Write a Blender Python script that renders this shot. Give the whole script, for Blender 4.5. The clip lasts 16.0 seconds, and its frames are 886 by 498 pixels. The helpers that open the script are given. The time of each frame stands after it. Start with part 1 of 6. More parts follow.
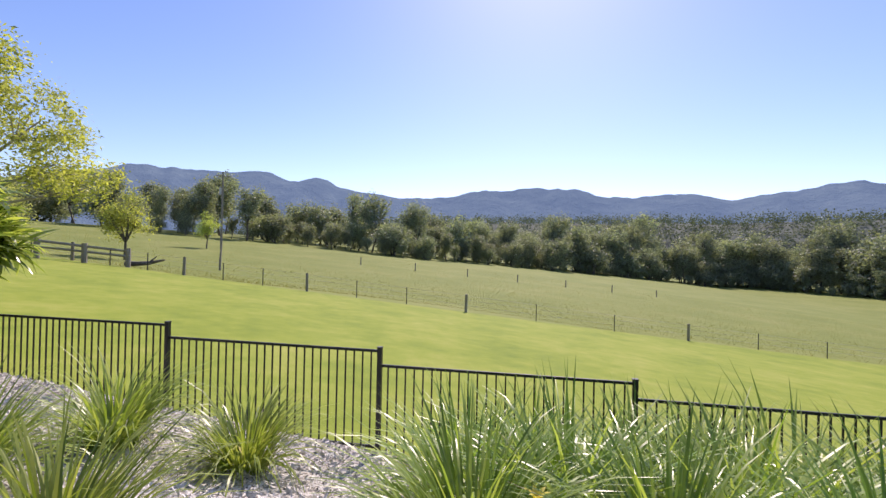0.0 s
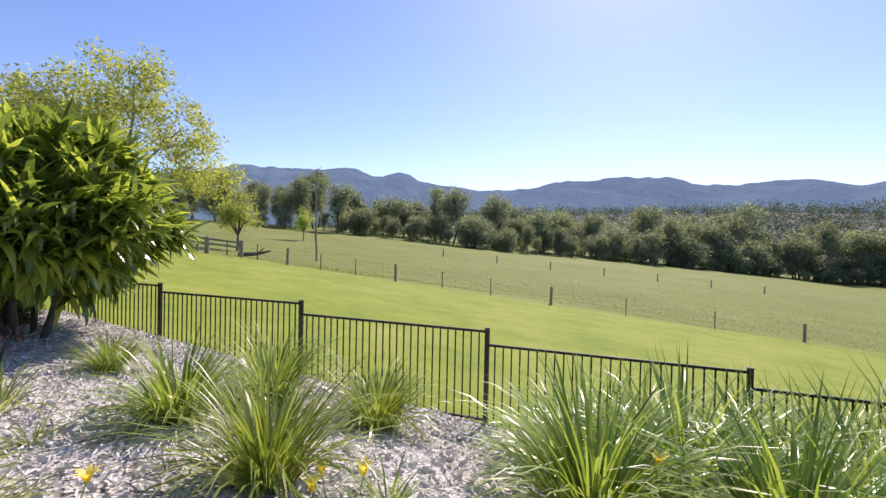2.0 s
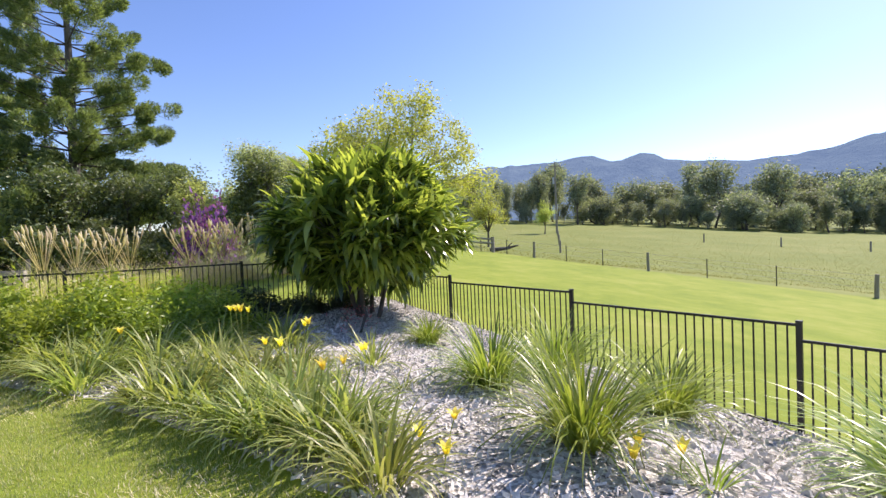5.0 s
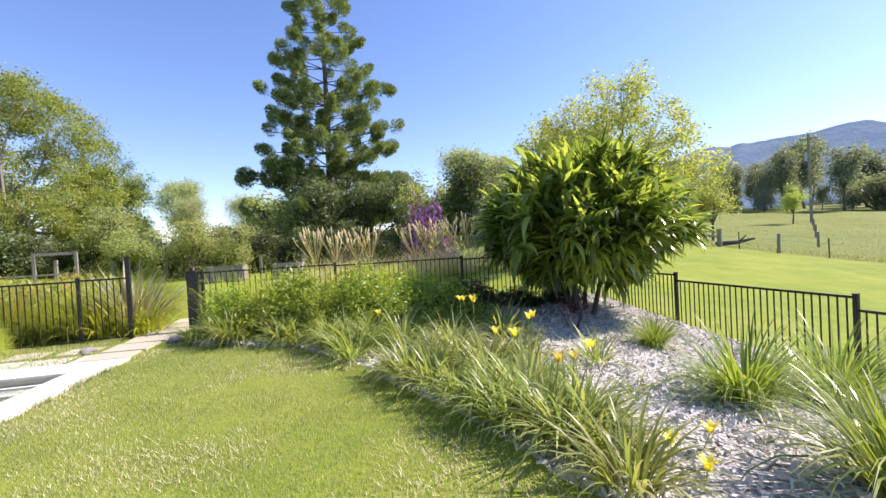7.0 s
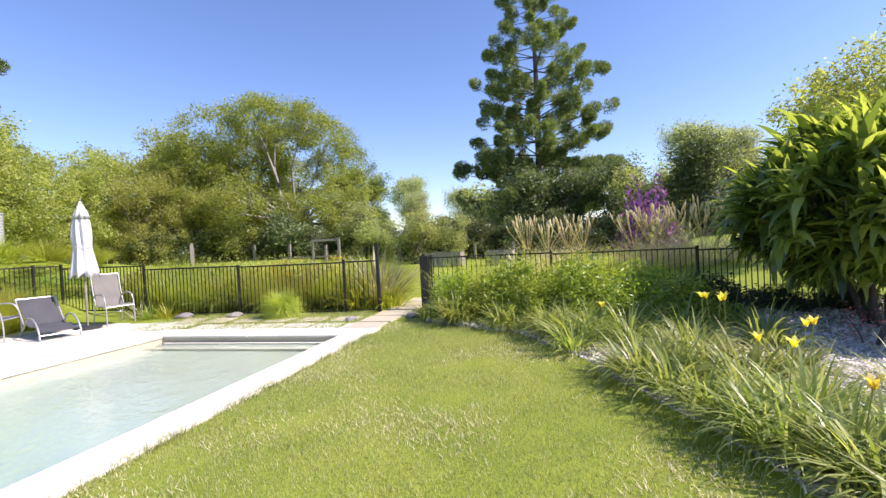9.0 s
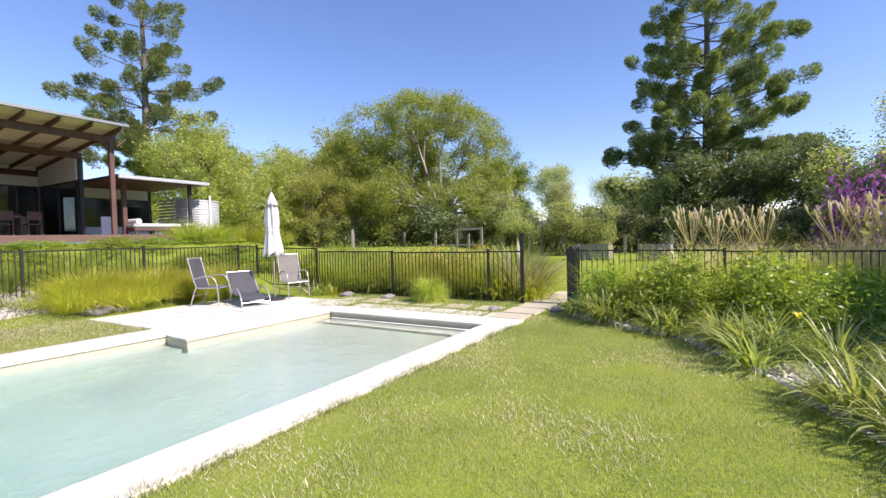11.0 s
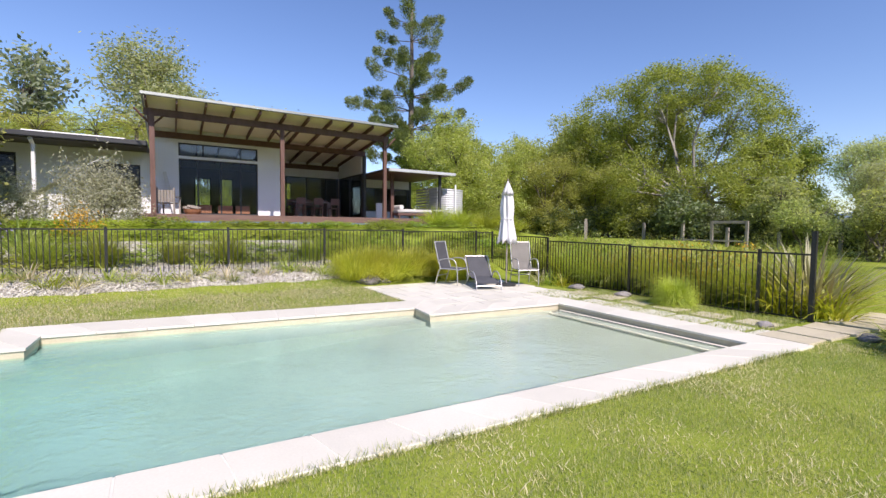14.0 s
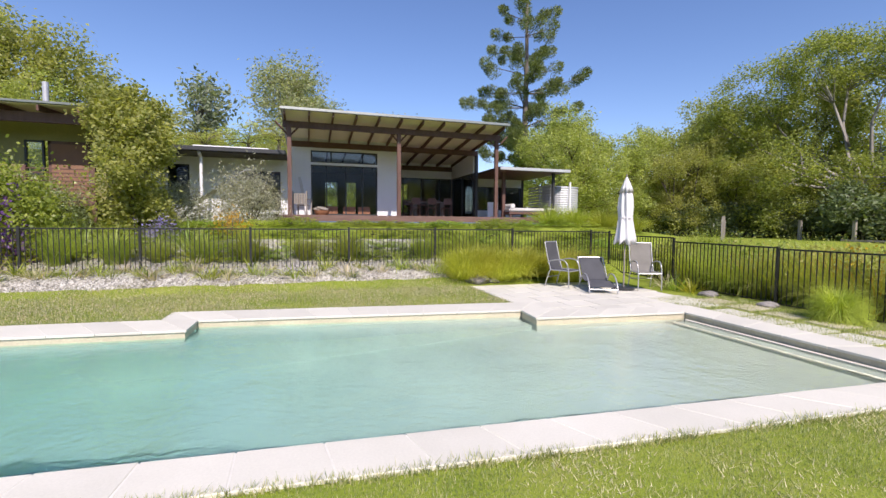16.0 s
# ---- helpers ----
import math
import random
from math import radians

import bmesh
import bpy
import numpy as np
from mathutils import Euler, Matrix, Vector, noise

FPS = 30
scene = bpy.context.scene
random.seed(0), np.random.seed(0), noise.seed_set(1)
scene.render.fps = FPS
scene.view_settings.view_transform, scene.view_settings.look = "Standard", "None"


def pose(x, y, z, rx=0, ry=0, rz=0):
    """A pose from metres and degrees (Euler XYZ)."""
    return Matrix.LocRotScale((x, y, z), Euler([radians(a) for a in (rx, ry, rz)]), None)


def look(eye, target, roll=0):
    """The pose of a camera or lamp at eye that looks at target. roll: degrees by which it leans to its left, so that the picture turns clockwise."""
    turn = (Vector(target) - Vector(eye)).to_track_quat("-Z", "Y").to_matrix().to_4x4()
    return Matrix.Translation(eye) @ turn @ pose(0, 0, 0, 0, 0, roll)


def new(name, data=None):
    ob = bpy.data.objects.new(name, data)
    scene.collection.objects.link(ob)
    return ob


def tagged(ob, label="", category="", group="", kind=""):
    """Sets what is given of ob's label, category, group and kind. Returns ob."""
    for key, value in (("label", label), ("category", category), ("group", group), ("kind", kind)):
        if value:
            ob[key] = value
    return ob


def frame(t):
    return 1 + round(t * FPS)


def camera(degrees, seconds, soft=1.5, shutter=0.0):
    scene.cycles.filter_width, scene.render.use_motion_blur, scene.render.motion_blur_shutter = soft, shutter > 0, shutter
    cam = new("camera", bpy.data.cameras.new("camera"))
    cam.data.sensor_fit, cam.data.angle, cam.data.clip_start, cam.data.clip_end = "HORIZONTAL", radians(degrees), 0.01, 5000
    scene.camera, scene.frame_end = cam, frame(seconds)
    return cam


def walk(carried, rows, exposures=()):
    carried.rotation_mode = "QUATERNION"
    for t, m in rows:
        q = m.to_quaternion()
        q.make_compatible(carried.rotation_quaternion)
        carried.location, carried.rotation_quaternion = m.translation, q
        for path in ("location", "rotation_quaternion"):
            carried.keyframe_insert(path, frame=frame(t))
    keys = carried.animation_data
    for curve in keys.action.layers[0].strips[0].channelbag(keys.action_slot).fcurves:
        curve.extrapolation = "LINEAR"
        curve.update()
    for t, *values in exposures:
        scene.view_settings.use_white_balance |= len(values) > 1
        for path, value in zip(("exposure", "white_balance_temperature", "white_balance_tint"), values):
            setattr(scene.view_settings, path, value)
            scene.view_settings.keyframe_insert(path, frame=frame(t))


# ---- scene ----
cam = camera(89.61, 16.0, soft=1.45)
ROWS = [
    (0.0, 0.0013, -0.0017, 1.4655, 90.412, -1.281, 10.341),
    (0.5, -0.0569, -0.0991, 1.4479, 90.217, -1.639, 12.081),
    (1.0, -0.1128, -0.2186, 1.4314, 89.956, -1.732, 14.275),
    (1.5, -0.1613, -0.3217, 1.4158, 89.63, -1.651, 16.93),
    (2.0, -0.2044, -0.4205, 1.4021, 89.22, -1.283, 20.546),
    (2.5, -0.2373, -0.5061, 1.3897, 88.854, -0.79, 24.201),
    (3.0, -0.2713, -0.5956, 1.384, 88.591, -0.131, 28.902),
    (3.5, -0.2935, -0.6728, 1.3889, 88.38, 0.536, 33.99),
    (4.0, -0.3123, -0.7513, 1.3919, 88.323, 1.253, 39.561),
    (6.5, -0.3924, -1.0767, 1.4102, 88.927, 3.086, 68.603),
    (7.0, -0.4171, -1.1461, 1.4138, 89.045, 3.105, 75.628),
    (7.5, -0.4435, -1.2064, 1.4146, 89.113, 3.037, 82.46),
    (8.0, -0.4729, -1.259, 1.414, 89.139, 3.113, 89.661),
    (8.5, -0.5003, -1.2948, 1.4161, 89.076, 3.076, 95.975),
    (9.0, -0.5276, -1.3372, 1.4192, 88.942, 2.918, 101.68),
    (11.5, -0.6151, -1.5024, 1.4414, 88.096, 0.975, 124.264),
    (12.0, -0.6391, -1.5358, 1.4431, 87.876, 0.545, 129.354),
    (12.5, -0.667, -1.5667, 1.4511, 87.688, 0.231, 134.036),
    (13.0, -0.6986, -1.5981, 1.4633, 87.495, -0.186, 139.023),
    (13.5, -0.7288, -1.6338, 1.4688, 87.275, -0.411, 143.687),
    (14.0, -0.7634, -1.6678, 1.473, 87.01, -0.606, 148.627),
    (14.5, -0.7961, -1.6933, 1.4783, 86.829, -0.68, 152.918),
    (15.0, -0.8303, -1.7099, 1.4858, 86.693, -0.663, 156.962),
    (15.5, -0.8675, -1.711, 1.4954, 86.657, -0.586, 160.156),
    (16.0, -0.9154, -1.709, 1.5018, 86.679, -0.441, 163.135),
]
walk(cam, [(t, pose(x, y, z, rx, ry, rz)) for t, x, y, z, rx, ry, rz in ROWS],
     [(0.0, 0.30, 6600, 30), (4.0, 0.46, 6500, 26), (6.5, 0.75, 6500, 26), (9.0, 0.68, 6500, 26), (12.0, 0.50, 6500, 24), (16.0, 0.23, 6500, 22)])

# world, sun and exposure
SUN_EL, SUN_AZ = 44.0, 2.0
world = bpy.data.worlds.new("world")
scene.world = world
world.use_nodes = True
wn = world.node_tree.nodes
sky = wn.new("ShaderNodeTexSky")
sky.sky_type, sky.sun_disc = "NISHITA", False
sky.sun_elevation, sky.sun_rotation = radians(SUN_EL), radians(SUN_AZ)
sky.altitude, sky.air_density, sky.dust_density, sky.ozone_density = 50, 1.0, 0.3, 3.2
rich = wn.new("ShaderNodeHueSaturation")
rich.inputs["Hue"].default_value, rich.inputs["Saturation"].default_value = 0.505, 1.10
world.node_tree.links.new(sky.outputs[0], rich.inputs["Color"])
world.node_tree.links.new(rich.outputs[0], wn["Background"].inputs[0])
wn["Background"].inputs[1].default_value = 0.142
sun = new("sun", bpy.data.lights.new("sun", "SUN"))
sun.data.energy, sun.data.angle, sun.data.color = 5.0, radians(0.6), (1.0, 0.93, 0.82)
sun.matrix_world = look((math.sin(radians(SUN_AZ)), math.cos(radians(SUN_AZ)), math.tan(radians(SUN_EL))), (0, 0, 0))

# ---- materials ----
def node(nt, kind, **values):
    n = nt.nodes.new(kind)
    for key, value in values.items():
        n.inputs[key].default_value = value
    return n


def link(nt, a, b):
    nt.links.new(a, b)


def base_material(name, rough=0.6, metal=0.0):
    m = bpy.data.materials.new(name)
    m.use_nodes = True
    b = m.node_tree.nodes["Principled BSDF"]
    b.inputs["Roughness"].default_value = rough
    b.inputs["Metallic"].default_value = metal
    return m, m.node_tree, b


def ramp(nt, source, stops):
    r = nt.nodes.new("ShaderNodeValToRGB")
    while len(r.color_ramp.elements) < len(stops):
        r.color_ramp.elements.new(0.5)
    for e, (p, c) in zip(r.color_ramp.elements, stops):
        e.position, e.color = p, (*c, 1)
    link(nt, source, r.inputs[0])
    return r.outputs[0]


def where(nt, scale=(1, 1, 1)):
    """Real-world position, scaled."""
    g = nt.nodes.new("ShaderNodeNewGeometry")
    mp = node(nt, "ShaderNodeMapping", Scale=scale)
    link(nt, g.outputs["Position"], mp.inputs[0])
    return mp.outputs[0]


def noise_of(nt, at, scale, detail=4, rough=0.6):
    n = node(nt, "ShaderNodeTexNoise", Scale=scale, Detail=detail, Roughness=rough)
    link(nt, at, n.inputs["Vector"])
    return n.outputs["Fac"]


def mix(nt, kind, fac, a, b):
    n = nt.nodes.new("ShaderNodeMix")
    n.data_type, n.blend_type = "RGBA", kind
    for socket, value in ((n.inputs[0], fac), (n.inputs[6], a), (n.inputs[7], b)):
        if isinstance(value, (int, float)):
            socket.default_value = value
        elif isinstance(value, tuple):
            socket.default_value = (*value, 1)
        else:
            link(nt, value, socket)
    return n.outputs[2]


def maths(nt, op, a, b=0.0):
    n = nt.nodes.new("ShaderNodeMath")
    n.operation = op
    for socket, value in ((n.inputs[0], a), (n.inputs[1], b)):
        if isinstance(value, (int, float)):
            socket.default_value = value
        else:
            link(nt, value, socket)
    return n.outputs[0]


def bump(nt, b, height, strength, distance):
    n = node(nt, "ShaderNodeBump", Strength=strength, Distance=distance)
    link(nt, height, n.inputs["Height"])
    link(nt, n.outputs[0], b.inputs["Normal"])


def surface(name, dark, light, rough=0.6, coarse=1.5, fine=40.0, relief=0.3, depth=0.004, metal=0.0, stretch=(1, 1, 1)):
    """A surface that varies at two scales, with fine relief."""
    if max(light) > 0.35:
        dark, light = [0.8 * c for c in dark], [0.8 * c for c in light]
    m, nt, b = base_material(name, rough, metal)
    at = where(nt, stretch)
    c, f = noise_of(nt, at, coarse), noise_of(nt, at, fine)
    both = maths(nt, "ADD", maths(nt, "MULTIPLY", c, 0.55), maths(nt, "MULTIPLY", f, 0.45))
    o = nt.nodes.new("ShaderNodeObjectInfo")
    hsv = node(nt, "ShaderNodeHueSaturation", Fac=1.0)
    link(nt, maths(nt, "ADD", maths(nt, "MULTIPLY", o.outputs["Random"], 0.12), 0.94), hsv.inputs["Value"])
    link(nt, ramp(nt, both, ((0.32, dark), (0.68, light))), hsv.inputs["Color"])
    link(nt, hsv.outputs[0], b.inputs["Base Color"])
    link(nt, maths(nt, "ADD", maths(nt, "MULTIPLY", f, 0.25), rough - 0.12), b.inputs["Roughness"])
    bump(nt, b, f, relief, depth)
    return m


def leaf_material(name, dark, light, rough=0.45, glow=0.35, tip=None, spec=0.5):
    """A leaf: colour by single leaf, some light passing through it."""
    dark, light, tip = [None if c is None else (c[0] * 0.925, c[1] * 0.90, c[2] * 0.85) for c in (dark, light, tip)]
    m, nt, b = base_material(name, rough)
    g = nt.nodes.new("ShaderNodeNewGeometry")
    o = nt.nodes.new("ShaderNodeObjectInfo")
    n = noise_of(nt, where(nt), 0.9, 3)
    v = maths(nt, "ADD", maths(nt, "MULTIPLY", g.outputs["Random Per Island"], 0.6), maths(nt, "MULTIPLY", n, 0.4))
    col = ramp(nt, v, ((0.15, dark), (0.8, light)) if tip is None else ((0.1, dark), (0.45, light), (0.72, tip)))
    hsv = node(nt, "ShaderNodeHueSaturation", Fac=1.0)
    link(nt, maths(nt, "ADD", maths(nt, "MULTIPLY", o.outputs["Random"], 0.3), 0.85), hsv.inputs["Value"])
    link(nt, maths(nt, "ADD", maths(nt, "MULTIPLY", o.outputs["Random"], 0.03), 0.485), hsv.inputs["Hue"])
    link(nt, col, hsv.inputs["Color"])
    col = hsv.outputs[0]
    link(nt, col, b.inputs["Base Color"])
    b.inputs["Specular IOR Level"].default_value = spec
    t = nt.nodes.new("ShaderNodeBsdfTranslucent")
    link(nt, mix(nt, "MULTIPLY", 1.0, col, (1.5, 1.5, 0.7)), t.inputs[0])
    s = node(nt, "ShaderNodeMixShader", Fac=glow)
    link(nt, b.outputs[0], s.inputs[1])
    link(nt, t.outputs[0], s.inputs[2])
    link(nt, s.outputs[0], nt.nodes["Material Output"].inputs[0])
    return m


M = {}
M["steel_black"] = surface("powder_coated_steel", (0.012, 0.013, 0.013), (0.03, 0.03, 0.03), 0.4, 3, 90, 0.1, 0.001)
M["stone"] = surface("pale_limestone", (0.70, 0.68, 0.575), (0.84, 0.815, 0.70), 0.75, 1.2, 55, 0.25, 0.003)
M["stone_edge"] = surface("weathered_limestone", (0.52, 0.47, 0.33), (0.72, 0.66, 0.48), 0.8, 2.5, 30, 0.3, 0.004)
M["plaster"] = surface("pool_plaster", (0.34, 0.40, 0.37), (0.45, 0.50, 0.46), 0.7, 0.8, 60, 0.2, 0.003)
M["timber_red"] = surface("stained_red_brown_timber", (0.075, 0.035, 0.026), (0.16, 0.085, 0.065), 0.6, 1.5, 18, 0.3, 0.003, stretch=(6, 6, 1))
M["deck"] = surface("weathered_red_deck_timber", (0.10, 0.055, 0.045), (0.20, 0.12, 0.10), 0.7, 1.5, 20, 0.3, 0.003, stretch=(1, 8, 8))
M["timber_grey"] = surface("grey_weathered_timber", (0.16, 0.14, 0.12), (0.34, 0.31, 0.27), 0.85, 1.5, 22, 0.4, 0.006, stretch=(5, 5, 1))
M["timber_orange"] = surface("oiled_timber", (0.22, 0.09, 0.04), (0.38, 0.18, 0.09), 0.5, 1.5, 18, 0.2, 0.002, stretch=(6, 6, 1))
M["white_paint"] = surface("white_painted_sheet", (0.88, 0.90, 0.92), (0.98, 0.99, 1.0), 0.55, 0.7, 20, 0.05, 0.002)
M["lining"] = surface("pale_ceiling_lining", (0.90, 0.84, 0.68), (1.0, 0.95, 0.79), 0.6, 0.7, 20, 0.05, 0.002)
M["roof"] = surface("grey_roof_sheet", (0.20, 0.23, 0.22), (0.33, 0.36, 0.34), 0.4, 0.6, 25, 0.1, 0.002, metal=0.3)
M["dark_metal"] = surface("charcoal_metal", (0.02, 0.022, 0.024), (0.05, 0.052, 0.055), 0.45, 1.5, 40, 0.1, 0.002)
M["olive_wall"] = surface("olive_painted_boards", (0.17, 0.17, 0.05), (0.26, 0.25, 0.09), 0.6, 0.8, 20, 0.1, 0.002)
M["dark_wall"] = surface("dark_stained_boards", (0.03, 0.026, 0.024), (0.07, 0.06, 0.055), 0.7, 0.8, 20, 0.1, 0.002)
M["interior"] = surface("shaded_interior_wall", (0.34, 0.29, 0.23), (0.50, 0.44, 0.36), 0.8, 0.8, 20, 0.1, 0.002)
M["galv"] = surface("galvanised_sheet", (0.50, 0.52, 0.54), (0.68, 0.70, 0.71), 0.45, 1.0, 30, 0.1, 0.002, metal=0.25)
M["sling"] = surface("grey_woven_sling", (0.045, 0.047, 0.052), (0.08, 0.083, 0.09), 0.8, 3, 300, 0.3, 0.001)
M["sling_pale"] = surface("pale_taupe_woven_sling", (0.14, 0.135, 0.12), (0.215, 0.205, 0.185), 0.8, 3, 300, 0.3, 0.001)
M["alu"] = surface("satin_aluminium", (0.55, 0.55, 0.54), (0.70, 0.70, 0.69), 0.4, 4, 80, 0.1, 0.001, metal=0.6)
M["canvas"] = surface("white_umbrella_canvas", (0.72, 0.72, 0.72), (0.82, 0.82, 0.81), 0.85, 3, 120, 0.2, 0.002)
M["bark"] = surface("grey_brown_bark", (0.06, 0.05, 0.04), (0.19, 0.165, 0.14), 0.9, 2, 14, 0.6, 0.02, stretch=(1, 1, 0.3))
M["bark_pale"] = surface("pale_smooth_bark", (0.26, 0.24, 0.21), (0.50, 0.47, 0.42), 0.8, 1.2, 10, 0.4, 0.01, stretch=(1, 1, 0.4))
M["rock"] = surface("grey_garden_rock", (0.12, 0.11, 0.10), (0.34, 0.32, 0.30), 0.9, 3, 30, 0.6, 0.02)
M["chip"] = surface("silvery_mulch_chip", (0.48, 0.46, 0.41), (1.0, 0.98, 0.91), 0.8, 14, 90, 0.3, 0.003)
M["chip_bank"] = surface("grey_brown_mulch_chip", (0.26, 0.24, 0.20), (0.64, 0.60, 0.52), 0.85, 14, 90, 0.3, 0.003)
M["cushion"] = surface("white_fabric", (0.62, 0.61, 0.58), (0.78, 0.77, 0.74), 0.9, 3, 90, 0.3, 0.002)
M["straw"] = leaf_material("dry_flower_plume", (0.46, 0.41, 0.31), (0.78, 0.72, 0.58), 0.8, 0.4)
M["leaf_strap"] = leaf_material("strap_leaf_green", (0.088, 0.154, 0.022), (0.25, 0.37, 0.07), 0.34, 0.38, (0.37, 0.46, 0.13))
M["leaf_lily"] = leaf_material("daylily_leaf", (0.125, 0.19, 0.042), (0.30, 0.38, 0.115), 0.38, 0.45, (0.46, 0.50, 0.20))
M["leaf_tussock"] = leaf_material("fine_tussock_leaf", (0.24, 0.32, 0.045), (0.58, 0.65, 0.14), 0.55, 0.5)
M["leaf_bush"] = leaf_material("broad_glossy_leaf", (0.042, 0.085, 0.026), (0.175, 0.28, 0.07), 0.24, 0.5, (0.46, 0.60, 0.15), 0.8)
M["leaf_young"] = leaf_material("yellow_green_tree_leaf", (0.22, 0.235, 0.07), (0.50, 0.51, 0.165), 0.5, 0.5)
M["leaf_gum"] = leaf_material("olive_gum_leaf", (0.18, 0.225, 0.11), (0.53, 0.59, 0.28), 0.5, 0.55)
M["leaf_grey"] = leaf_material("grey_green_leaf", (0.222, 0.254, 0.152), (0.56, 0.64, 0.41), 0.55, 0.5)
M["leaf_lime"] = leaf_material("lime_green_crown_leaf", (0.22, 0.27, 0.08), (0.54, 0.60, 0.20), 0.5, 0.52)
M["leaf_wattle"] = leaf_material("yellow_olive_crown_leaf", (0.15, 0.21, 0.06), (0.45, 0.53, 0.15), 0.5, 0.55)
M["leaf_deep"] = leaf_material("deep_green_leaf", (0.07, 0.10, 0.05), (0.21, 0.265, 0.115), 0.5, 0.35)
M["leaf_hill"] = leaf_material("distant_canopy_leaf", (0.07, 0.10, 0.08), (0.17, 0.21, 0.16), 0.9, 0.25, None, 0.02)
M["hill"] = surface("distant_wooded_slope", (0.04, 0.06, 0.045), (0.09, 0.12, 0.09), 0.95, 0.05, 0.4, 0.0, 0.0)
M["leaf_bank"] = leaf_material("green_tussock_leaf", (0.18, 0.235, 0.035), (0.49, 0.555, 0.11), 0.5, 0.45)
M["leaf_shade"] = leaf_material("dark_and_shaded_leaf", (0.04, 0.06, 0.035), (0.12, 0.16, 0.075), 0.5, 0.3)
M["leaf_silver"] = leaf_material("silver_grey_leaf", (0.22, 0.235, 0.18), (0.52, 0.54, 0.44), 0.6, 0.35)
M["leaf_golden"] = leaf_material("golden_tussock_leaf", (0.30, 0.33, 0.05), (0.68, 0.69, 0.15), 0.55, 0.5)
M["leaf_pine"] = leaf_material("dark_pine_needle", (0.095, 0.135, 0.065), (0.28, 0.35, 0.155), 0.5, 0.42)
M["leaf_dark"] = leaf_material("dark_woodland_leaf", (0.16, 0.20, 0.11), (0.44, 0.51, 0.28), 0.55, 0.46)
# distance haze is put into this bluish, lightened leaf colour
M["leaf_far"] = leaf_material("hazed_woodland_leaf", (0.145, 0.18, 0.14), (0.35, 0.41, 0.30), 0.6, 0.36)
M["leaf_hedge"] = leaf_material("mid_green_shrub_leaf", (0.13, 0.21, 0.03), (0.41, 0.52, 0.09), 0.42, 0.45)
M["leaf_flax"] = leaf_material("bronze_flax_leaf", (0.12, 0.10, 0.07), (0.40, 0.37, 0.25), 0.4, 0.3, (0.68, 0.66, 0.46))
M["leaf_iris"] = leaf_material("yellow_green_iris_leaf", (0.28, 0.32, 0.03), (0.60, 0.62, 0.08), 0.45, 0.4)
M["blade"] = leaf_material("lawn_blade", (0.15, 0.22, 0.068), (0.31, 0.37, 0.135), 0.5, 0.42, (0.54, 0.52, 0.31))
M["blade_field"] = leaf_material("paddock_blade", (0.13, 0.17, 0.04), (0.23, 0.27, 0.075), 0.7, 0.4, (0.32, 0.32, 0.13))
M["petal_yellow"] = leaf_material("yellow_petal", (0.78, 0.66, 0.07), (0.92, 0.83, 0.20), 0.5, 0.4)
M["petal_orange"] = leaf_material("orange_flower", (0.55, 0.30, 0.02), (0.78, 0.52, 0.06), 0.5, 0.4)
M["petal_purple"] = leaf_material("purple_flower", (0.13, 0.045, 0.26), (0.29, 0.13, 0.46), 0.5, 0.35)
M["petal_lilac"] = leaf_material("lilac_flower", (0.26, 0.22, 0.58), (0.42, 0.38, 0.72), 0.5, 0.35)
M["petal_pink"] = leaf_material("pink_flower", (0.50, 0.10, 0.20), (0.75, 0.28, 0.38), 0.5, 0.35)


def glass_material():
    """Clear sheet glass: most light passes straight through, the rest is mirrored."""
    m, nt, b = base_material("window_glass", 0.02)
    b.inputs["Base Color"].default_value = (0.9, 0.93, 0.93, 1)
    b.inputs["Metallic"].default_value = 1.0
    clear = node(nt, "ShaderNodeBsdfTransparent", Color=(0.86, 0.89, 0.89, 1))
    f = node(nt, "ShaderNodeFresnel", IOR=1.55)
    s = nt.nodes.new("ShaderNodeMixShader")
    link(nt, f.outputs[0], s.inputs[0])
    link(nt, clear.outputs[0], s.inputs[1])
    link(nt, b.outputs[0], s.inputs[2])
    link(nt, s.outputs[0], nt.nodes["Material Output"].inputs[0])
    return m


def water_material():
    m, nt, b = base_material("pool_water", 0.03)
    b.inputs["Transmission Weight"].default_value = 1.0
    b.inputs["IOR"].default_value = 1.33
    at = where(nt)
    # absorption over the sloping floor is painted by x: less red over deeper water
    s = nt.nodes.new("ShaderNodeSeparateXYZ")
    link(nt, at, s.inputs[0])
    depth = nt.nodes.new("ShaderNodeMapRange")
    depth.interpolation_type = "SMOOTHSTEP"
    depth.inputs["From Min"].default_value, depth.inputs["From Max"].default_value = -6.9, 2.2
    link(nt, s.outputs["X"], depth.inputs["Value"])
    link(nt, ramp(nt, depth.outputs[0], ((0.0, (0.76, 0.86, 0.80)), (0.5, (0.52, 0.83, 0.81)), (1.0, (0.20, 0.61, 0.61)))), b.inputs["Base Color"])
    h = maths(nt, "ADD", noise_of(nt, at, 2.6, 3, 0.5), maths(nt, "MULTIPLY", noise_of(nt, at, 12.0, 3, 0.55), 0.5))
    bump(nt, b, h, 0.6, 0.025)
    return m


M["blind"] = surface("brown_blind_fabric", (0.19, 0.10, 0.06), (0.27, 0.15, 0.09), 0.8, 1.0, 60, 0.1, 0.001)
M["mortar"] = surface("pale_joint_mortar", (0.74, 0.72, 0.63), (0.86, 0.84, 0.75), 0.85, 3, 60, 0.3, 0.003)
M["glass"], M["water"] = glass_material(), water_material()


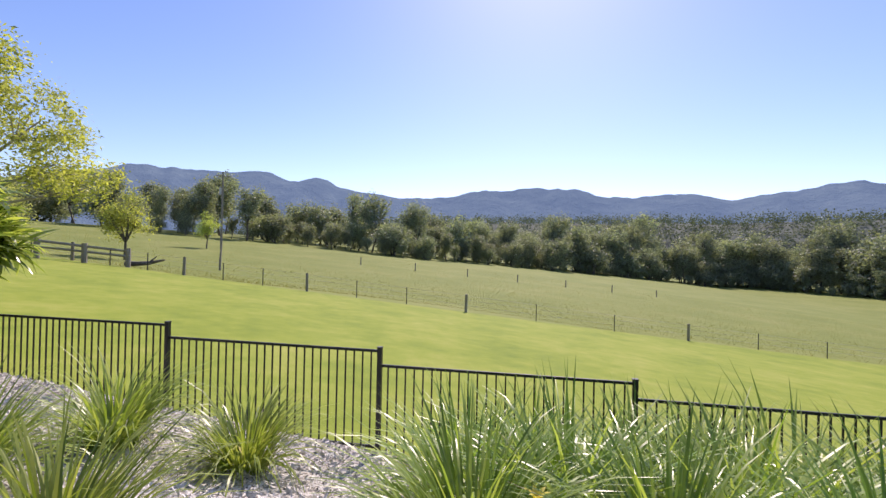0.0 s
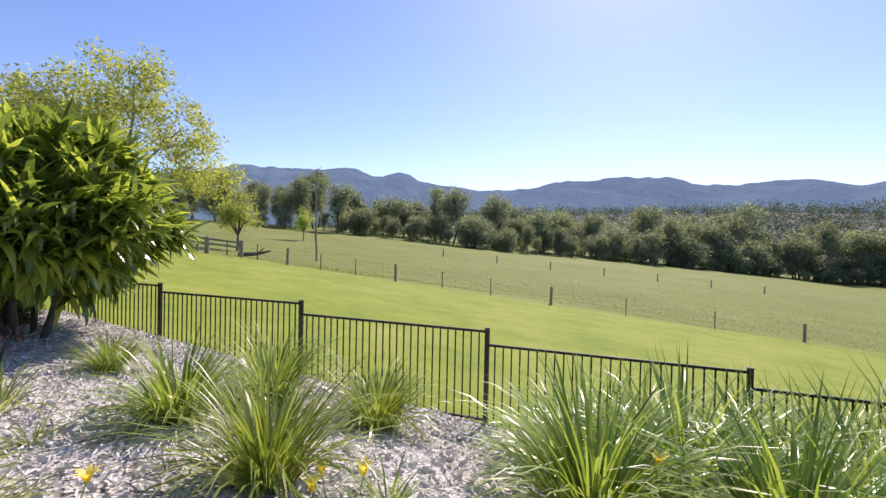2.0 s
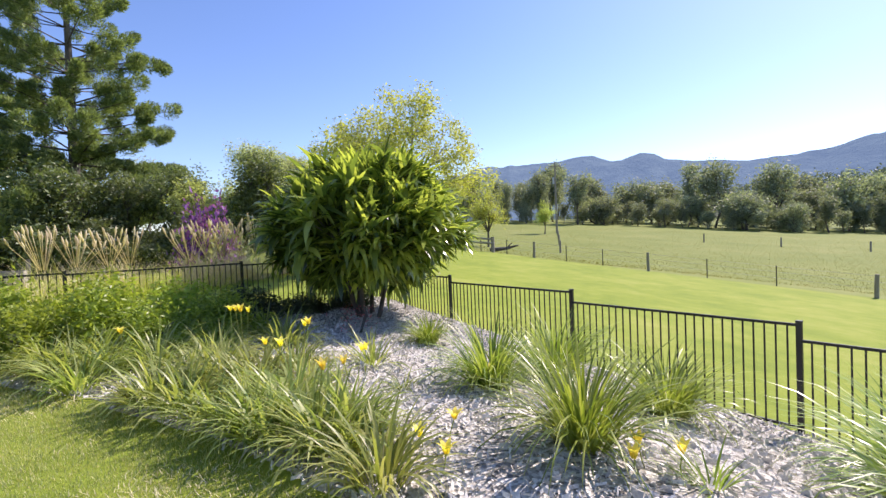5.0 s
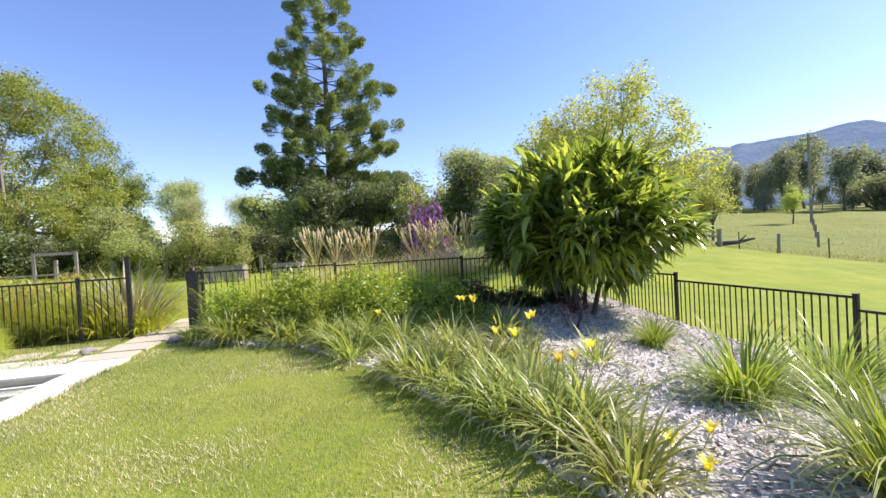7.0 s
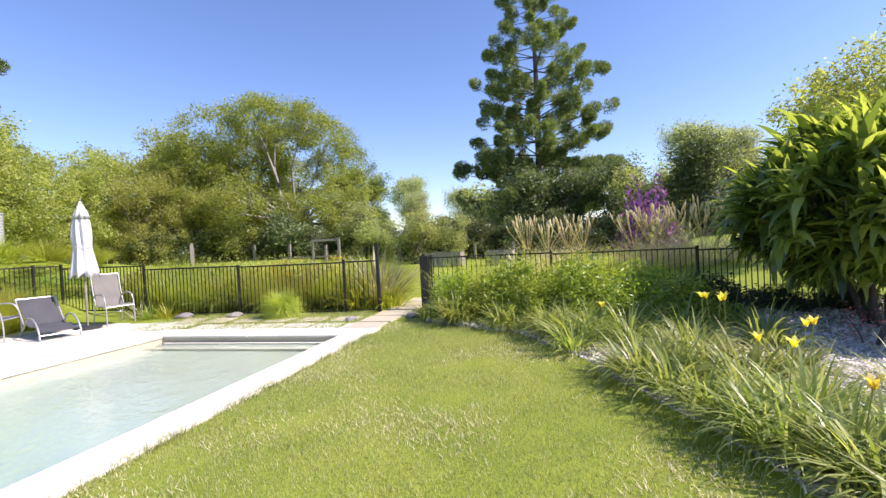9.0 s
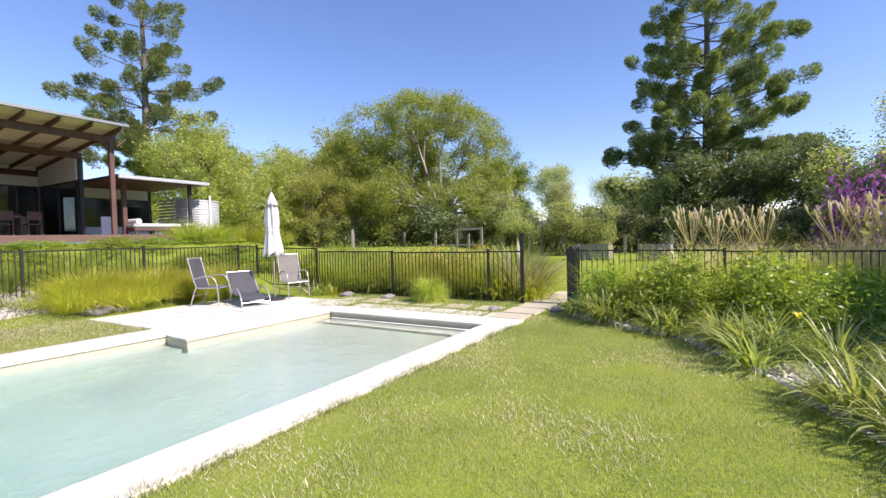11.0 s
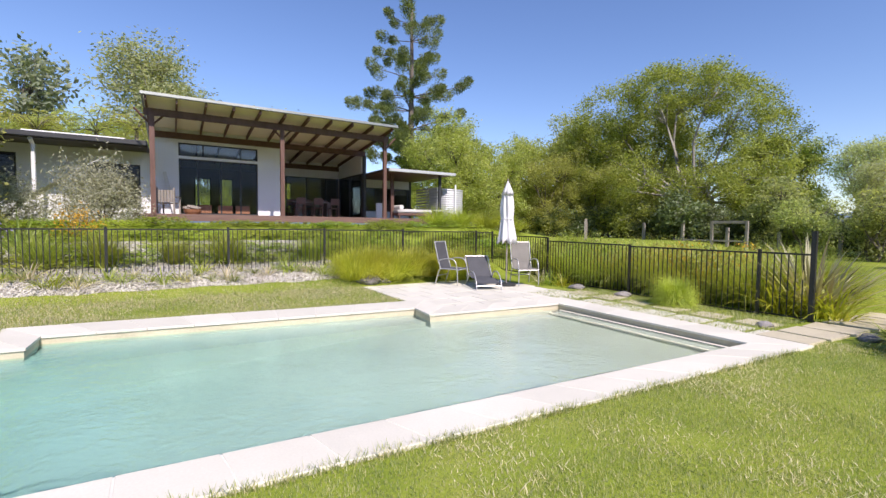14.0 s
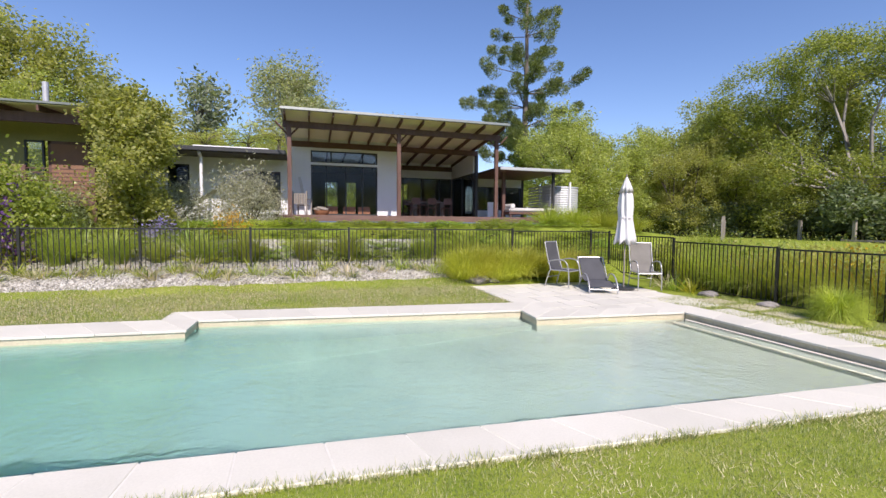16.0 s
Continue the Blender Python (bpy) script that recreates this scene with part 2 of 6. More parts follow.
def ground_material():
    """Mown lawn, and past the wire fence the longer paddock grass; both lie on one sheet."""
    m, nt, b = base_material("grass_ground", 0.9)
    b.inputs["Specular IOR Level"].default_value = 0.15
    g = nt.nodes.new("ShaderNodeNewGeometry")
    s = nt.nodes.new("ShaderNodeSeparateXYZ")
    link(nt, g.outputs["Position"], s.inputs[0])
    at = where(nt)
    big, mid, fine = noise_of(nt, at, 0.12, 5), noise_of(nt, at, 1.6, 5), noise_of(nt, at, 38, 3)
    patch = maths(nt, "ADD", maths(nt, "MULTIPLY", mid, 0.5), maths(nt, "MULTIPLY", fine, 0.5))
    sward = maths(nt, "ADD", maths(nt, "MULTIPLY", noise_of(nt, at, 0.35, 6, 0.65), 0.45), maths(nt, "MULTIPLY", patch, 0.55))
    mown = ramp(nt, sward, ((0.36, (0.138, 0.202, 0.022)), (0.5, (0.22, 0.278, 0.034)), (0.64, (0.305, 0.325, 0.072))))
    field = ramp(nt, maths(nt, "ADD", maths(nt, "MULTIPLY", big, 0.5), maths(nt, "MULTIPLY", patch, 0.5)),
                 ((0.3, (0.125, 0.165, 0.034)), (0.5, (0.18, 0.215, 0.05)), (0.68, (0.25, 0.265, 0.085))))
    edge = maths(nt, "SUBTRACT", s.outputs["Y"], maths(nt, "ADD", maths(nt, "MULTIPLY", s.outputs["X"], FIELD_SLOPE), FIELD_Y))
    edge = maths(nt, "ADD", edge, maths(nt, "MULTIPLY", maths(nt, "SUBTRACT", mid, 0.5), 1.2))
    north = nt.nodes.new("ShaderNodeMapRange")
    north.inputs["From Min"].default_value, north.inputs["From Max"].default_value = -0.3, 0.3
    link(nt, edge, north.inputs["Value"])
    link(nt, mix(nt, "MIX", north.outputs[0], mown, field), b.inputs["Base Color"])
    bump(nt, b, patch, 0.6, 0.04)
    return m


def mulch_material():
    m, nt, b = base_material("bark_mulch", 0.95)
    at = where(nt)
    v = node(nt, "ShaderNodeTexVoronoi", Scale=38.0)
    link(nt, at, v.inputs["Vector"])
    n = noise_of(nt, at, 2.2)
    c = ramp(nt, v.outputs["Color"], ((0.2, (0.22, 0.21, 0.18)), (0.5, (0.45, 0.44, 0.39)), (0.8, (0.70, 0.69, 0.63))))
    link(nt, mix(nt, "MULTIPLY", 0.6, c, ramp(nt, n, ((0.3, (0.55, 0.5, 0.46)), (0.7, (1, 1, 1))))), b.inputs["Base Color"])
    bump(nt, b, v.outputs["Distance"], 0.9, 0.02)
    return m


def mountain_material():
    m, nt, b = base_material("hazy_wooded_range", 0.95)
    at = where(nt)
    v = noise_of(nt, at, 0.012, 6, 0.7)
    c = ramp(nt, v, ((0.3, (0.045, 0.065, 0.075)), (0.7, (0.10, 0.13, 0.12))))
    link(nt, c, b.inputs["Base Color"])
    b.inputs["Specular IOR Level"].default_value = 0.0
    # a blue glow stands in for the haze over the range
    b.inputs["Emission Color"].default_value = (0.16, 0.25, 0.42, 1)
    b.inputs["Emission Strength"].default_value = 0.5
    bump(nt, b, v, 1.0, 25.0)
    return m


# the wire fence between mown lawn and paddock runs along y = FIELD_Y + FIELD_SLOPE * x
FIELD_Y, FIELD_SLOPE = 31.3, 0.22
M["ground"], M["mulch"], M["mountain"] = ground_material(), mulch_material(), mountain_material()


# ---- mesh helpers ----
class Shape:
    """Collects vertices and faces of one mesh."""

    def __init__(self):
        self.v, self.f = [], []

    def add(self, verts, faces):
        n = len(self.v)
        self.v += [tuple(p) for p in verts]
        self.f += [tuple(n + i for i in f) for f in faces]
        return self

    def box(self, a, b, bevel=0.0, m=None):
        bm = bmesh.new()
        bmesh.ops.create_cube(bm, size=1)
        bmesh.ops.scale(bm, vec=[max(1e-4, abs(q - p)) for p, q in zip(a, b)], verts=bm.verts)
        if bevel:
            bmesh.ops.bevel(bm, geom=bm.edges[:], offset=bevel, segments=2, affect="EDGES")
        c = Vector([(p + q) / 2 for p, q in zip(a, b)])
        bm.verts.index_update()
        pts = [(m @ (v.co + c)) if m else v.co + c for v in bm.verts]
        self.add(pts, [[v.index for v in f.verts] for f in bm.faces])
        bm.free()
        return self

    def tube(self, path, radii, sides=8, cap=True):
        path = [Vector(p) for p in path]
        n = len(self.v)
        for i, p in enumerate(path):
            d = (path[min(i + 1, len(path) - 1)] - path[max(i - 1, 0)]).normalized()
            a = d.orthogonal().normalized() if abs(d.z) < 0.95 else Vector((1, 0, 0)).cross(d).normalized()
            if abs(d.z) < 0.95:
                a = d.cross(Vector((0, 0, 1))).normalized()
            b = d.cross(a)
            r = radii[i] if isinstance(radii, (list, tuple)) else radii
            for k in range(sides):
                t = 2 * math.pi * k / sides
                self.v.append(tuple(p + r * (math.cos(t) * a + math.sin(t) * b)))
        for i in range(len(path) - 1):
            for k in range(sides):
                q = n + i * sides
                self.f.append((q + k, q + (k + 1) % sides, q + sides + (k + 1) % sides, q + sides + k))
        if cap:
            self.f.append(tuple(n + k for k in reversed(range(sides))))
            self.f.append(tuple(n + (len(path) - 1) * sides + k for k in range(sides)))
        return self

    def mesh(self, name, smooth=False):
        me = bpy.data.meshes.new(name)
        me.from_pydata(self.v, [], self.f)
        me.validate()
        if smooth:
            me.polygons.foreach_set("use_smooth", [True] * len(me.polygons))
        me.update()
        return me


def part(name, shape, material, parent=None, label="", smooth=False, m=None):
    """One mesh object, under a thing or on its own."""
    me = shape if isinstance(shape, bpy.types.Mesh) else shape.mesh(name, smooth)
    if not me.materials:
        me.materials.append(material)
    ob = new(name, me)
    ob.parent = parent
    if m is not None:
        ob.matrix_basis = m
    if label:
        ob["label"] = label
    return ob


def thing(name, label, category, group="", kind="", m=None):
    ob = new(name)
    ob.empty_display_size = 0.2
    if m is not None:
        ob.matrix_basis = m
    return tagged(ob, label, category, group, kind)


def smoothstep(a, b, v):
    u = min(1.0, max(0.0, (v - a) / (b - a)))
    return u * u * (3 - 2 * u)


def ground_z(x, y):
    """Height of the ground: level garden, falling paddock to the north, a bank up to the house."""
    north = -0.95 - 0.1 * min(90.0, max(-90.0, x)) - 2.35 * min(1.0, max(0.0, (y - 5) / 30)) ** 0.9
    z = smoothstep(1.0, 5.0 + 0.5 * max(0.0, -10 - x), y) * north
    bank = 0.36 * smoothstep(-11.9, -13.3, y) + 1.15 * smoothstep(-13.4, -18.6, y)
    z += bank * (0.45 + 0.55 * smoothstep(-22, -11, x))
    return z


# ---- pool ----
POOL = [(-7.12, -4.47), (-7.14, -7.80), (-4.40, -8.03), (-4.47, -8.69), (0.69, -9.20), (0.70, -8.55), (5.10, -8.86), (5.10, -5.09)]
# width of the coping along each side
RIM = [0.60, 0.55, 0.50, 0.74, 0.55, 0.78, 0.47, 0.46]
POOL_N = len(POOL)


def inside(p, poly):
    x, y = p
    hit = False
    for i in range(len(poly)):
        (x1, y1), (x2, y2) = poly[i], poly[i - 1]
        if (y1 > y) != (y2 > y) and x < (x2 - x1) * (y - y1) / (y2 - y1) + x1:
            hit = not hit
    return hit


def grow(poly, d):
    """The outline moved outwards by d (the outline runs anticlockwise seen from above)."""
    out = []
    for i in range(len(poly)):
        p, q, r = Vector(poly[i - 1]), Vector(poly[i]), Vector(poly[(i + 1) % len(poly)])
        a, b = (q - p).normalized(), (r - q).normalized()
        na, nb = Vector((a.y, -a.x)), Vector((b.y, -b.x))
        da, db = (d[i - 1], d[i]) if isinstance(d, list) else (d, d)
        det = na.x * nb.y - na.y * nb.x
        out.append((q.x + (da * nb.y - db * na.y) / det, q.y + (db * na.x - da * nb.x) / det))
    return out


def rim(extra=0.0):
    return grow(POOL, [w + extra for w in RIM])


def axis(fine_from, fine_to, step, far):
    a, s, left = fine_from, step, []
    while a > -far:
        s *= 1.22
        a -= s
        left.append(a)
    b, s, right = fine_to, step, []
    while b < far:
        s *= 1.22
        b += s
        right.append(b)
    n = round((fine_to - fine_from) / step)
    return left[::-1] + [fine_from + i * step for i in range(n + 1)] + right


def build_ground():
    xs, ys = axis(-13, 7, 0.22, 2600), axis(-20, 8, 0.22, 2600)
    hole = grow(POOL, 0.2)
    s = Shape()
    for y in ys:
        for x in xs:
            near = 0.0 if max(abs(x), abs(y)) > 40 else 0.012 * noise.noise((x * 1.7, y * 1.7, 0))
            s.v.append((x, y, ground_z(x, y) - 0.03 + near))
    w = len(xs)
    for j in range(len(ys) - 1):
        for i in range(w - 1):
            c = ((xs[i] + xs[i + 1]) / 2, (ys[j] + ys[j + 1]) / 2)
            if -8 < c[0] < 6 and -10 < c[1] < -4 and inside(c, hole):
                continue
            s.f.append((j * w + i, j * w + i + 1, (j + 1) * w + i + 1, (j + 1) * w + i))
    tagged(part("ground", s, M["ground"], smooth=True), "green mown lawn and longer paddock grass on sloping ground", "ground", kind="structure")


build_ground()


def build_mountains():
    table = [(-180, 0.03), (-100, 0.05), (-60, 0.12), (-45, 0.14), (-36, 0.129), (-32, 0.139), (-27, 0.127), (-22.5, 0.117), (-18, 0.134), (-13, 0.127),
             (-10.5, 0.129), (-5, 0.148), (0, 0.151), (6, 0.142), (10, 0.130), (15, 0.123), (20, 0.133), (23, 0.142), (26.2, 0.160), (29, 0.150), (32, 0.165), (37, 0.158),
             (45, 0.157), (50, 0.132), (55, 0.105), (62, 0.06), (75, 0.035), (180, 0.03)]
    s = Shape()
    n, rows = 720, 10
    for i in range(n):
        a = -180 + 360 * i / n
        for (a0, e0), (a1, e1) in zip(table, table[1:]):
            if a0 <= a <= a1:
                e = e0 + (e1 - e0) * smoothstep(a0, a1, a)
                break
        e += 0.0035 * noise.noise((a * 0.9, 3.1, 0)) + 0.0016 * noise.noise((a * 3.7, 1.1, 0))
        for j in range(rows + 1):
            u = j / rows
            r = 1500 + 700 * u + 60 * noise.noise((a * 0.25, u * 3, 5))
            h = 2200 * e * (u ** 0.8) * (1 + 0.10 * (1 - u) * noise.noise((a * 0.33, u * 2, 7)) * 3)
            s.v.append((-r * math.sin(radians(a)), r * math.cos(radians(a)), -12 + h))
    for i in range(n):
        for j in range(rows):
            a, b = i * (rows + 1) + j, ((i + 1) % n) * (rows + 1) + j
            s.f.append((a, a + 1, b + 1, b))
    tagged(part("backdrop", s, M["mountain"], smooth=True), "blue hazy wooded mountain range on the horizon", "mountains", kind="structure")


build_mountains()


def build_pool():
    shell = thing("pool", "rectangular garden pool with pale green plaster and clear water", "swimming pool")
    deep = -1.55
    WALL, face = grow(POOL, 0.03), grow(POOL, 0.022)
    basin = Shape()
    for i in range(POOL_N):
        (x1, y1), (x2, y2) = WALL[i], WALL[(i + 1) % POOL_N]
        basin.add([(x1, y1, -0.03), (x2, y2, -0.03), (x2, y2, deep), (x1, y1, deep)], [(0, 1, 2, 3)])
    fl = Shape()
    nx, ny = 26, 12
    for j in range(ny + 1):
        for i in range(nx + 1):
            x, y = -7.3 + 12.8 * i / nx, -9.4 + 5.2 * j / ny
            fl.v.append((x, y, -0.36 - 1.17 * smoothstep(-6.9, 2.2, x)))
    for j in range(ny):
        for i in range(nx):
            a = j * (nx + 1) + i
            fl.f.append((a, a + 1, a + nx + 2, a + nx + 1))
    part("basin_wall", basin, M["plaster"], shell)
    part("basin_floor", fl, M["plaster"], shell, smooth=True)
    # entry steps along the west end, and a ledge along the far side
    # the first is a thin pale ledge added as the lit edge at the waterline
    for k, (w, z) in enumerate(((0.09, -0.117), (0.36, -0.19))):
        st = part("entry_step", Shape().box((-7.115, -7.72, -1.2), (-7.12 + w, -4.47, z), 0.05), M["plaster"], shell)
        part("nosing", Shape().box((-7.20 + w, -7.71, z), (-7.13 + w, -4.48, z + 0.012), 0.004), M["stone"], st, "pale step edge, the upper one standing for the lit waterline")
    part("bench", Shape().box((0.70, -9.1, -1.5), (5.15, -8.2, -0.32), 0.0), M["plaster"], shell)
    part("bench", Shape().box((-4.42, -9.3, -1.5), (0.70, -8.2, -0.32), 0.0), M["plaster"], shell)
    # tile-coloured band at the water line
    band = Shape()
    for i in range(POOL_N):
        (x1, y1), (x2, y2) = face[i], face[(i + 1) % POOL_N]
        band.add([(x1, y1, -0.035), (x2, y2, -0.035), (x2, y2, -0.20), (x1, y1, -0.20)], [(0, 1, 2, 3)])
    part("waterline_band", band, M["stone_edge"], shell, "cream stained band under the coping")
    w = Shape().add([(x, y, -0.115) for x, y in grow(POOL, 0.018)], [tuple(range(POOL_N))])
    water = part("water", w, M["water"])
    water.visible_shadow = False
    tagged(water, "clear rippled turquoise pool water", "water", kind="structure")
    # coping stones, each its own piece
    coping = thing("coping", "pale limestone coping slabs round the pool edge", "pool coping", kind="structure")
    inner, outer = grow(POOL, 0.0), rim()
    for i in range(POOL_N):
        a, b, c, d = (Vector(p) for p in (inner[i], inner[(i + 1) % POOL_N], outer[(i + 1) % POOL_N], outer[i]))
        length = (b - a).length
        n = max(1, round(length / 0.56))
        for k in range(n):
            u, v = (k + 0.009) / n, (k + 0.991) / n
            p = [a.lerp(b, u), a.lerp(b, v), d.lerp(c, v), d.lerp(c, u)]
            e = 0.006
            z0, z1 = -0.032, random.uniform(-0.0015, 0.0015)
            mid = sum(p, Vector((0, 0))) / 4
            top = [q + (mid - q).normalized() * e for q in p]
            s = Shape().add([(*q, z0) for q in p] + [(*q, z1 - e) for q in p] + [(*q, z1) for q in top],
                            [(3, 2, 1, 0), (0, 1, 5, 4), (1, 2, 6, 5), (2, 3, 7, 6), (3, 0, 4, 7), (4, 5, 9, 8), (5, 6, 10, 9), (6, 7, 11, 10), (7, 4, 8, 11), (8, 9, 10, 11)])
            part("slab", s, M["stone"], coping)
    ring = Shape()
    mi, mo = grow(POOL, 0.012), rim(-0.012)
    for i in range(POOL_N):
        j = (i + 1) % POOL_N
        ring.add([(*mi[i], -0.004), (*mi[j], -0.004), (*mo[j], -0.004), (*mo[i], -0.004)], [(0, 1, 2, 3)])
    part("mortar", ring, M["mortar"], coping, "pale mortar in the joints")
    return shell


build_pool()


def slab_piece(x0, y0, x1, y1, z=0.0, t=0.06, turn=0.0):
    c = pose((x0 + x1) / 2, (y0 + y1) / 2, 0, 0, 0, turn)
    hx, hy = (x1 - x0) / 2, (y1 - y0) / 2
    return Shape().box((-hx, -hy, z - t), (hx, hy, z), 0.006, c)


def build_paving():
    patio = thing("patio", "pale limestone paving at the end of the pool", "patio", kind="structure")
    y = -8.18
    rows = 0
    while y > -11.7:
        x = -8.55 if rows % 2 else -8.25
        while x < -4.7:
            x1 = min(x + 0.59, -4.66)
            part("slab", slab_piece(x, y - 0.59, x1, y - 0.006, random.uniform(-0.0105, -0.0095)), M["stone"], patio)
            x += 0.596
        y -= 0.596
        rows += 1
    part("mortar", Shape().box((-8.5, -11.7, -0.06), (-4.67, -8.18, -0.019)), M["mortar"], patio, "pale mortar in the joints")
    for x in (-7.98,):
        for k in range(6):
            part("slab", slab_piece(x - 0.28 + random.uniform(-0.03, 0.03), -7.9 + k * 0.62, x + 0.36, -7.36 + k * 0.62, -0.012, turn=random.uniform(-2, 2)), M["stone"], patio)
    stones = thing("stepping_stones", "uneven pale stepping stones set in grass beside the pool fence", "stepping stones", kind="structure")
    for k in range(7):
        yy = -8.9 + k * 0.72
        part("stone", slab_piece(-8.95 + random.uniform(-0.1, 0.1), yy, -8.45, yy + 0.52, -0.012, turn=random.uniform(-9, 9)), M["stone_edge"], stones)
    path = thing("path", "pale stone path through the gate opening", "garden path", kind="structure")
    for k in range(-1, 5):
        x = -8.3 - k * 0.66
        part("slab", slab_piece(x - 0.6, -4.62 + 0.04 * k, min(x, -7.75), -3.98 + 0.05 * k, 0.0, turn=random.uniform(-2, 2)), M["stone_edge"], path)


build_paving()


# ---- pool fence ----
def build_fence(name, label, points, stepped=False, tops=1.2):
    """Black steel fence through the given posts (x, y, ground z)."""
    f = thing(name, label, "pool fence", kind="structure")
    pk = Shape().box((-0.008, -0.008, 0.0), (0.008, 0.008, 1.08), 0.002).mesh("picket")
    pm = Shape().box((-0.026, -0.026, -0.25), (0.026, 0.026, tops), 0.004).box((-0.03, -0.03, tops), (0.03, 0.03, tops + 0.012), 0.003).mesh("fence_post")
    for x, y, z in points:
        part("fence_post", pm, M["steel_black"], f, m=pose(x, y, z))
    for (x1, y1, z1), (x2, y2, z2) in zip(points, points[1:]):
        d = Vector((x2 - x1, y2 - y1, 0))
        length, turn = d.length, math.degrees(math.atan2(d.y, d.x))
        z = min(z1, z2) if abs(z2 - z1) < 0.04 else (z1 + z2) / 2 - 0.02
        if stepped:
            z = min(z1, z2)
        drop = 0.0 if stepped else (z2 - z1) * 0.22
        m = pose(x1, y1, z, 0, 0, turn) @ Matrix(((1, 0, 0, 0), (0, 1, 0, 0), (drop / length, 0, 1, -drop / 2), (0, 0, 0, 1)))
        for a in (0.09, 1.15):
            part("rail", Shape().box((0.02, -0.014, a), (length - 0.02, 0.014, a + 0.03), 0.004), M["steel_black"], f, m=m)
        n = round(length / 0.1)
        for k in range(1, n):
            part("picket", pk, M["steel_black"], f, m=m @ pose(length * k / n, 0, 0.09))
    return f


def post_at(x, y, z=None):
    return (x, y, ground_z(x, y) if z is None else z)


NORTH_FENCE = [(-9.65, 4.75, -0.22), (-7.03, 4.75, -0.56), (-4.25, 4.75, -0.66), (-1.55, 4.75, -0.81), (1.12, 4.75, -0.97), (3.75, 4.75, -1.13), (6.4, 4.75, -1.29), (9.0, 4.75, -1.45)]
WEST_FENCE = [(-9.62, -3.65, -0.05), (-9.62, -1.05, -0.10), (-9.62, 1.60, -0.12), (-9.65, 4.2, -0.16)]
SOUTH_FENCE = [(9.6, -13.3, 0.16), (7.25, -13.3, 0.16), (4.92, -13.3, 0.16), (2.70, -13.3, 0.16), (0.40, -13.3, 0.16), (-1.92, -13.3, 0.17), (-4.21, -13.3, 0.17), (-6.5, -13.3, 0.16), (-9.1, -13.3, 0.12), (-9.6, -13.1, 0.10)]
GATE_FENCE = [(-9.6, -13.1, 0.10), (-9.6, -10.62, -0.03), (-9.6, -8.05, -0.11), (-9.6, -5.45, -0.09)]
build_fence("fence_north", "black steel pool fence stepping down the slope", NORTH_FENCE, True)
build_fence("fence_west", "black steel pool fence behind the flower bed", WEST_FENCE)
build_fence("fence_south", "black steel pool fence below the house bank", SOUTH_FENCE)
build_fence("fence_gate_side", "black steel pool fence beside the gate", GATE_FENCE)


def build_gate():
    g = thing("pool_gate", "open black steel pool gate with tall latch post", "gate")
    part("latch_post", Shape().box((-9.64, -4.71, -0.25), (-9.57, -4.64, 1.45), 0.006), M["steel_black"], g)
    part("rail", Shape().box((-9.61, -5.43, 1.05), (-9.59, -4.7, 1.08), 0.003), M["steel_black"], g)
    part("rail", Shape().box((-9.61, -5.43, 0.0), (-9.59, -4.7, 0.03), 0.003), M["steel_black"], g)
    for k in range(1, 7):
        y = -5.43 + 0.104 * k
        part("picket", Shape().box((-9.608, y - 0.008, 0.03), (-9.592, y + 0.008, 1.05), 0.002), M["steel_black"], g)
    # the gate leaf stands open, edge on to the opening
    leaf = part("gate_leaf", Shape().box((-9.66, -3.74, 0.06), (-9.60, -3.70, 1.12), 0.004).box((-10.6, -3.74, 0.06), (-10.56, -3.70, 1.12), 0.004)
                .box((-10.6, -3.735, 1.09), (-9.6, -3.705, 1.12), 0.004).box((-10.6, -3.735, 0.06), (-9.6, -3.705, 0.09), 0.004), M["steel_black"], g)
    for k in range(1, 10):
        x = -10.58 + 0.096 * k
        part("picket", Shape().box((x - 0.008, -3.728, 0.09), (x + 0.008, -3.712, 1.09), 0.002), M["steel_black"], leaf)
    part("hinge_post", Shape().box((-9.70, -3.70, -0.25), (-9.56, -3.56, 1.12), 0.01), M["steel_black"], g)


build_gate()


# ---- house ----
def window_unit(name, parent, x0, x1, z0, z1, y, mullions=(), depth=0.09, frame_mat=None, bar=0.055):
    """A framed glazed opening that faces north, at the plane y."""
    fm = frame_mat or M["dark_metal"]
    w = part(name, Shape().box((x0, y - depth, z0), (x0 + bar, y, z1), 0.005).box((x1 - bar, y - depth, z0), (x1, y, z1), 0.005)
             .box((x0, y - depth, z1 - bar), (x1, y, z1), 0.005).box((x0, y - depth, z0), (x1, y, z0 + bar), 0.005), fm, parent)
    cuts = sorted((x0, *mullions, x1))
    for a in mullions:
        part("mullion", Shape().box((a - bar / 2, y - depth, z0 + bar), (a + bar / 2, y - 0.004, z1 - bar), 0.004), fm, w)
    for a, b in zip(cuts, cuts[1:]):
        pane = part("pane", Shape().box((a + 0.02, y - depth / 2 - 0.004, z0 + 0.02), (b - 0.02, y - depth / 2 + 0.004, z1 - 0.02)), M["glass"], w)
        pane.visible_shadow = False
    return w


FLOOR = 1.80


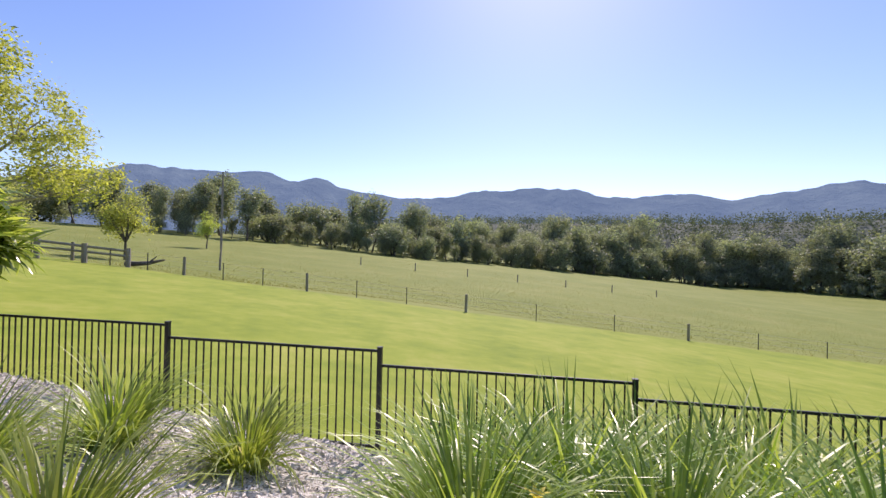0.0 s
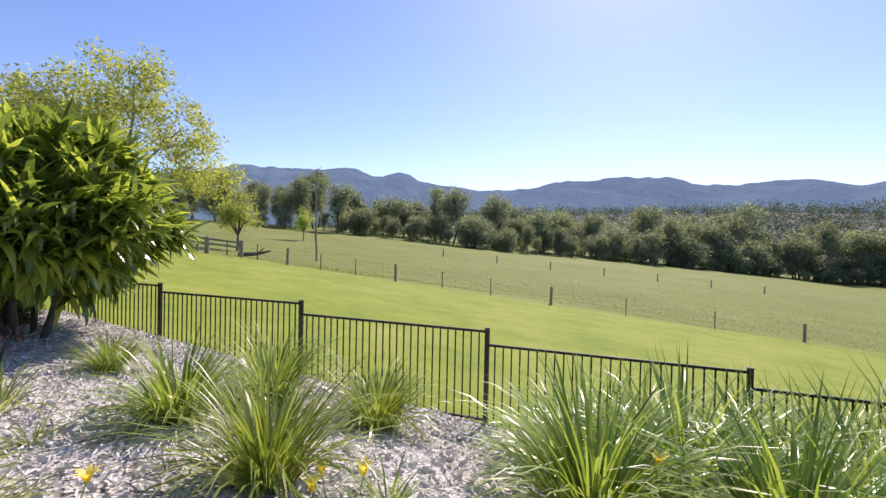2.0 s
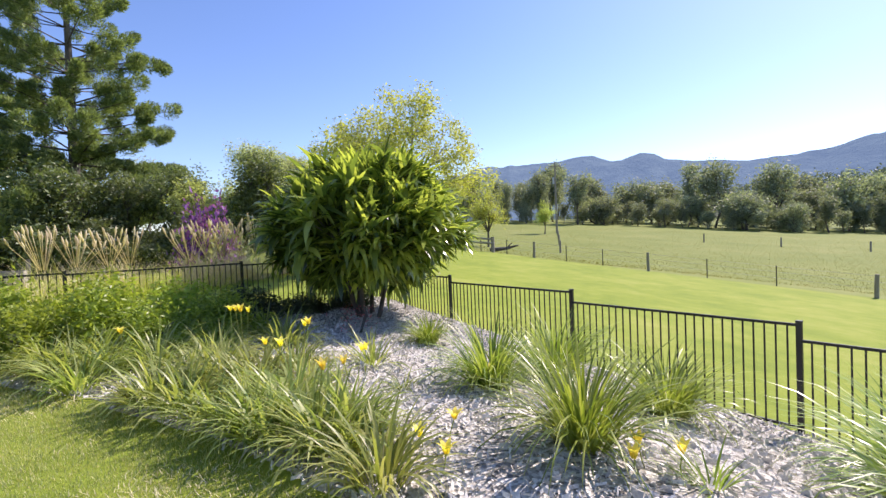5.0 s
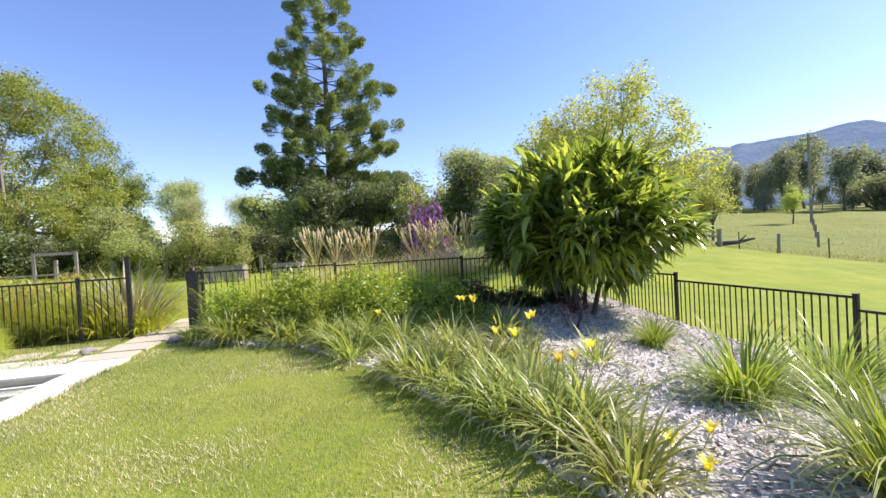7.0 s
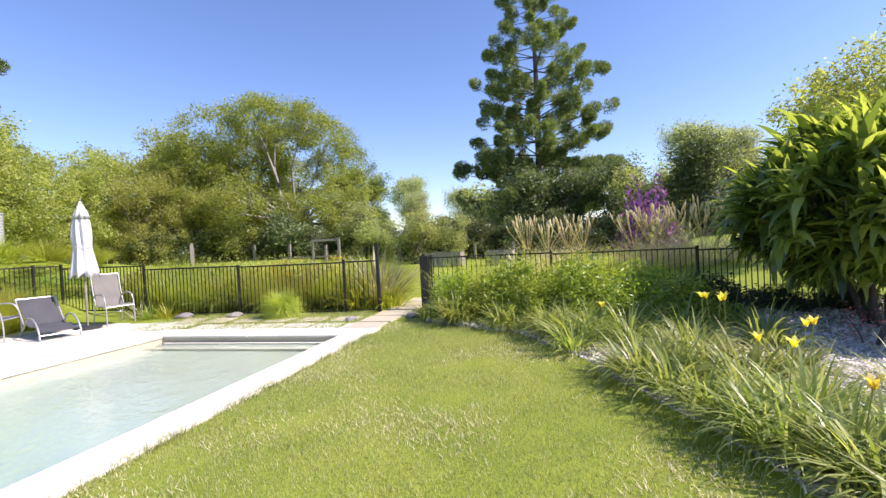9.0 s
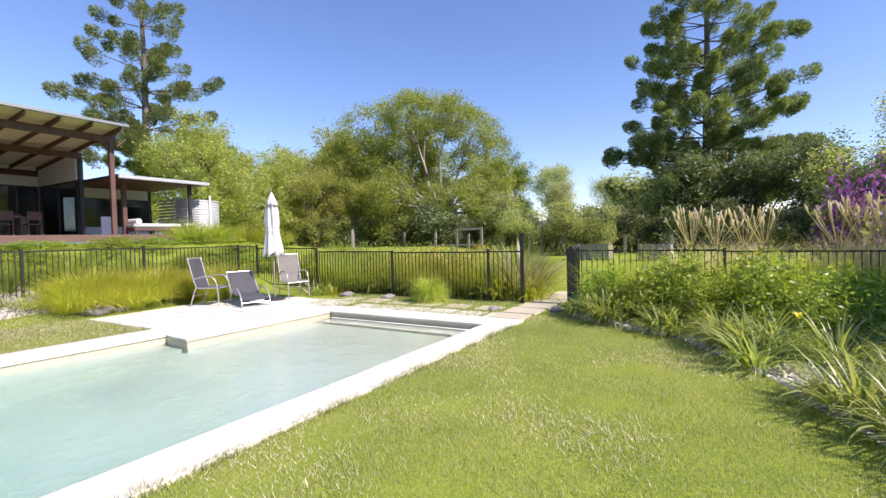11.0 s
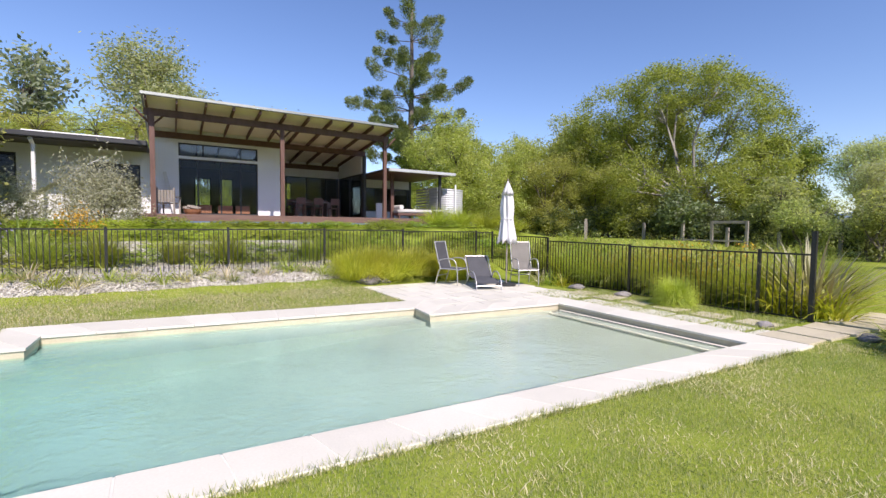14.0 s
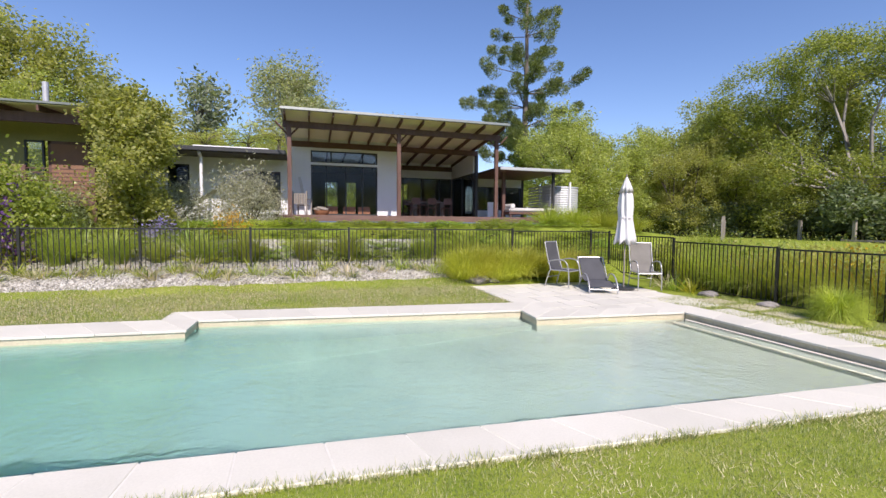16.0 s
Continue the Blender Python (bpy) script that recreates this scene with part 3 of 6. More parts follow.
def build_house():
    h = thing("house", "single-storey timber house with white sheet walls and raised skillion roof", "house")
    W, T = M["white_paint"], M["timber_red"]
    zt = 5.25
    # main room: front wall round its openings
    part("wall", Shape().box((-1.08, -22.65, FLOOR), (-0.30, -22.5, zt)), W, h)
    part("wall", Shape().box((-4.80, -22.65, FLOOR), (-4.03, -22.5, zt)), W, h)
    part("wall", Shape().box((-4.03, -22.65, 4.68), (-1.08, -22.5, zt)), W, h)
    part("wall", Shape().box((-4.03, -22.65, 4.05), (-1.08, -22.5, 4.16)), W, h)
    part("wall", Shape().box((-0.30, -29.5, FLOOR), (-0.15, -22.5, zt - 0.1)), W, h)
    part("wall", Shape().box((-4.95, -26.2, FLOOR), (-4.80, -22.5, zt - 0.1)), W, h)
    window_unit("highlight_window", h, -4.03, -1.08, 4.16, 4.68, -22.52, (-1.95, -3.35))
    doors = window_unit("sliding_door", h, -4.03, -1.08, FLOOR + 0.02, 4.05, -22.52, (-1.75, -2.6, -3.35))
    for a in (-1.95, -2.75, -3.42):
        part("door_rail", Shape().box((a - 0.28, -22.60, FLOOR + 0.08), (a + 0.28, -22.54, FLOOR + 0.42), 0.01), M["timber_orange"], doors, "orange-brown timber lower rail")
    # back walls with openings that show the green behind
    for x0, x1 in ((-0.3, -1.9), (-2.7, -3.1), (-3.8, -5.2), (-5.9, -6.3), (-7.0, -8.78)):
        part("wall", Shape().box((x1, -29.6, FLOOR), (x0, -29.45, zt - 0.4)), M["interior"], h)
    for x0, x1 in ((-1.9, -2.7), (-3.1, -3.8), (-5.2, -5.9), (-6.3, -7.0)):
        part("wall", Shape().box((x1, -29.6, 3.95), (x0, -29.45, zt - 0.4)), M["interior"], h)
        part("wall", Shape().box((x1, -29.6, FLOOR), (x0, -29.45, 2.1)), M["interior"], h)
        window_unit("back_window", h, x1, x0, 2.1, 3.95, -29.48)
    part("floor", Shape().box((-12.0, -29.6, FLOOR - 0.2), (5.0, -22.5, FLOOR)), M["timber_orange"], h)
    # dining recess
    part("wall", Shape().box((-8.8, -26.3, 4.0), (-4.95, -26.15, zt)), W, h)
    window_unit("recess_glazing", h, -8.79, -4.95, FLOOR, 4.0, -26.16, (-6.0, -7.05, -8.1))
    part("wall", Shape().box((-8.95, -26.2, 4.0), (-8.80, -22.6, zt - 0.3)), W, h)
    side = part("side_glazing", Shape().box((-8.92, -22.75, FLOOR), (-8.83, -22.66, 4.0), 0.004).box((-8.92, -26.1, FLOOR), (-8.83, -26.02, 4.0), 0.004)
                .box((-8.92, -24.45, FLOOR), (-8.83, -24.37, 4.0), 0.004).box((-8.92, -26.02, FLOOR), (-8.83, -22.75, FLOOR + 0.08), 0.004).box((-8.92, -26.02, 3.92), (-8.83, -22.75, 4.0), 0.004), M["dark_metal"], h)
    for y0, y1 in ((-26.0, -24.46), (-24.36, -22.77)):
        part("pane", Shape().box((-8.88, y0, FLOOR + 0.06), (-8.87, y1, 3.94)), M["glass"], side).visible_shadow = False
    part("corner_post", Shape().box((-9.0, -22.62, FLOOR), (-8.86, -22.46, 4.85), 0.01), M["dark_metal"], h)
    part("wall_panel", Shape().box((-9.95, -22.2, FLOOR), (-9.40, -22.12, 2.55), 0.01), M["white_paint"], h)
    part("wall", Shape().box((-8.95, -29.5, FLOOR), (-8.80, -26.35, zt - 0.4)), M["interior"], h)
    # deck
    deck = part("deck", Shape().box((-12.0, -22.5, FLOOR - 0.2), (0.25, -19.45, FLOOR - 0.05)), M["deck"], h)
    part("fascia", Shape().box((-12.02, -19.45, FLOOR - 0.26), (0.27, -19.40, FLOOR - 0.02), 0.005), M["deck"], deck)
    for k in range(21):
        y = -19.42 - k * 0.145
        part("deck_board", Shape().box((-12.0, y - 0.138, FLOOR - 0.05), (0.25, y, FLOOR - 0.022), 0.004), M["deck"], deck)
    for x in (-0.2, -2.4, -4.6, -6.8, -9.0, -11.6):
        part("stump", Shape().box((x - 0.06, -19.62, 1.0), (x + 0.06, -19.5, FLOOR - 0.2), 0.005), M["timber_red"], deck)
    # posts, beams, rafters
    for x in (-0.28, -4.5, -8.80):
        p = part("veranda_post", Shape().box((x - 0.075, -19.87, FLOOR - 0.02), (x + 0.075, -19.73, 5.2), 0.008), T, h)
        for sgn in (-1, 1):
            part("brace", Shape().tube([(x, -19.8, 4.75), (x + sgn * 0.5, -19.8, 5.28)], 0.035, 4), T, p)
    part("veranda_post", Shape().box((-9.75, -21.0, FLOOR), (-9.6, -20.85, 3.9), 0.008), T, h)

    def roof_z(y):
        return 5.58 + (y + 18.95) * 0.105
    for y, x0, x1 in ((-19.8, -8.95, -0.05), (-22.45, -8.95, -0.1), (-26.1, -8.95, -4.8)):
        z = roof_z(y) - 0.17
        part("beam", Shape().box((x0, y - 0.05, z - 0.24), (x1, y + 0.05, z), 0.006), T, h)
    slope = math.degrees(math.atan(0.105))
    for k in range(11):
        x = -0.14 - k * 0.865
        part("rafter", Shape().box((x - 0.03, -8.5, -0.17), (x + 0.03, 0.0, -0.02), 0.004, pose(0, -19.0, roof_z(-19.0), slope)), T, h)
    part("ceiling_lining", Shape().box((-8.90, -11.0, -0.02), (-0.08, 0.0, 0.0), 0, pose(0, -18.98, roof_z(-18.98), slope)), M["lining"], h)
    r = part("roof", Shape().box((-8.98, -11.1, 0.0), (-0.02, 0.08, 0.045), 0.01, pose(0, -18.95, roof_z(-18.95), slope)), M["roof"], h)
    part("gutter", Shape().box((-9.0, 0.0, -0.05), (0.0, 0.09, 0.055), 0.012, pose(0, -18.95, roof_z(-18.95), slope)), M["roof"], r)
    # low west wing
    part("wall", Shape().box((-12.15, -24.2, FLOOR), (-8.96, -24.05, 2.2)), W, h)
    part("wall", Shape().box((-12.15, -24.2, 3.45), (-8.96, -24.05, 3.88)), W, h)
    window_unit("wing_window", h, -12.1, -9.4, 2.2, 3.45, -24.06, (-10.8,))
    part("wall", Shape().box((-12.3, -29.0, FLOOR), (-12.15, -24.05, 3.88)), M["dark_wall"], h)
    part("wall", Shape().box((-12.15, -29.15, FLOOR), (-8.96, -29.0, 3.88)), M["dark_wall"], h)
    lw = part("roof", Shape().box((-12.5, -29.5, 3.93), (-9.02, -19.9, 4.01), 0.01), M["dark_metal"], h, "dark low skillion roof")
    part("gutter", Shape().box((-12.52, -19.92, 3.86), (-9.02, -19.8, 3.99), 0.012), M["galv"], lw)
    part("soffit", Shape().box((-12.45, -29.4, 3.88), (-9.04, -20.0, 3.925)), M["timber_red"], lw)
    part("wing_post", Shape().box((-12.0, -20.4, 1.4), (-11.88, -20.28, 3.9), 0.006), M["dark_metal"], h)
    sc = part("slat_screen", Shape().box((-11.9, -21.5, FLOOR), (-11.84, -21.44, 3.3), 0.004), M["galv"], h)
    for k in range(10):
        part("slat", Shape().box((-11.87, -22.6, 2.0 + k * 0.14), (-11.85, -20.4, 2.08 + k * 0.14), 0.004), M["galv"], sc)
    # low east wing
    for x0, x1, z0, z1 in ((-0.15, 0.2, 1.5, 4.18), (0.2, 1.75, 1.5, 2.0), (0.2, 1.75, 3.68, 4.18), (1.75, 3.75, 1.5, 4.18), (3.75, 4.55, 1.5, 2.2), (3.75, 4.55, 3.85, 4.18), (4.55, 6.0, 1.5, 4.18)):
        part("wall", Shape().box((x0, -22.75, z0), (x1, -22.6, z1)), W, h)
    window_unit("wing_window", h, 0.2, 1.75, 2.0, 3.68, -22.6, (0.95,))
    window_unit("wing_window", h, 3.75, 4.55, 2.2, 3.85, -22.6)
    part("wall", Shape().box((-0.15, -29.5, 1.5), (6.0, -29.35, 4.18)), M["interior"], h)
    part("wall", Shape().box((6.0, -29.5, 1.5), (6.15, -22.6, 4.18)), M["interior"], h)
    part("wall", Shape().box((2.6, -29.35, 1.8), (2.7, -22.75, 4.18)), M["interior"], h)
    ew = part("roof", Shape().box((-0.1, -29.5, 4.30), (6.5, -20.9, 4.38), 0.01), M["roof"], h, "low grey metal roof")
    part("soffit", Shape().box((-0.1, -29.4, 4.18), (6.4, -21.0, 4.27)), M["dark_wall"], ew)
    part("gutter", Shape().box((-0.1, -20.92, 4.2), (6.5, -20.78, 4.36), 0.012), M["dark_metal"], ew)
    part("skylight", Shape().box((0.6, -24.0, 4.42), (3.4, -21.6, 4.52), 0.01), M["white_paint"], ew)
    part("downpipe", Shape().tube([(3.05, -20.95, 4.15), (3.05, -21.3, 4.0), (3.05, -21.3, 1.3)], 0.06, 8), M["white_paint"], h, "pale blue-grey round pipe post")
    part("footing", Shape().box((-0.2, -22.55, 1.3), (6.0, -22.45, 1.95), 0.01), W, h)
    return h


build_house()


def build_studio():
    h = thing("studio_wing", "olive-painted house wing with balcony and skillion roof", "house wing")
    O, T = M["olive_wall"], M["timber_red"]
    y = -18.6
    part("wall", Shape().box((5.2, y - 0.15, 1.4), (5.6, y, 4.62)), O, h)
    part("wall", Shape().box((7.35, y - 0.15, 1.4), (12.0, y, 4.62)), O, h)
    part("wall", Shape().box((5.6, y - 0.15, 3.95), (7.35, y, 4.62)), O, h)
    part("wall", Shape().box((5.6, y - 0.15, 1.4), (7.35, y, 2.1)), O, h)
    part("wall", Shape().box((5.2, -22.5, 1.4), (5.35, y - 0.15, 4.6)), O, h)
    d = window_unit("timber_door", h, 5.6, 6.75, 2.1, 3.95, y - 0.01, frame_mat=T, bar=0.09)
    part("blind", Shape().box((5.69, y + 0.005, 2.19), (6.66, y + 0.02, 3.86), 0.004), M["blind"], d, "drawn brown roller blind")
    window_unit("louvre_window", h, 6.85, 7.35, 2.9, 3.95, y - 0.01)
    r = part("roof", Shape().box((5.0, -6.0, 0.0), (12.5, 0.0, 0.07), 0.01, pose(0, -17.0, 4.74, -3)), M["roof"], h)
    part("soffit", Shape().box((5.05, -6.0, -0.03), (12.4, -0.1, -0.005), 0, pose(0, -17.0, 4.74, -3)), M["lining"], r)
    part("fascia_beam", Shape().box((5.0, -17.6, 4.3), (12.4, -17.48, 4.58), 0.006), T, r)
    for k in range(8):
        x = 5.3 + k * 0.95
        part("rafter", Shape().box((x - 0.03, -6.0, -0.2), (x + 0.03, -0.05, -0.035), 0.004, pose(0, -17.0, 4.74, -3)), T, r)
    part("flue", Shape().tube([(7.6, -20.5, 4.6), (7.6, -20.5, 6.2)], 0.09, 10), M["galv"], r)
    b = part("balcony", Shape().box((5.0, y, 1.9), (9.5, y + 1.4, 2.08), 0.01), T, h)
    for x in (5.05, 6.7, 8.3):
        part("post", Shape().box((x - 0.05, y + 1.3, 0.9), (x + 0.05, y + 1.4, 3.05), 0.006), T, b)
    for k in range(8):
        part("rail", Shape().box((5.0, y + 1.33, 2.15 + k * 0.115), (9.5, y + 1.37, 2.18 + k * 0.115), 0.004), T, b)
    part("wall", Shape().box((5.2, y - 0.1, 0.6), (12.0, y, 1.4)), M["dark_wall"], h)


build_studio()


def build_tank():
    t = thing("water_tank", "pale corrugated steel rainwater tank beside the house", "water tank")
    prof = [(0.86 + 0.013 * (k % 2), 1.2 + k * 0.055) for k in range(38)]
    s = Shape()
    n = 36
    for r, z in prof:
        for k in range(n):
            a = 2 * math.pi * k / n
            s.v.append((-12.95 + r * math.cos(a), -21.4 + r * math.sin(a), z))
    for i in range(len(prof) - 1):
        for k in range(n):
            s.f.append((i * n + k, i * n + (k + 1) % n, (i + 1) * n + (k + 1) % n, (i + 1) * n + k))
    part("tank_wall", s, M["galv"], t)
    part("lid", Shape().tube([(-12.95, -21.4, 3.24), (-12.95, -21.4, 3.29), (-12.95, -21.4, 3.37)], [0.89, 0.88, 0.2], 36), M["galv"], t)
    part("pipe", Shape().tube([(-12.95, -20.5, 3.5), (-12.95, -20.5, 1.2)], 0.045, 8), M["white_paint"], t)


build_tank()


# ---- plants ----
rng = np.random.default_rng(7)


def fast_mesh(name, verts, faces):
    """A mesh from arrays: verts (n, 3), faces (m, 3 or 4)."""
    me = bpy.data.meshes.new(name)
    k = faces.shape[1]
    me.vertices.add(len(verts))
    me.vertices.foreach_set("co", verts.astype(np.float32).ravel())
    me.loops.add(faces.size)
    me.loops.foreach_set("vertex_index", faces.astype(np.int32).ravel())
    me.polygons.add(len(faces))
    me.polygons.foreach_set("loop_start", np.arange(0, faces.size, k, dtype=np.int32))
    me.polygons.foreach_set("loop_total", np.full(len(faces), k, dtype=np.int32))
    me.update(calc_edges=True)
    return me


def unit(v):
    return v / np.maximum(np.linalg.norm(v, axis=-1, keepdims=True), 1e-9)


def ribbons(name, base, heading, rise, length, width, droop, rows=6, twist=0.35, fold=0.0):
    """Arching strap leaves: one ribbon for each base point. heading, rise in radians; droop: how far it bends over."""
    n = len(base)
    u = np.linspace(0, 1, rows)
    ang = rise[:, None] - droop[:, None] * u[None, :] ** 1.5
    step = length[:, None] / (rows - 1)
    hz, vz = np.cumsum(np.cos(ang) * step, 1) - np.cos(ang[:, :1]) * step, np.cumsum(np.sin(ang) * step, 1) - np.sin(ang[:, :1]) * step
    d = np.stack([np.cos(heading), np.sin(heading)], 1)
    p = np.zeros((n, rows, 3))
    p[..., 0] = base[:, None, 0] + hz * d[:, None, 0]
    p[..., 1] = base[:, None, 1] + hz * d[:, None, 1]
    p[..., 2] = base[:, None, 2] + vz
    side = np.stack([-d[:, 1], d[:, 0], np.zeros(n)], 1)
    tw = rng.uniform(-twist, twist, n)
    side = side * np.cos(tw)[:, None] + np.array([0, 0, 1.0]) * np.sin(tw)[:, None]
    w = width[:, None] * np.clip(np.minimum(0.55 + 1.6 * u, (1 - u ** 2.2)), 0.02, 1)[None, :]
    a, b = p - side[:, None] * w[..., None] / 2, p + side[:, None] * w[..., None] / 2
    verts = np.stack([a, b], 2).reshape(-1, 3)
    i = (np.arange(n) * rows * 2)[:, None] + (np.arange(rows - 1) * 2)[None, :]
    faces = np.stack([i, i + 1, i + 3, i + 2], -1).reshape(-1, 4)
    return fast_mesh(name, verts, faces)


def strap_mesh(name, count, tall, spread=0.12, width=0.014, upright=0.75, droop=1.5, vary=0.3):
    r, a = spread * np.sqrt(rng.random(count)), rng.uniform(0, 2 * np.pi, count)
    base = np.stack([r * np.cos(a), r * np.sin(a), np.full(count, -0.03)], 1)
    heading = a + rng.normal(0, 0.5, count)
    lean = np.clip(r / spread, 0, 1)
    rise = np.pi / 2 - lean * (1 - upright) * 2.0 - np.abs(rng.normal(0, 0.15, count))
    length = tall * rng.uniform(1 - vary, 1 + vary * 0.6, count)
    return ribbons(name, base, heading, rise, length, width * rng.uniform(0.7, 1.3, count), droop * rng.uniform(0.35, 1.25, count) * (0.35 + lean), 6)


def leaf_cloud(name, centres, size, aspect=0.4, along=None, flat=0.5):
    """Pointed leaves, each a bent diamond, at the given places."""
    n = len(centres)
    d = unit(rng.normal(0, 1, (n, 3)) * np.array([1, 1, flat])) if along is None else unit(along + rng.normal(0, 0.45, (n, 3)))
    side = unit(np.cross(d, unit(rng.normal(0, 1, (n, 3)))))
    up = np.cross(d, side)
    s = size * rng.uniform(0.6, 1.35, n)[:, None]
    v = np.stack([centres - d * s * 0.5, centres + side * s * aspect * 0.5 + up * s * 0.06, centres + d * s * 0.5, centres - side * s * aspect * 0.5 + up * s * 0.06], 1)
    return fast_mesh(name, v.reshape(-1, 3), np.arange(4 * n).reshape(-1, 4))


def limb(s, a, b, r0, r1, bend=0.12, n=5, sides=6):
    a, b = Vector(a), Vector(b)
    off = Vector(rng.normal(0, bend * (b - a).length, 3))
    pts = [a.lerp(b, k / (n - 1)) + off * math.sin(math.pi * k / (n - 1)) * 0.5 for k in range(n)]
    s.tube(pts, [r0 + (r1 - r0) * k / (n - 1) for k in range(n)], sides)
    return pts


def tree_meshes(height, radius, blobs, clumps, leaves, leaf, clump=0.5, aspect=0.45, trunk_r=0.18, fork=0.3, stems=1, hollow=0.55, flat=0.6):
    """Trunk and crown meshes. blobs: (x, y, z, r, rz) in shares of radius and height, the masses of the crown."""
    t = Shape()
    roots = [Vector((rng.normal(0, 0.25) * (stems > 1), rng.normal(0, 0.25) * (stems > 1), -0.3)) for _ in range(stems)]
    forks = []
    for p in roots:
        top = Vector((p.x * 2 + rng.normal(0, 0.05) * height, p.y * 2 + rng.normal(0, 0.05) * height, fork * height))
        limb(t, p, top, trunk_r, trunk_r * 0.7, 0.05, 6, 8)
        forks.append(top)
    pts = []
    total = sum(b[3] ** 2 for b in blobs)
    for x, y, z, r, rz in blobs:
        c = Vector((x * radius, y * radius, z * height))
        mid = limb(t, forks[int(rng.integers(len(forks)))], c, trunk_r * 0.5, trunk_r * 0.16, 0.10)
        k = max(3, int(clumps * r * r / total))
        dirs = unit(rng.normal(0, 1, (k, 3)))
        rad = (hollow + (1 - hollow) * rng.random(k) ** 0.5)[:, None] * (1 + 0.16 * rng.normal(0, 1, (k, 1)))
        cc = np.array(c) + dirs * rad * np.array([r * radius, r * radius, rz * height])
        for q in cc[:: max(1, k // 7)]:
            limb(t, mid[3], q, trunk_r * 0.14, trunk_r * 0.04, 0.08, 4, 4)
        m = max(4, leaves // clumps)
        pts.append((cc[:, None] + rng.normal(0, clump, (k, m, 3)) * np.array([1, 1, 0.85])).reshape(-1, 3))
    pts = np.concatenate(pts)
    return t.mesh("trunk", True), leaf_cloud("crown", pts, leaf, aspect, None, flat)


def crown_blobs(n, low=0.35, wide=0.6, seed=0):
    r = np.random.default_rng(seed)
    out = []
    for i in range(n):
        a, z = r.uniform(0, 2 * np.pi), r.uniform(low, 0.86)
        q = wide * math.sqrt(max(0.05, 1 - abs((z - (low + 0.95) / 2) / (0.6 * (1.0 - low))) ** 2)) * r.uniform(0.3, 1)
        s = r.uniform(0.28, 0.45)
        out.append((q * math.cos(a), q * math.sin(a), z, s, s * r.uniform(0.3, 0.5)))
    return out


def plant_tree(name, label, category, meshes, leaf_mat, bark, x, y, turn=0.0, scale=1.0, group="", z=None, tall=1.0):
    o = thing(name, label, category, group, m=pose(x, y, ground_z(x, y) - 0.05 if z is None else z, 0, 0, turn) @ Matrix.Diagonal((scale, scale, scale * tall, 1)))
    part("trunk", meshes[0], M[bark], o)
    part("crown", meshes[1], M[leaf_mat], o)
    return o


def bed_curve(points, n):
    pts = [Vector(p) for p in points]
    ln = [0.0]
    for a, b in zip(pts, pts[1:]):
        ln.append(ln[-1] + (b - a).length)
    out = []
    for k in range(n + 1):
        d = ln[-1] * k / n
        for i in range(len(pts) - 1):
            if ln[i] <= d <= ln[i + 1] + 1e-6:
                out.append(pts[i].lerp(pts[i + 1], (d - ln[i]) / (ln[i + 1] - ln[i])))
                break
    return out


LAWN_EDGE = [(-9.55, -3.55), (-8.3, -3.4), (-7.75, -2.5), (-7.2, -1.65), (-5.9, -0.95), (-4.5, -0.42), (-3.5, -0.1), (-2.7, 0.08), (-1.6, 0.75), (0.2, 1.25), (2.5, 1.5), (5.5, 1.6), (9.0, 1.6)]
FENCE_SIDE = [(-9.6, -3.5), (-9.62, -1.0), (-9.62, 1.6), (-9.65, 4.72), (-7.0, 4.72), (-4.2, 4.72), (-1.5, 4.72), (1.1, 4.72), (5.0, 4.72), (9.0, 4.72)]


def bed_z(x, y):
    return ground_z(x, y) + 0.025 + 0.02 * noise.noise((x * 2.1, y * 2.1, 3))


def build_bed(name, label, low, high, n, rows, chips, size=0.05, mat="chip"):
    a, b = bed_curve(low, n), bed_curve(high, n)
    s = Shape()
    for i in range(n + 1):
        for j in range(rows + 1):
            p = a[i].lerp(b[i], j / rows)
            edge = min(1.0, j * 0.6)
            s.v.append((p.x, p.y, bed_z(p.x, p.y) + 0.03 * edge - (0.02 if j else 0.07)))
    for i in range(n):
        for j in range(rows):
            q = i * (rows + 1) + j
            s.f.append((q, q + 1, q + rows + 2, q + rows + 1))
    bed = tagged(part(name, s, M["mulch"], smooth=True), label, "garden bed", kind="structure")
    v, f = [], []
    k = rng.random((chips, 2))
    for u, w in k:
        i = min(n - 1, int(u * n))
        p = a[i].lerp(a[i + 1], u * n - i).lerp(b[i].lerp(b[i + 1], u * n - i), w)
        z = bed_z(p.x, p.y) + 0.03 * min(1.0, w * rows * 0.6) - 0.012 + rng.uniform(0, 0.016)
        h, l, t = rng.uniform(0, np.pi), size * rng.uniform(0.5, 1.6), size * rng.uniform(0.14, 0.4)
        dx, dy, e = math.cos(h) * l / 2, math.sin(h) * l / 2, rng.normal(0, 0.012)
        sx, sy, g = -math.sin(h) * t / 2, math.cos(h) * t / 2, rng.normal(0, 0.008)
        v += [(p.x - dx - sx, p.y - dy - sy, z - e - g), (p.x + dx - sx * 0.6, p.y + dy - sy * 0.6, z + e - g), (p.x + dx + sx, p.y + dy + sy, z + e + g), (p.x - dx + sx * 0.7, p.y - dy + sy * 0.7, z - e + g)]
    ch = part("mulch_chips", fast_mesh("mulch_chips", np.array(v), np.arange(len(v)).reshape(-1, 4)), M[mat])
    tagged(ch, "loose silvery bark chips strewn over the bed", "mulch", kind="stuff")
    return bed


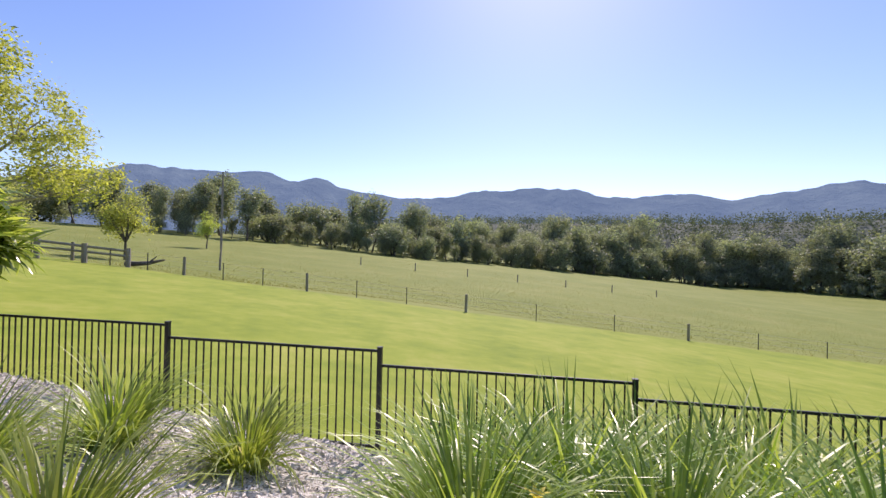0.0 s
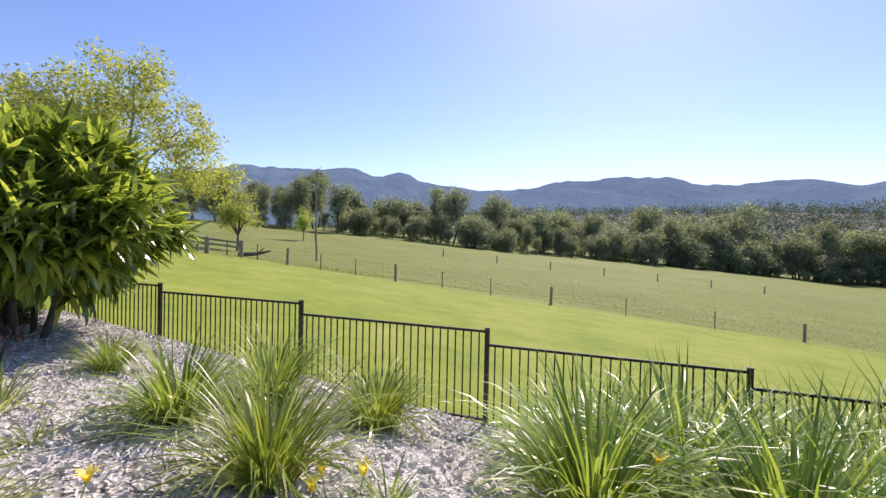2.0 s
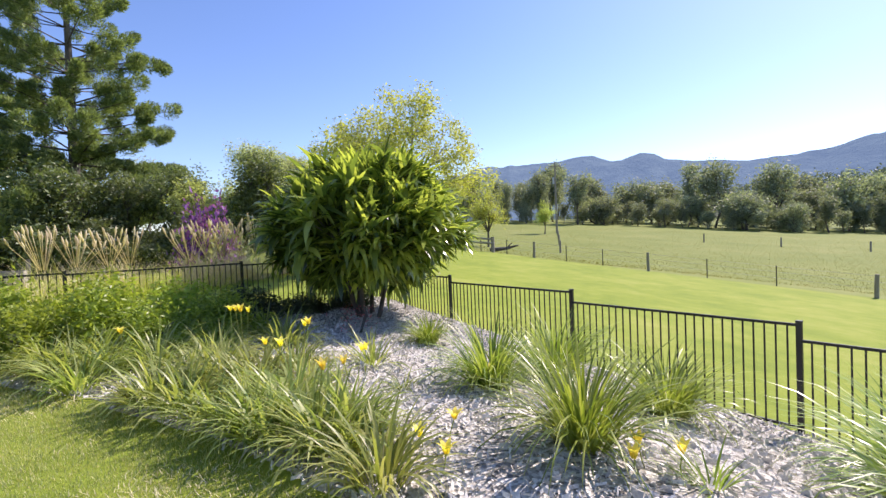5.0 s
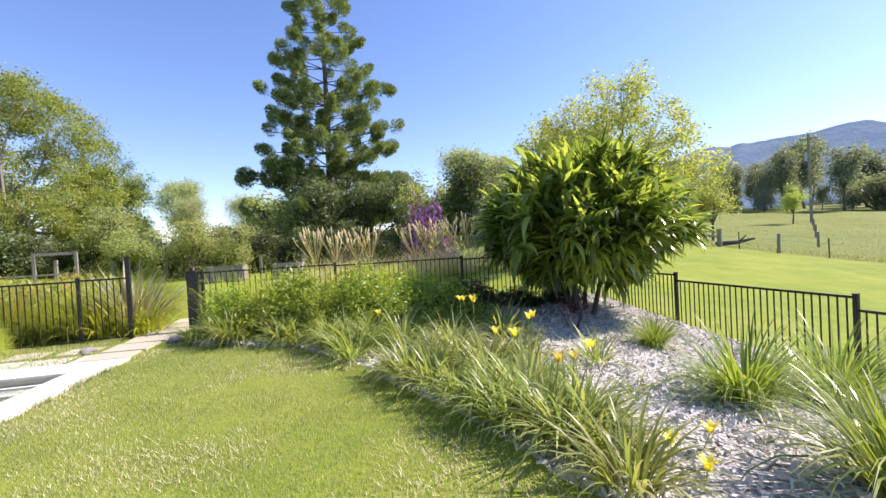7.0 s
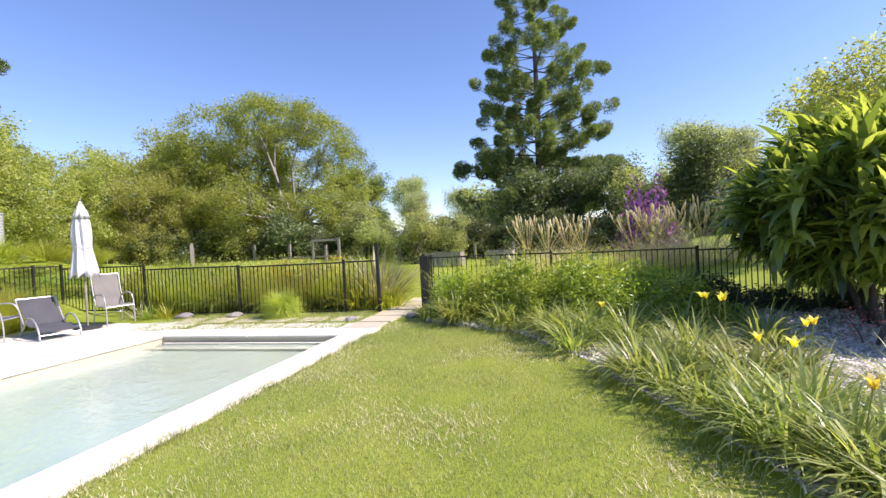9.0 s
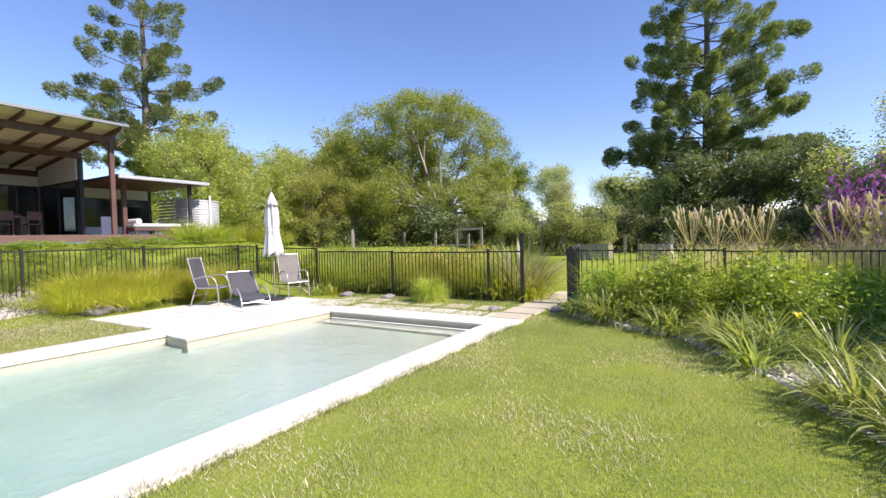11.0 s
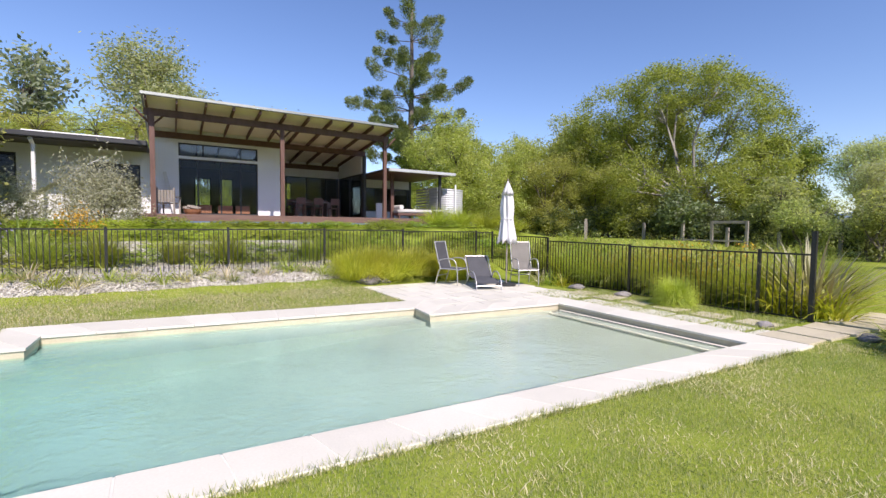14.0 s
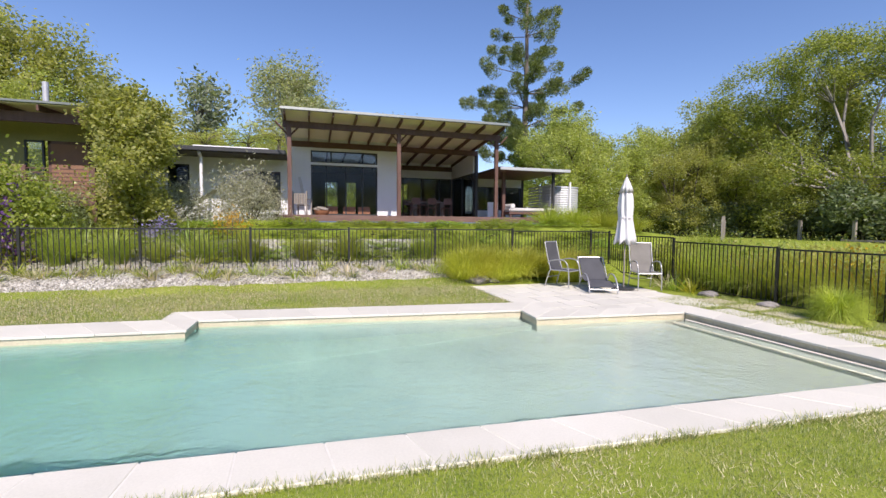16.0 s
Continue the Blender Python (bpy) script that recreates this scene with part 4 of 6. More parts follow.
build_bed("garden_bed", "silver-grey bark mulch bed along the pool fence", LAWN_EDGE, FENCE_SIDE, 60, 16, 34000, 0.045)
build_bed("bank_bed", "grey mulch bed along the fence below the house", [(-4.6, -12.45), (0, -12.4), (9.5, -12.3)], [(-4.6, -16.0), (0, -16.0), (9.5, -16.0)], 50, 12, 6000, 0.06, "chip_bank")


# strap-leaved plants: a few shapes, planted many times
LOMANDRA = [strap_mesh("leaves", 310, h, 0.16, 0.020, 0.80, 1.5) for h in (0.86, 0.95, 0.8, 0.9)]
LILY = [strap_mesh("leaves", 120, h, 0.15, 0.022, 0.74, 1.7) for h in (0.52, 0.58, 0.46, 0.55)]
SMALL = [strap_mesh("leaves", 40, h, 0.06, 0.013, 0.65, 1.2) for h in (0.3, 0.36)]
CLUMP = [strap_mesh("leaves", 620, h, 0.24, 0.012, 0.84, 0.95) for h in (0.86, 0.94)]
def mound_mesh(count, reach):
    """A rounded hummock of fine leaves that spring from one crown."""
    a = rng.uniform(0, 2 * np.pi, count)
    base = np.stack([0.06 * np.cos(a), 0.06 * np.sin(a), np.full(count, -0.02)], 1)
    return ribbons("leaves", base, a + rng.normal(0, 0.3, count), np.arccos(1 - rng.uniform(0.02, 1.0, count)), reach * rng.uniform(0.75, 1.1, count), np.full(count, 0.007), rng.uniform(1.2, 2.4, count), 8)


MOUND = mound_mesh(2800, 0.68)
TUSSOCK = [strap_mesh("leaves", 850, h, 0.36, 0.010, 0.74, 1.25) for h in (0.9, 1.0, 0.8)]
FLAX = [strap_mesh("leaves", 130, 1.35, 0.30, 0.06, 0.68, 0.5), strap_mesh("leaves", 60, 0.85, 0.2, 0.035, 0.6, 0.9)]
REED = [strap_mesh("leaves", 160, 1.1, 0.25, 0.008, 0.85, 0.5)]


DRY = [strap_mesh("dry_leaf_tuft", 13, 0.62, 0.16, 0.012, 0.5, 2.3), strap_mesh("dry_leaf_tuft", 9, 0.66, 0.16, 0.012, 0.5, 2.0)]


def strap_plant(name, label, category, mesh, mat, x, y, scale=1.0, group="", z=None, tall=1.0, dry=0.0):
    zz = bed_z(x, y) if z is None else z
    me = mesh.copy() if mesh.materials and mesh.materials[0] != M[mat] else mesh
    if me is not mesh:
        me.materials.clear()
    ob = thing(name, label, category, group, m=pose(x, y, zz, 0, 0, rng.uniform(0, 360)) @ Matrix.Diagonal((scale, scale, scale * tall, 1)))
    tagged(part("foliage", me, M[mat], ob), kind="stuff")
    if dry:
        part("dry_leaf_tuft", DRY[int(rng.integers(2))], M["straw"], ob, "a few dry straw-coloured leaves", m=Matrix.Scale(dry, 4))
    return ob


for i, (x, y, s) in enumerate([(-2.36, 3.55, 1.02), (-3.62, 3.45, 1.05), (-3.47, 2.22, 1.05), (-2.05, 1.65, 0.95), (-5.6, 3.07, 0.7), (-0.45, 3.7, 1.1), (-0.25, 2.45, 1.15), (0.35, 3.15, 1.25), (0.1, 3.9, 1.2), (1.45, 4.1, 1.25),
                               (0.75, 2.4, 1.14), (0.95, 3.8, 1.25), (1.35, 3.0, 1.31), (1.9, 3.6, 1.37), (1.7, 2.3, 1.14), (2.5, 2.9, 1.31), (2.9, 3.7, 1.37), (3.3, 2.5, 1.25), (3.8, 3.3, 1.37), (4.6, 3.0, 1.2), (4.4, 3.9, 1.2), (5.4, 3.4, 1.2)]):
    strap_plant("mat_rush", "arching green strap-leaved tussock growing in the bark mulch", "grass tussock", LOMANDRA[i % 4], "leaf_strap", x, y, s * (1.0 if x < -1.5 else 1.1), "mat rushes in the bed", dry=1.1)

edge_pts = bed_curve(LAWN_EDGE[1:9], 26)
k = 0
for i, p in enumerate(edge_pts[:-1]):
    d = (edge_pts[i + 1] - p).normalized()
    nrm = Vector((-d.y, d.x))
    for off in (0.28, 0.75, 1.2):
        if i < 8 and (off > 0.5 or i % 2) or off > 1 and (i % 2 or i > 13) or off > 0.5 and i > 17 or i > 21:
            continue
        if rng.random() < 0.2:
            continue
        q = p + nrm * (off + rng.uniform(-0.12, 0.12)) + d * rng.uniform(-0.15, 0.15)
        strap_plant("daylily", "clump of arching green daylily leaves beside the lawn", "daylily", LILY[k % 4], "leaf_lily", q.x, q.y, rng.uniform(0.8, 1.2), "daylilies along the lawn", dry=0.6)
        k += 1
for x, y, s in [(-5.2, 0.9, 1.1), (-6.3, 1.2, 1.2), (-6.9, 0.5, 1.2), (-7.4, 1.3, 1.0), (-3.0, 0.5, 1.0), (-2.55, 0.4, 1.0), (-3.4, 0.65, 1.05), (-3.9, 0.4, 1.1), (-4.4, 0.75, 1.0), (-4.9, 0.45, 1.1), (-5.6, 0.3, 1.1)]:
    strap_plant("daylily", "clump of arching green daylily leaves in bark mulch", "daylily", LILY[k % 4], "leaf_lily", x, y, s, "daylilies in the bed", dry=0.6)
    k += 1
for x, y, s in [(-8.1, -2.75, 1.0), (-7.7, -1.9, 1.1), (-7.3, -1.2, 1.0), (-6.9, -0.75, 1.1), (-6.6, -0.2, 1.0), (-7.1, 0.15, 1.1), (-8.3, -1.1, 1.2), (-7.7, 0.3, 1.1), (-8.7, -2.4, 1.1)]:
    strap_plant("daylily", "clump of arching green daylily leaves among low shrubs", "daylily", LILY[k % 4], "leaf_lily", x, y, s * 1.15, "daylilies in the bed", dry=0.6)
    k += 1
strap_plant("daylily", "broad-leaved daylily clump in open bark mulch", "daylily", FLAX[1], "leaf_lily", -4.8, 1.65, 0.62, "daylilies in the bed")
for x, y in [(-3.8, 1.4), (-1.3, 1.75), (-4.3, 2.6)]:
    strap_plant("seedling", "small bright green grass seedling in bark mulch", "grass tussock", SMALL[k % 2], "leaf_strap", x, y)
    k += 1


def shrub_mesh(radius, height, clumps, leaves, leaf, aspect=0.45, hollow=0.6, clump=0.12):
    dirs = unit(rng.normal(0, 1, (clumps, 3)))
    dirs[:, 2] = np.abs(dirs[:, 2])
    c = dirs * (hollow + (1 - hollow) * rng.random((clumps, 1))) * np.array([radius, radius, height]) * (1 + 0.14 * rng.normal(0, 1, (clumps, 1)))
    m = leaves // clumps
    pts = (c[:, None] + rng.normal(0, clump, (clumps, m, 3))).reshape(-1, 3)
    pts[:, 2] = np.abs(pts[:, 2])
    return leaf_cloud("crown", pts, leaf, aspect)


def stems_mesh(radius, height, n=7):
    s = Shape()
    for _ in range(n):
        a = rng.uniform(0, 2 * np.pi)
        limb(s, (0.05 * math.cos(a), 0.05 * math.sin(a), -0.1), (radius * 0.6 * math.cos(a), radius * 0.6 * math.sin(a), height * 0.7), 0.02 + 0.01 * radius, 0.006, 0.08, 4, 5)
    return s.mesh("stems", True)


SHRUBS = {}


def shrub(name, label, category, key, mat, x, y, radius, height, leaves=1800, leaf=0.09, clumps=90, group="", z=None, aspect=0.45, clump=0.12):
    if key not in SHRUBS:
        SHRUBS[key] = (stems_mesh(1, 1), shrub_mesh(1, 1, clumps, leaves, leaf, aspect, clump=clump))
    o = thing(name, label, category, group, m=pose(x, y, ground_z(x, y) - 0.03 if z is None else z, 0, 0, rng.uniform(0, 360)) @ Matrix.Diagonal((radius, radius, height, 1)))
    tagged(part("branchwork", SHRUBS[key][0], M["bark"], o), kind="stuff")
    me = SHRUBS[key][1]
    if me.materials and me.materials[0] != M[mat]:
        me = me.copy()
        me.materials.clear()
    part("crown", me, M[mat], o)
    return o


# leafy low shrubs and rushes by the west fence
for x, y, r, h in [(-8.8, -2.85, 0.6, 0.75), (-8.35, -2.3, 0.5, 0.6), (-8.6, -1.75, 0.75, 0.95), (-7.95, -1.35, 0.55, 0.7), (-8.0, -0.6, 0.7, 0.9), (-8.9, -0.7, 0.6, 0.95), (-8.4, 0.3, 0.65, 0.8), (-7.4, -0.2, 0.55, 0.65), (-7.5, 0.7, 0.6, 0.7)]:
    shrub("shrub", "low leafy bright green garden shrub in the bed", "shrub", "low", "leaf_hedge", x, y, r, h, 6000, 0.125, 200, "low shrubs in the bed", aspect=0.32, clump=0.11)
for x, y in [(-9.25, -2.9), (-9.2, -2.3), (-9.25, -1.6), (-9.2, -1.0), (-9.2, -0.5), (-9.3, 0.1), (-9.3, 0.8), (-8.9, -2.0), (-8.8, -0.2)]:
    strap_plant("rush", "upright golden green rush against the fence", "grass tussock", REED[0], "leaf_tussock", x, y, 1.15, "rushes by the fence")
# the big bush's shade on these shrubs is painted as near-black leaves
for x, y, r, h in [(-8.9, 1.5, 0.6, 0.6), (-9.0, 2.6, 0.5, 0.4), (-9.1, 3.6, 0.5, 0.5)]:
    shrub("shrub", "shrub against the pool fence, bush shade put into its leaf colour", "shrub", "low", "leaf_shade", x, y, r, h, group="dark shrubs by the fence")
shrub("flowering_shrub", "small twiggy shrub with pink flowers under the big bush", "shrub", "pink", "petal_pink", -6.7, 2.5, 0.4, 0.6, 260, 0.07, 34)


def lily_flower(x, y, z, h=0.5, mat="petal_yellow", size=0.075):
    o = thing("daylily_flower", "yellow trumpet daylily flower on a thin stalk", "flower", "yellow daylily flowers", m=pose(x, y, z - h, 0, 0, rng.uniform(0, 360)))
    part("stalk", Shape().tube([(0, 0, 0), (0.02, 0.01, h * 0.5), (0.05, 0.0, h * 0.97)], 0.004, 5), M["leaf_lily"], o)
    n = 6
    a = np.arange(n) * 2 * np.pi / n + rng.uniform(-0.1, 0.1, n)
    base = np.tile(np.array([[0.055, 0.0, h * 0.97]]), (n, 1))
    tilt = rng.uniform(0.35, 0.7)
    me = ribbons("petals", base, a, np.full(n, 1.35), np.full(n, size * 1.5), np.full(n, size * 0.62), np.full(n, 1.9 * tilt), 5, 0.1)
    part("petals", me, M[mat], o, "yellow petals")
    return o


# the big broad-leaved bush
def build_bush():
    cx, cy, base = -7.9, 3.45, ground_z(-7.9, 3.45)
    o = thing("broadleaf_bush", "large glossy green bush with long drooping lance-shaped leaves", "bush", m=pose(cx, cy, base))
    n = 560
    d = unit(rng.normal(0, 1, (n, 3)))
    d[:, 2] = np.where(d[:, 2] < -0.78, -d[:, 2], d[:, 2])
    rad = (0.6 + 0.4 * rng.random((n, 1)) ** 0.6) * (1 + 0.07 * rng.normal(0, 1, (n, 1)))
    tips = np.array([0, 0, 1.66]) + d * rad * np.array([1.72, 1.72, 1.22])
    tips[:, 2] = np.maximum(tips[:, 2], 0.58)
    tips[:, :2] *= np.clip(0.5 + 0.52 * (tips[:, 2:] - 0.42), 0.48, 1.0)
    s = Shape()
    trunks = []
    for k in range(6):
        a = k * 2 * np.pi / 6 + 0.3
        st = Shape()
        limb(st, (0.14 * math.cos(a), 0.14 * math.sin(a), -0.15), (0.5 * math.cos(a), 0.5 * math.sin(a), 1.15), 0.05, 0.03, 0.1, 6, 7)
        part("stem", st.mesh("stem", True), M["bark"], o)
        trunks.append(np.array((0.5 * math.cos(a), 0.5 * math.sin(a), 1.15)))
    for q in tips[::4]:
        j = min(trunks, key=lambda w: ((w - q) ** 2).sum())
        limb(s, j, q, 0.018, 0.006, 0.06, 4, 5)
    part("branchwork", s.mesh("branchwork", True), M["bark"], o)
    m = 16
    out = unit(tips - np.array([0, 0, 1.1]))
    head0 = np.arctan2(out[:, 1], out[:, 0])
    heading = (head0[:, None] + rng.normal(0, 0.95, (n, m))).ravel()
    rise = np.clip(np.arcsin(np.clip(out[:, 2], -1, 1))[:, None] * 0.75 + rng.normal(0.12, 0.5, (n, m)), -0.7, 1.45).ravel()
    base_p = (tips[:, None] + rng.normal(0, 0.05, (n, m, 3))).reshape(-1, 3)
    length = rng.uniform(0.32, 0.60, n * m)
    me = ribbons("leaves", base_p, heading, rise, length, length * rng.uniform(0.17, 0.24, n * m), rng.uniform(0.2, 1.4, n * m), 6, 0.6)
    tagged(part("foliage", me, M["leaf_bush"], o), kind="stuff")


build_bush()


# ---- trees ----
def add_trees():
    # yellow-green tree beyond the fence
    yt = tree_meshes(6.85, 3.2, [(-0.85, 0.0, 0.76, 0.32, 0.10), (-0.5, 0.2, 0.88, 0.30, 0.09), (-0.35, 0.1, 0.78, 0.42, 0.13), (0.25, -0.2, 0.86, 0.42, 0.12), (0.55, 0.2, 0.72, 0.4, 0.13), (-0.6, -0.3, 0.66, 0.34, 0.11), (0.0, 0.4, 0.74, 0.4, 0.14), (0.75, -0.1, 0.52, 0.3, 0.12), (0.85, 0.35, 0.45, 0.28, 0.10), (-0.1, -0.5, 0.6, 0.36, 0.11)], 280, 23000, 0.125, 0.20, 0.42, 0.14, 0.32, 1, 0.45)
    plant_tree("young_tree", "airy tree with yellow-green leaves behind the pool fence", "tree", yt, "leaf_young", "bark_pale", -15.0, 9.1, 35, 1.0)
    small = tree_meshes(5.6, 2.1, crown_blobs(9, 0.4, 0.55, 3), 110, 5200, 0.18, 0.26, 0.45, 0.12, 0.25, 1)
    plant_tree("paddock_tree", "small round green tree standing by the paddock rail", "tree", small, "leaf_lime", "bark", -33.0, 32.0, 20, 1.1, "paddock trees")
    plant_tree("paddock_tree", "small slender green tree standing in the paddock", "tree", small, "leaf_lime", "bark", -45.5, 57.6, 120, 0.92, "paddock trees", tall=1.05)

    # woodland edge beyond the paddock
    kinds = [tree_meshes(13, 5.2, crown_blobs(13, 0.22, 0.7, 11), 150, 4200, 0.62, 0.95, 0.5, 0.28, 0.25, 1, 0.5),
             tree_meshes(15, 4.2, crown_blobs(12, 0.3, 0.6, 12), 130, 3600, 0.6, 0.75, 0.5, 0.25, 0.3, 1, 0.5),
             tree_meshes(12, 5.6, crown_blobs(14, 0.15, 0.75, 13), 150, 4200, 0.62, 0.95, 0.5, 0.3, 0.2, 2, 0.5),
             tree_meshes(17, 3.4, crown_blobs(12, 0.3, 0.55, 14), 120, 3300, 0.58, 0.7, 0.5, 0.25, 0.35, 1, 0.5)]
    line = bed_curve([(-150, 30), (-105, 62), (-76, 84), (-62, 112), (-34, 116), (-6, 158), (24, 190), (60, 224), (112, 238), (132, 190), (150, 150)], 84)
    for row, (off, sc) in enumerate(((0, 0.85), (13, 1.0), (28, 1.12))):
        for i, p in enumerate(line):
            dist = p.length
            out = p.normalized()
            grow_by = (0.80 + 0.0046 * max(0.0, dist - 110)) * sc
            if row == 0 and i % 4 == 1 and i > 34:
                continue
            q = p + out * (off + rng.uniform(-5, 5)) + Vector((rng.uniform(-3, 3), rng.uniform(-3, 3)))
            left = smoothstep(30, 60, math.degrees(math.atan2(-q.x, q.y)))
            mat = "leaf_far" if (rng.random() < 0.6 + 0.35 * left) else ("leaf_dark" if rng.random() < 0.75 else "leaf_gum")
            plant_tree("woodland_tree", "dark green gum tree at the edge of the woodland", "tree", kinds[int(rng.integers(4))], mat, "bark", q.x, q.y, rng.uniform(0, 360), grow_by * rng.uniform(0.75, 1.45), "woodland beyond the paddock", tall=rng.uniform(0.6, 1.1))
    for i in range(64):
        p = line[16 + i]
        q = p - p.normalized() * rng.uniform(1, 7)
        plant_tree("woodland_shrub", "rounded olive green shrub before the woodland", "shrub", kinds[int(rng.integers(0, 3))], "leaf_dark" if i % 3 else "leaf_gum", "bark", q.x, q.y, rng.uniform(0, 360), rng.uniform(0.28, 0.5), "shrubs before the woodland")
    return kinds


KINDS = add_trees()


def pine_meshes(height, spread, first, seed, gap=1.05, tuft=0.62, sparse=0.0, low_dense=0.0):
    """A tall pine: whorls of rising limbs with dense tufts towards their ends."""
    r = np.random.default_rng(seed)
    s = Shape()
    s.tube([(0, 0, -0.5), (0.1, 0, height * 0.3), (-0.05, 0.1, height * 0.6), (0, 0, height)], [0.42, 0.32, 0.2, 0.04], 9)
    pts, dirs = [], []
    z = first
    while z < height - 0.3:
        u = (z - first) / (height - first)
        reach = spread * (1 - u) ** 0.75 * (0.85 + 0.15 * r.random()) + 0.5
        n = 7
        a0 = r.uniform(0, 2 * np.pi)
        for k in range(n):
            if r.random() < sparse:
                continue
            a = a0 + 2 * np.pi * k / n + r.normal(0, 0.18)
            l = reach * r.uniform(0.62, 1.12)
            tip = np.array((l * math.cos(a), l * math.sin(a), z + l * r.uniform(0.05, 0.3)))
            p = limb(s, (0, 0, z), tip, 0.07 * (1 - u) + 0.02, 0.02, 0.04, 5, 5)
            count = max(1, int(l / 1.5)) if z > low_dense else max(2, int(l / 0.9))
            way = unit(np.array((math.cos(a), math.sin(a), 0.55)))
            for q in range(count):
                f = 1 - (0.66 if z > low_dense else 0.85) * (q / max(1, count)) - r.uniform(0, 0.08)
                c = np.array(p[0]) * (1 - f) + tip * f + np.array((r.normal(0, 0.28 * (q > 0)), r.normal(0, 0.28 * (q > 0)), 0.18 + r.normal(0, 0.12)))
                m = 430
                dd = unit(r.normal(0, 1, (m, 3)))
                grown = r.uniform(0.75, 1.25)
                e = dd * (0.25 + 0.75 * r.random((m, 1)) ** 0.6) * tuft * 0.66 * grown
                along = e @ way
                taper = np.clip(0.9 - along / (tuft * 2.2), 0.45, 1.2)[:, None]
                e = e * taper + along[:, None] * way * 0.3
                pts.append(c + e)
                dirs.append(np.tile(way, (m, 1)) + dd * 0.75)
        z += gap * r.uniform(0.8, 1.15)
    pts, dirs = np.concatenate(pts), np.concatenate(dirs)
    return s.mesh("trunk", True), leaf_cloud("needles", pts, 0.34, 0.17, dirs)


def add_west():
    p1 = pine_meshes(27.5, 8.5, 3.2, 21, 1.1, 0.95, 0.12, 8.5)
    plant_tree("hoop_pine", "tall dark conifer with tufted whorled branches", "conifer", p1, "leaf_pine", "bark", -42.0, -0.7, 15)
    p2 = pine_meshes(29.0, 7.3, 7.0, 5, 1.8, 1.08, 0.34, 9.0)
    plant_tree("hoop_pine", "tall open conifer with sparse tufted branches behind the house", "conifer", p2, "leaf_pine", "bark", -22.2, -43.5, 70)
    dark = [tree_meshes(6.5, 3.6, crown_blobs(12, 0.1, 0.75, 31), 260, 9000, 0.26, 0.36, 0.45, 0.2, 0.15, 2, 0.35),
            tree_meshes(7.5, 3.0, crown_blobs(12, 0.12, 0.7, 32), 260, 9000, 0.26, 0.36, 0.45, 0.2, 0.2, 2, 0.35)]
    for x, y, s, mat in [(-37, -5.0, 0.9, "leaf_gum"), (-36.5, -1.5, 0.9, "leaf_deep"), (-37, 2.0, 0.85, "leaf_dark"), (-36, 4.8, 0.85, "leaf_gum"), (-34, 6.5, 0.85, "leaf_dark"),
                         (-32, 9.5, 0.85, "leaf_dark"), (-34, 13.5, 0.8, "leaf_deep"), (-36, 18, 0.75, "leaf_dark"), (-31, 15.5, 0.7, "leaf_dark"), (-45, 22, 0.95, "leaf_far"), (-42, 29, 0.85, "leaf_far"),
                         (-29.2, -9.0, 0.55, "leaf_hedge"), (-30.5, -7.0, 0.5, "leaf_hedge"), (-30, -12.0, 0.5, "leaf_gum"), (-32, -14, 0.7, "leaf_gum")]:
        plant_tree("garden_tree", "rounded dense tree in the garden beyond the fence", "tree", dark[int(rng.integers(2))], mat, "bark", x, y, rng.uniform(0, 360), s, "garden trees to the west")
    gum = tree_meshes(13, 5.0, crown_blobs(13, 0.4, 0.62, 41), 190, 15000, 0.27, 0.5, 0.4, 0.22, 0.35, 1, 0.35)
    for x, y, s in [(-74, -13.5, 0.8), (-78.5, -23, 1.02), (-80, -8, 0.8), (-70, -20, 0.7), (-66, 6, 0.95), (-62, 18, 1.0), (-75, 28, 1.0)]:
        plant_tree("gum_tree", "airy grey-green gum tree in the distance", "tree", gum, "leaf_grey", "bark_pale", x, y, rng.uniform(0, 360), s, "distant gum trees")
    big = tree_meshes(14.2, 7.4, [(-0.66, 0.1, 0.70, 0.34, 0.14), (-0.30, -0.1, 0.80, 0.34, 0.12), (0.08, 0.15, 0.86, 0.34, 0.12), (0.36, 0.0, 0.82, 0.30, 0.12), (0.62, 0.1, 0.73, 0.34, 0.15), (0.86, 0.0, 0.57, 0.29, 0.16),
                                   (0.97, 0.1, 0.40, 0.26, 0.16), (0.95, -0.1, 0.22, 0.24, 0.14), (-0.88, 0.1, 0.53, 0.26, 0.14), (-0.60, -0.35, 0.34, 0.26, 0.12), (0.10, -0.45, 0.28, 0.28, 0.10), (0.52, -0.35, 0.34, 0.24, 0.11),
                                   (-0.1, 0.6, 0.45, 0.36, 0.2), (0.45, 0.65, 0.5, 0.36, 0.2), (-0.9, 0.0, 0.3, 0.24, 0.12), (-0.55, 0.6, 0.5, 0.34, 0.18), (0.6, -0.2, 0.12, 0.28, 0.09), (-0.5, -0.1, 0.12, 0.32, 0.09)], 760, 120000, 0.18, 0.36, 0.45, 0.27, 0.2, 3, 0.72)
    plant_tree("spreading_tree", "large spreading tree with pale limbs and olive crown", "tree", big, "leaf_wattle", "bark_pale", -35.3, -22.4, 140)
    mid = tree_meshes(11.5, 5.6, crown_blobs(15, 0.12, 0.75, 51), 460, 42000, 0.22, 0.36, 0.45, 0.24, 0.18, 2, 0.4)
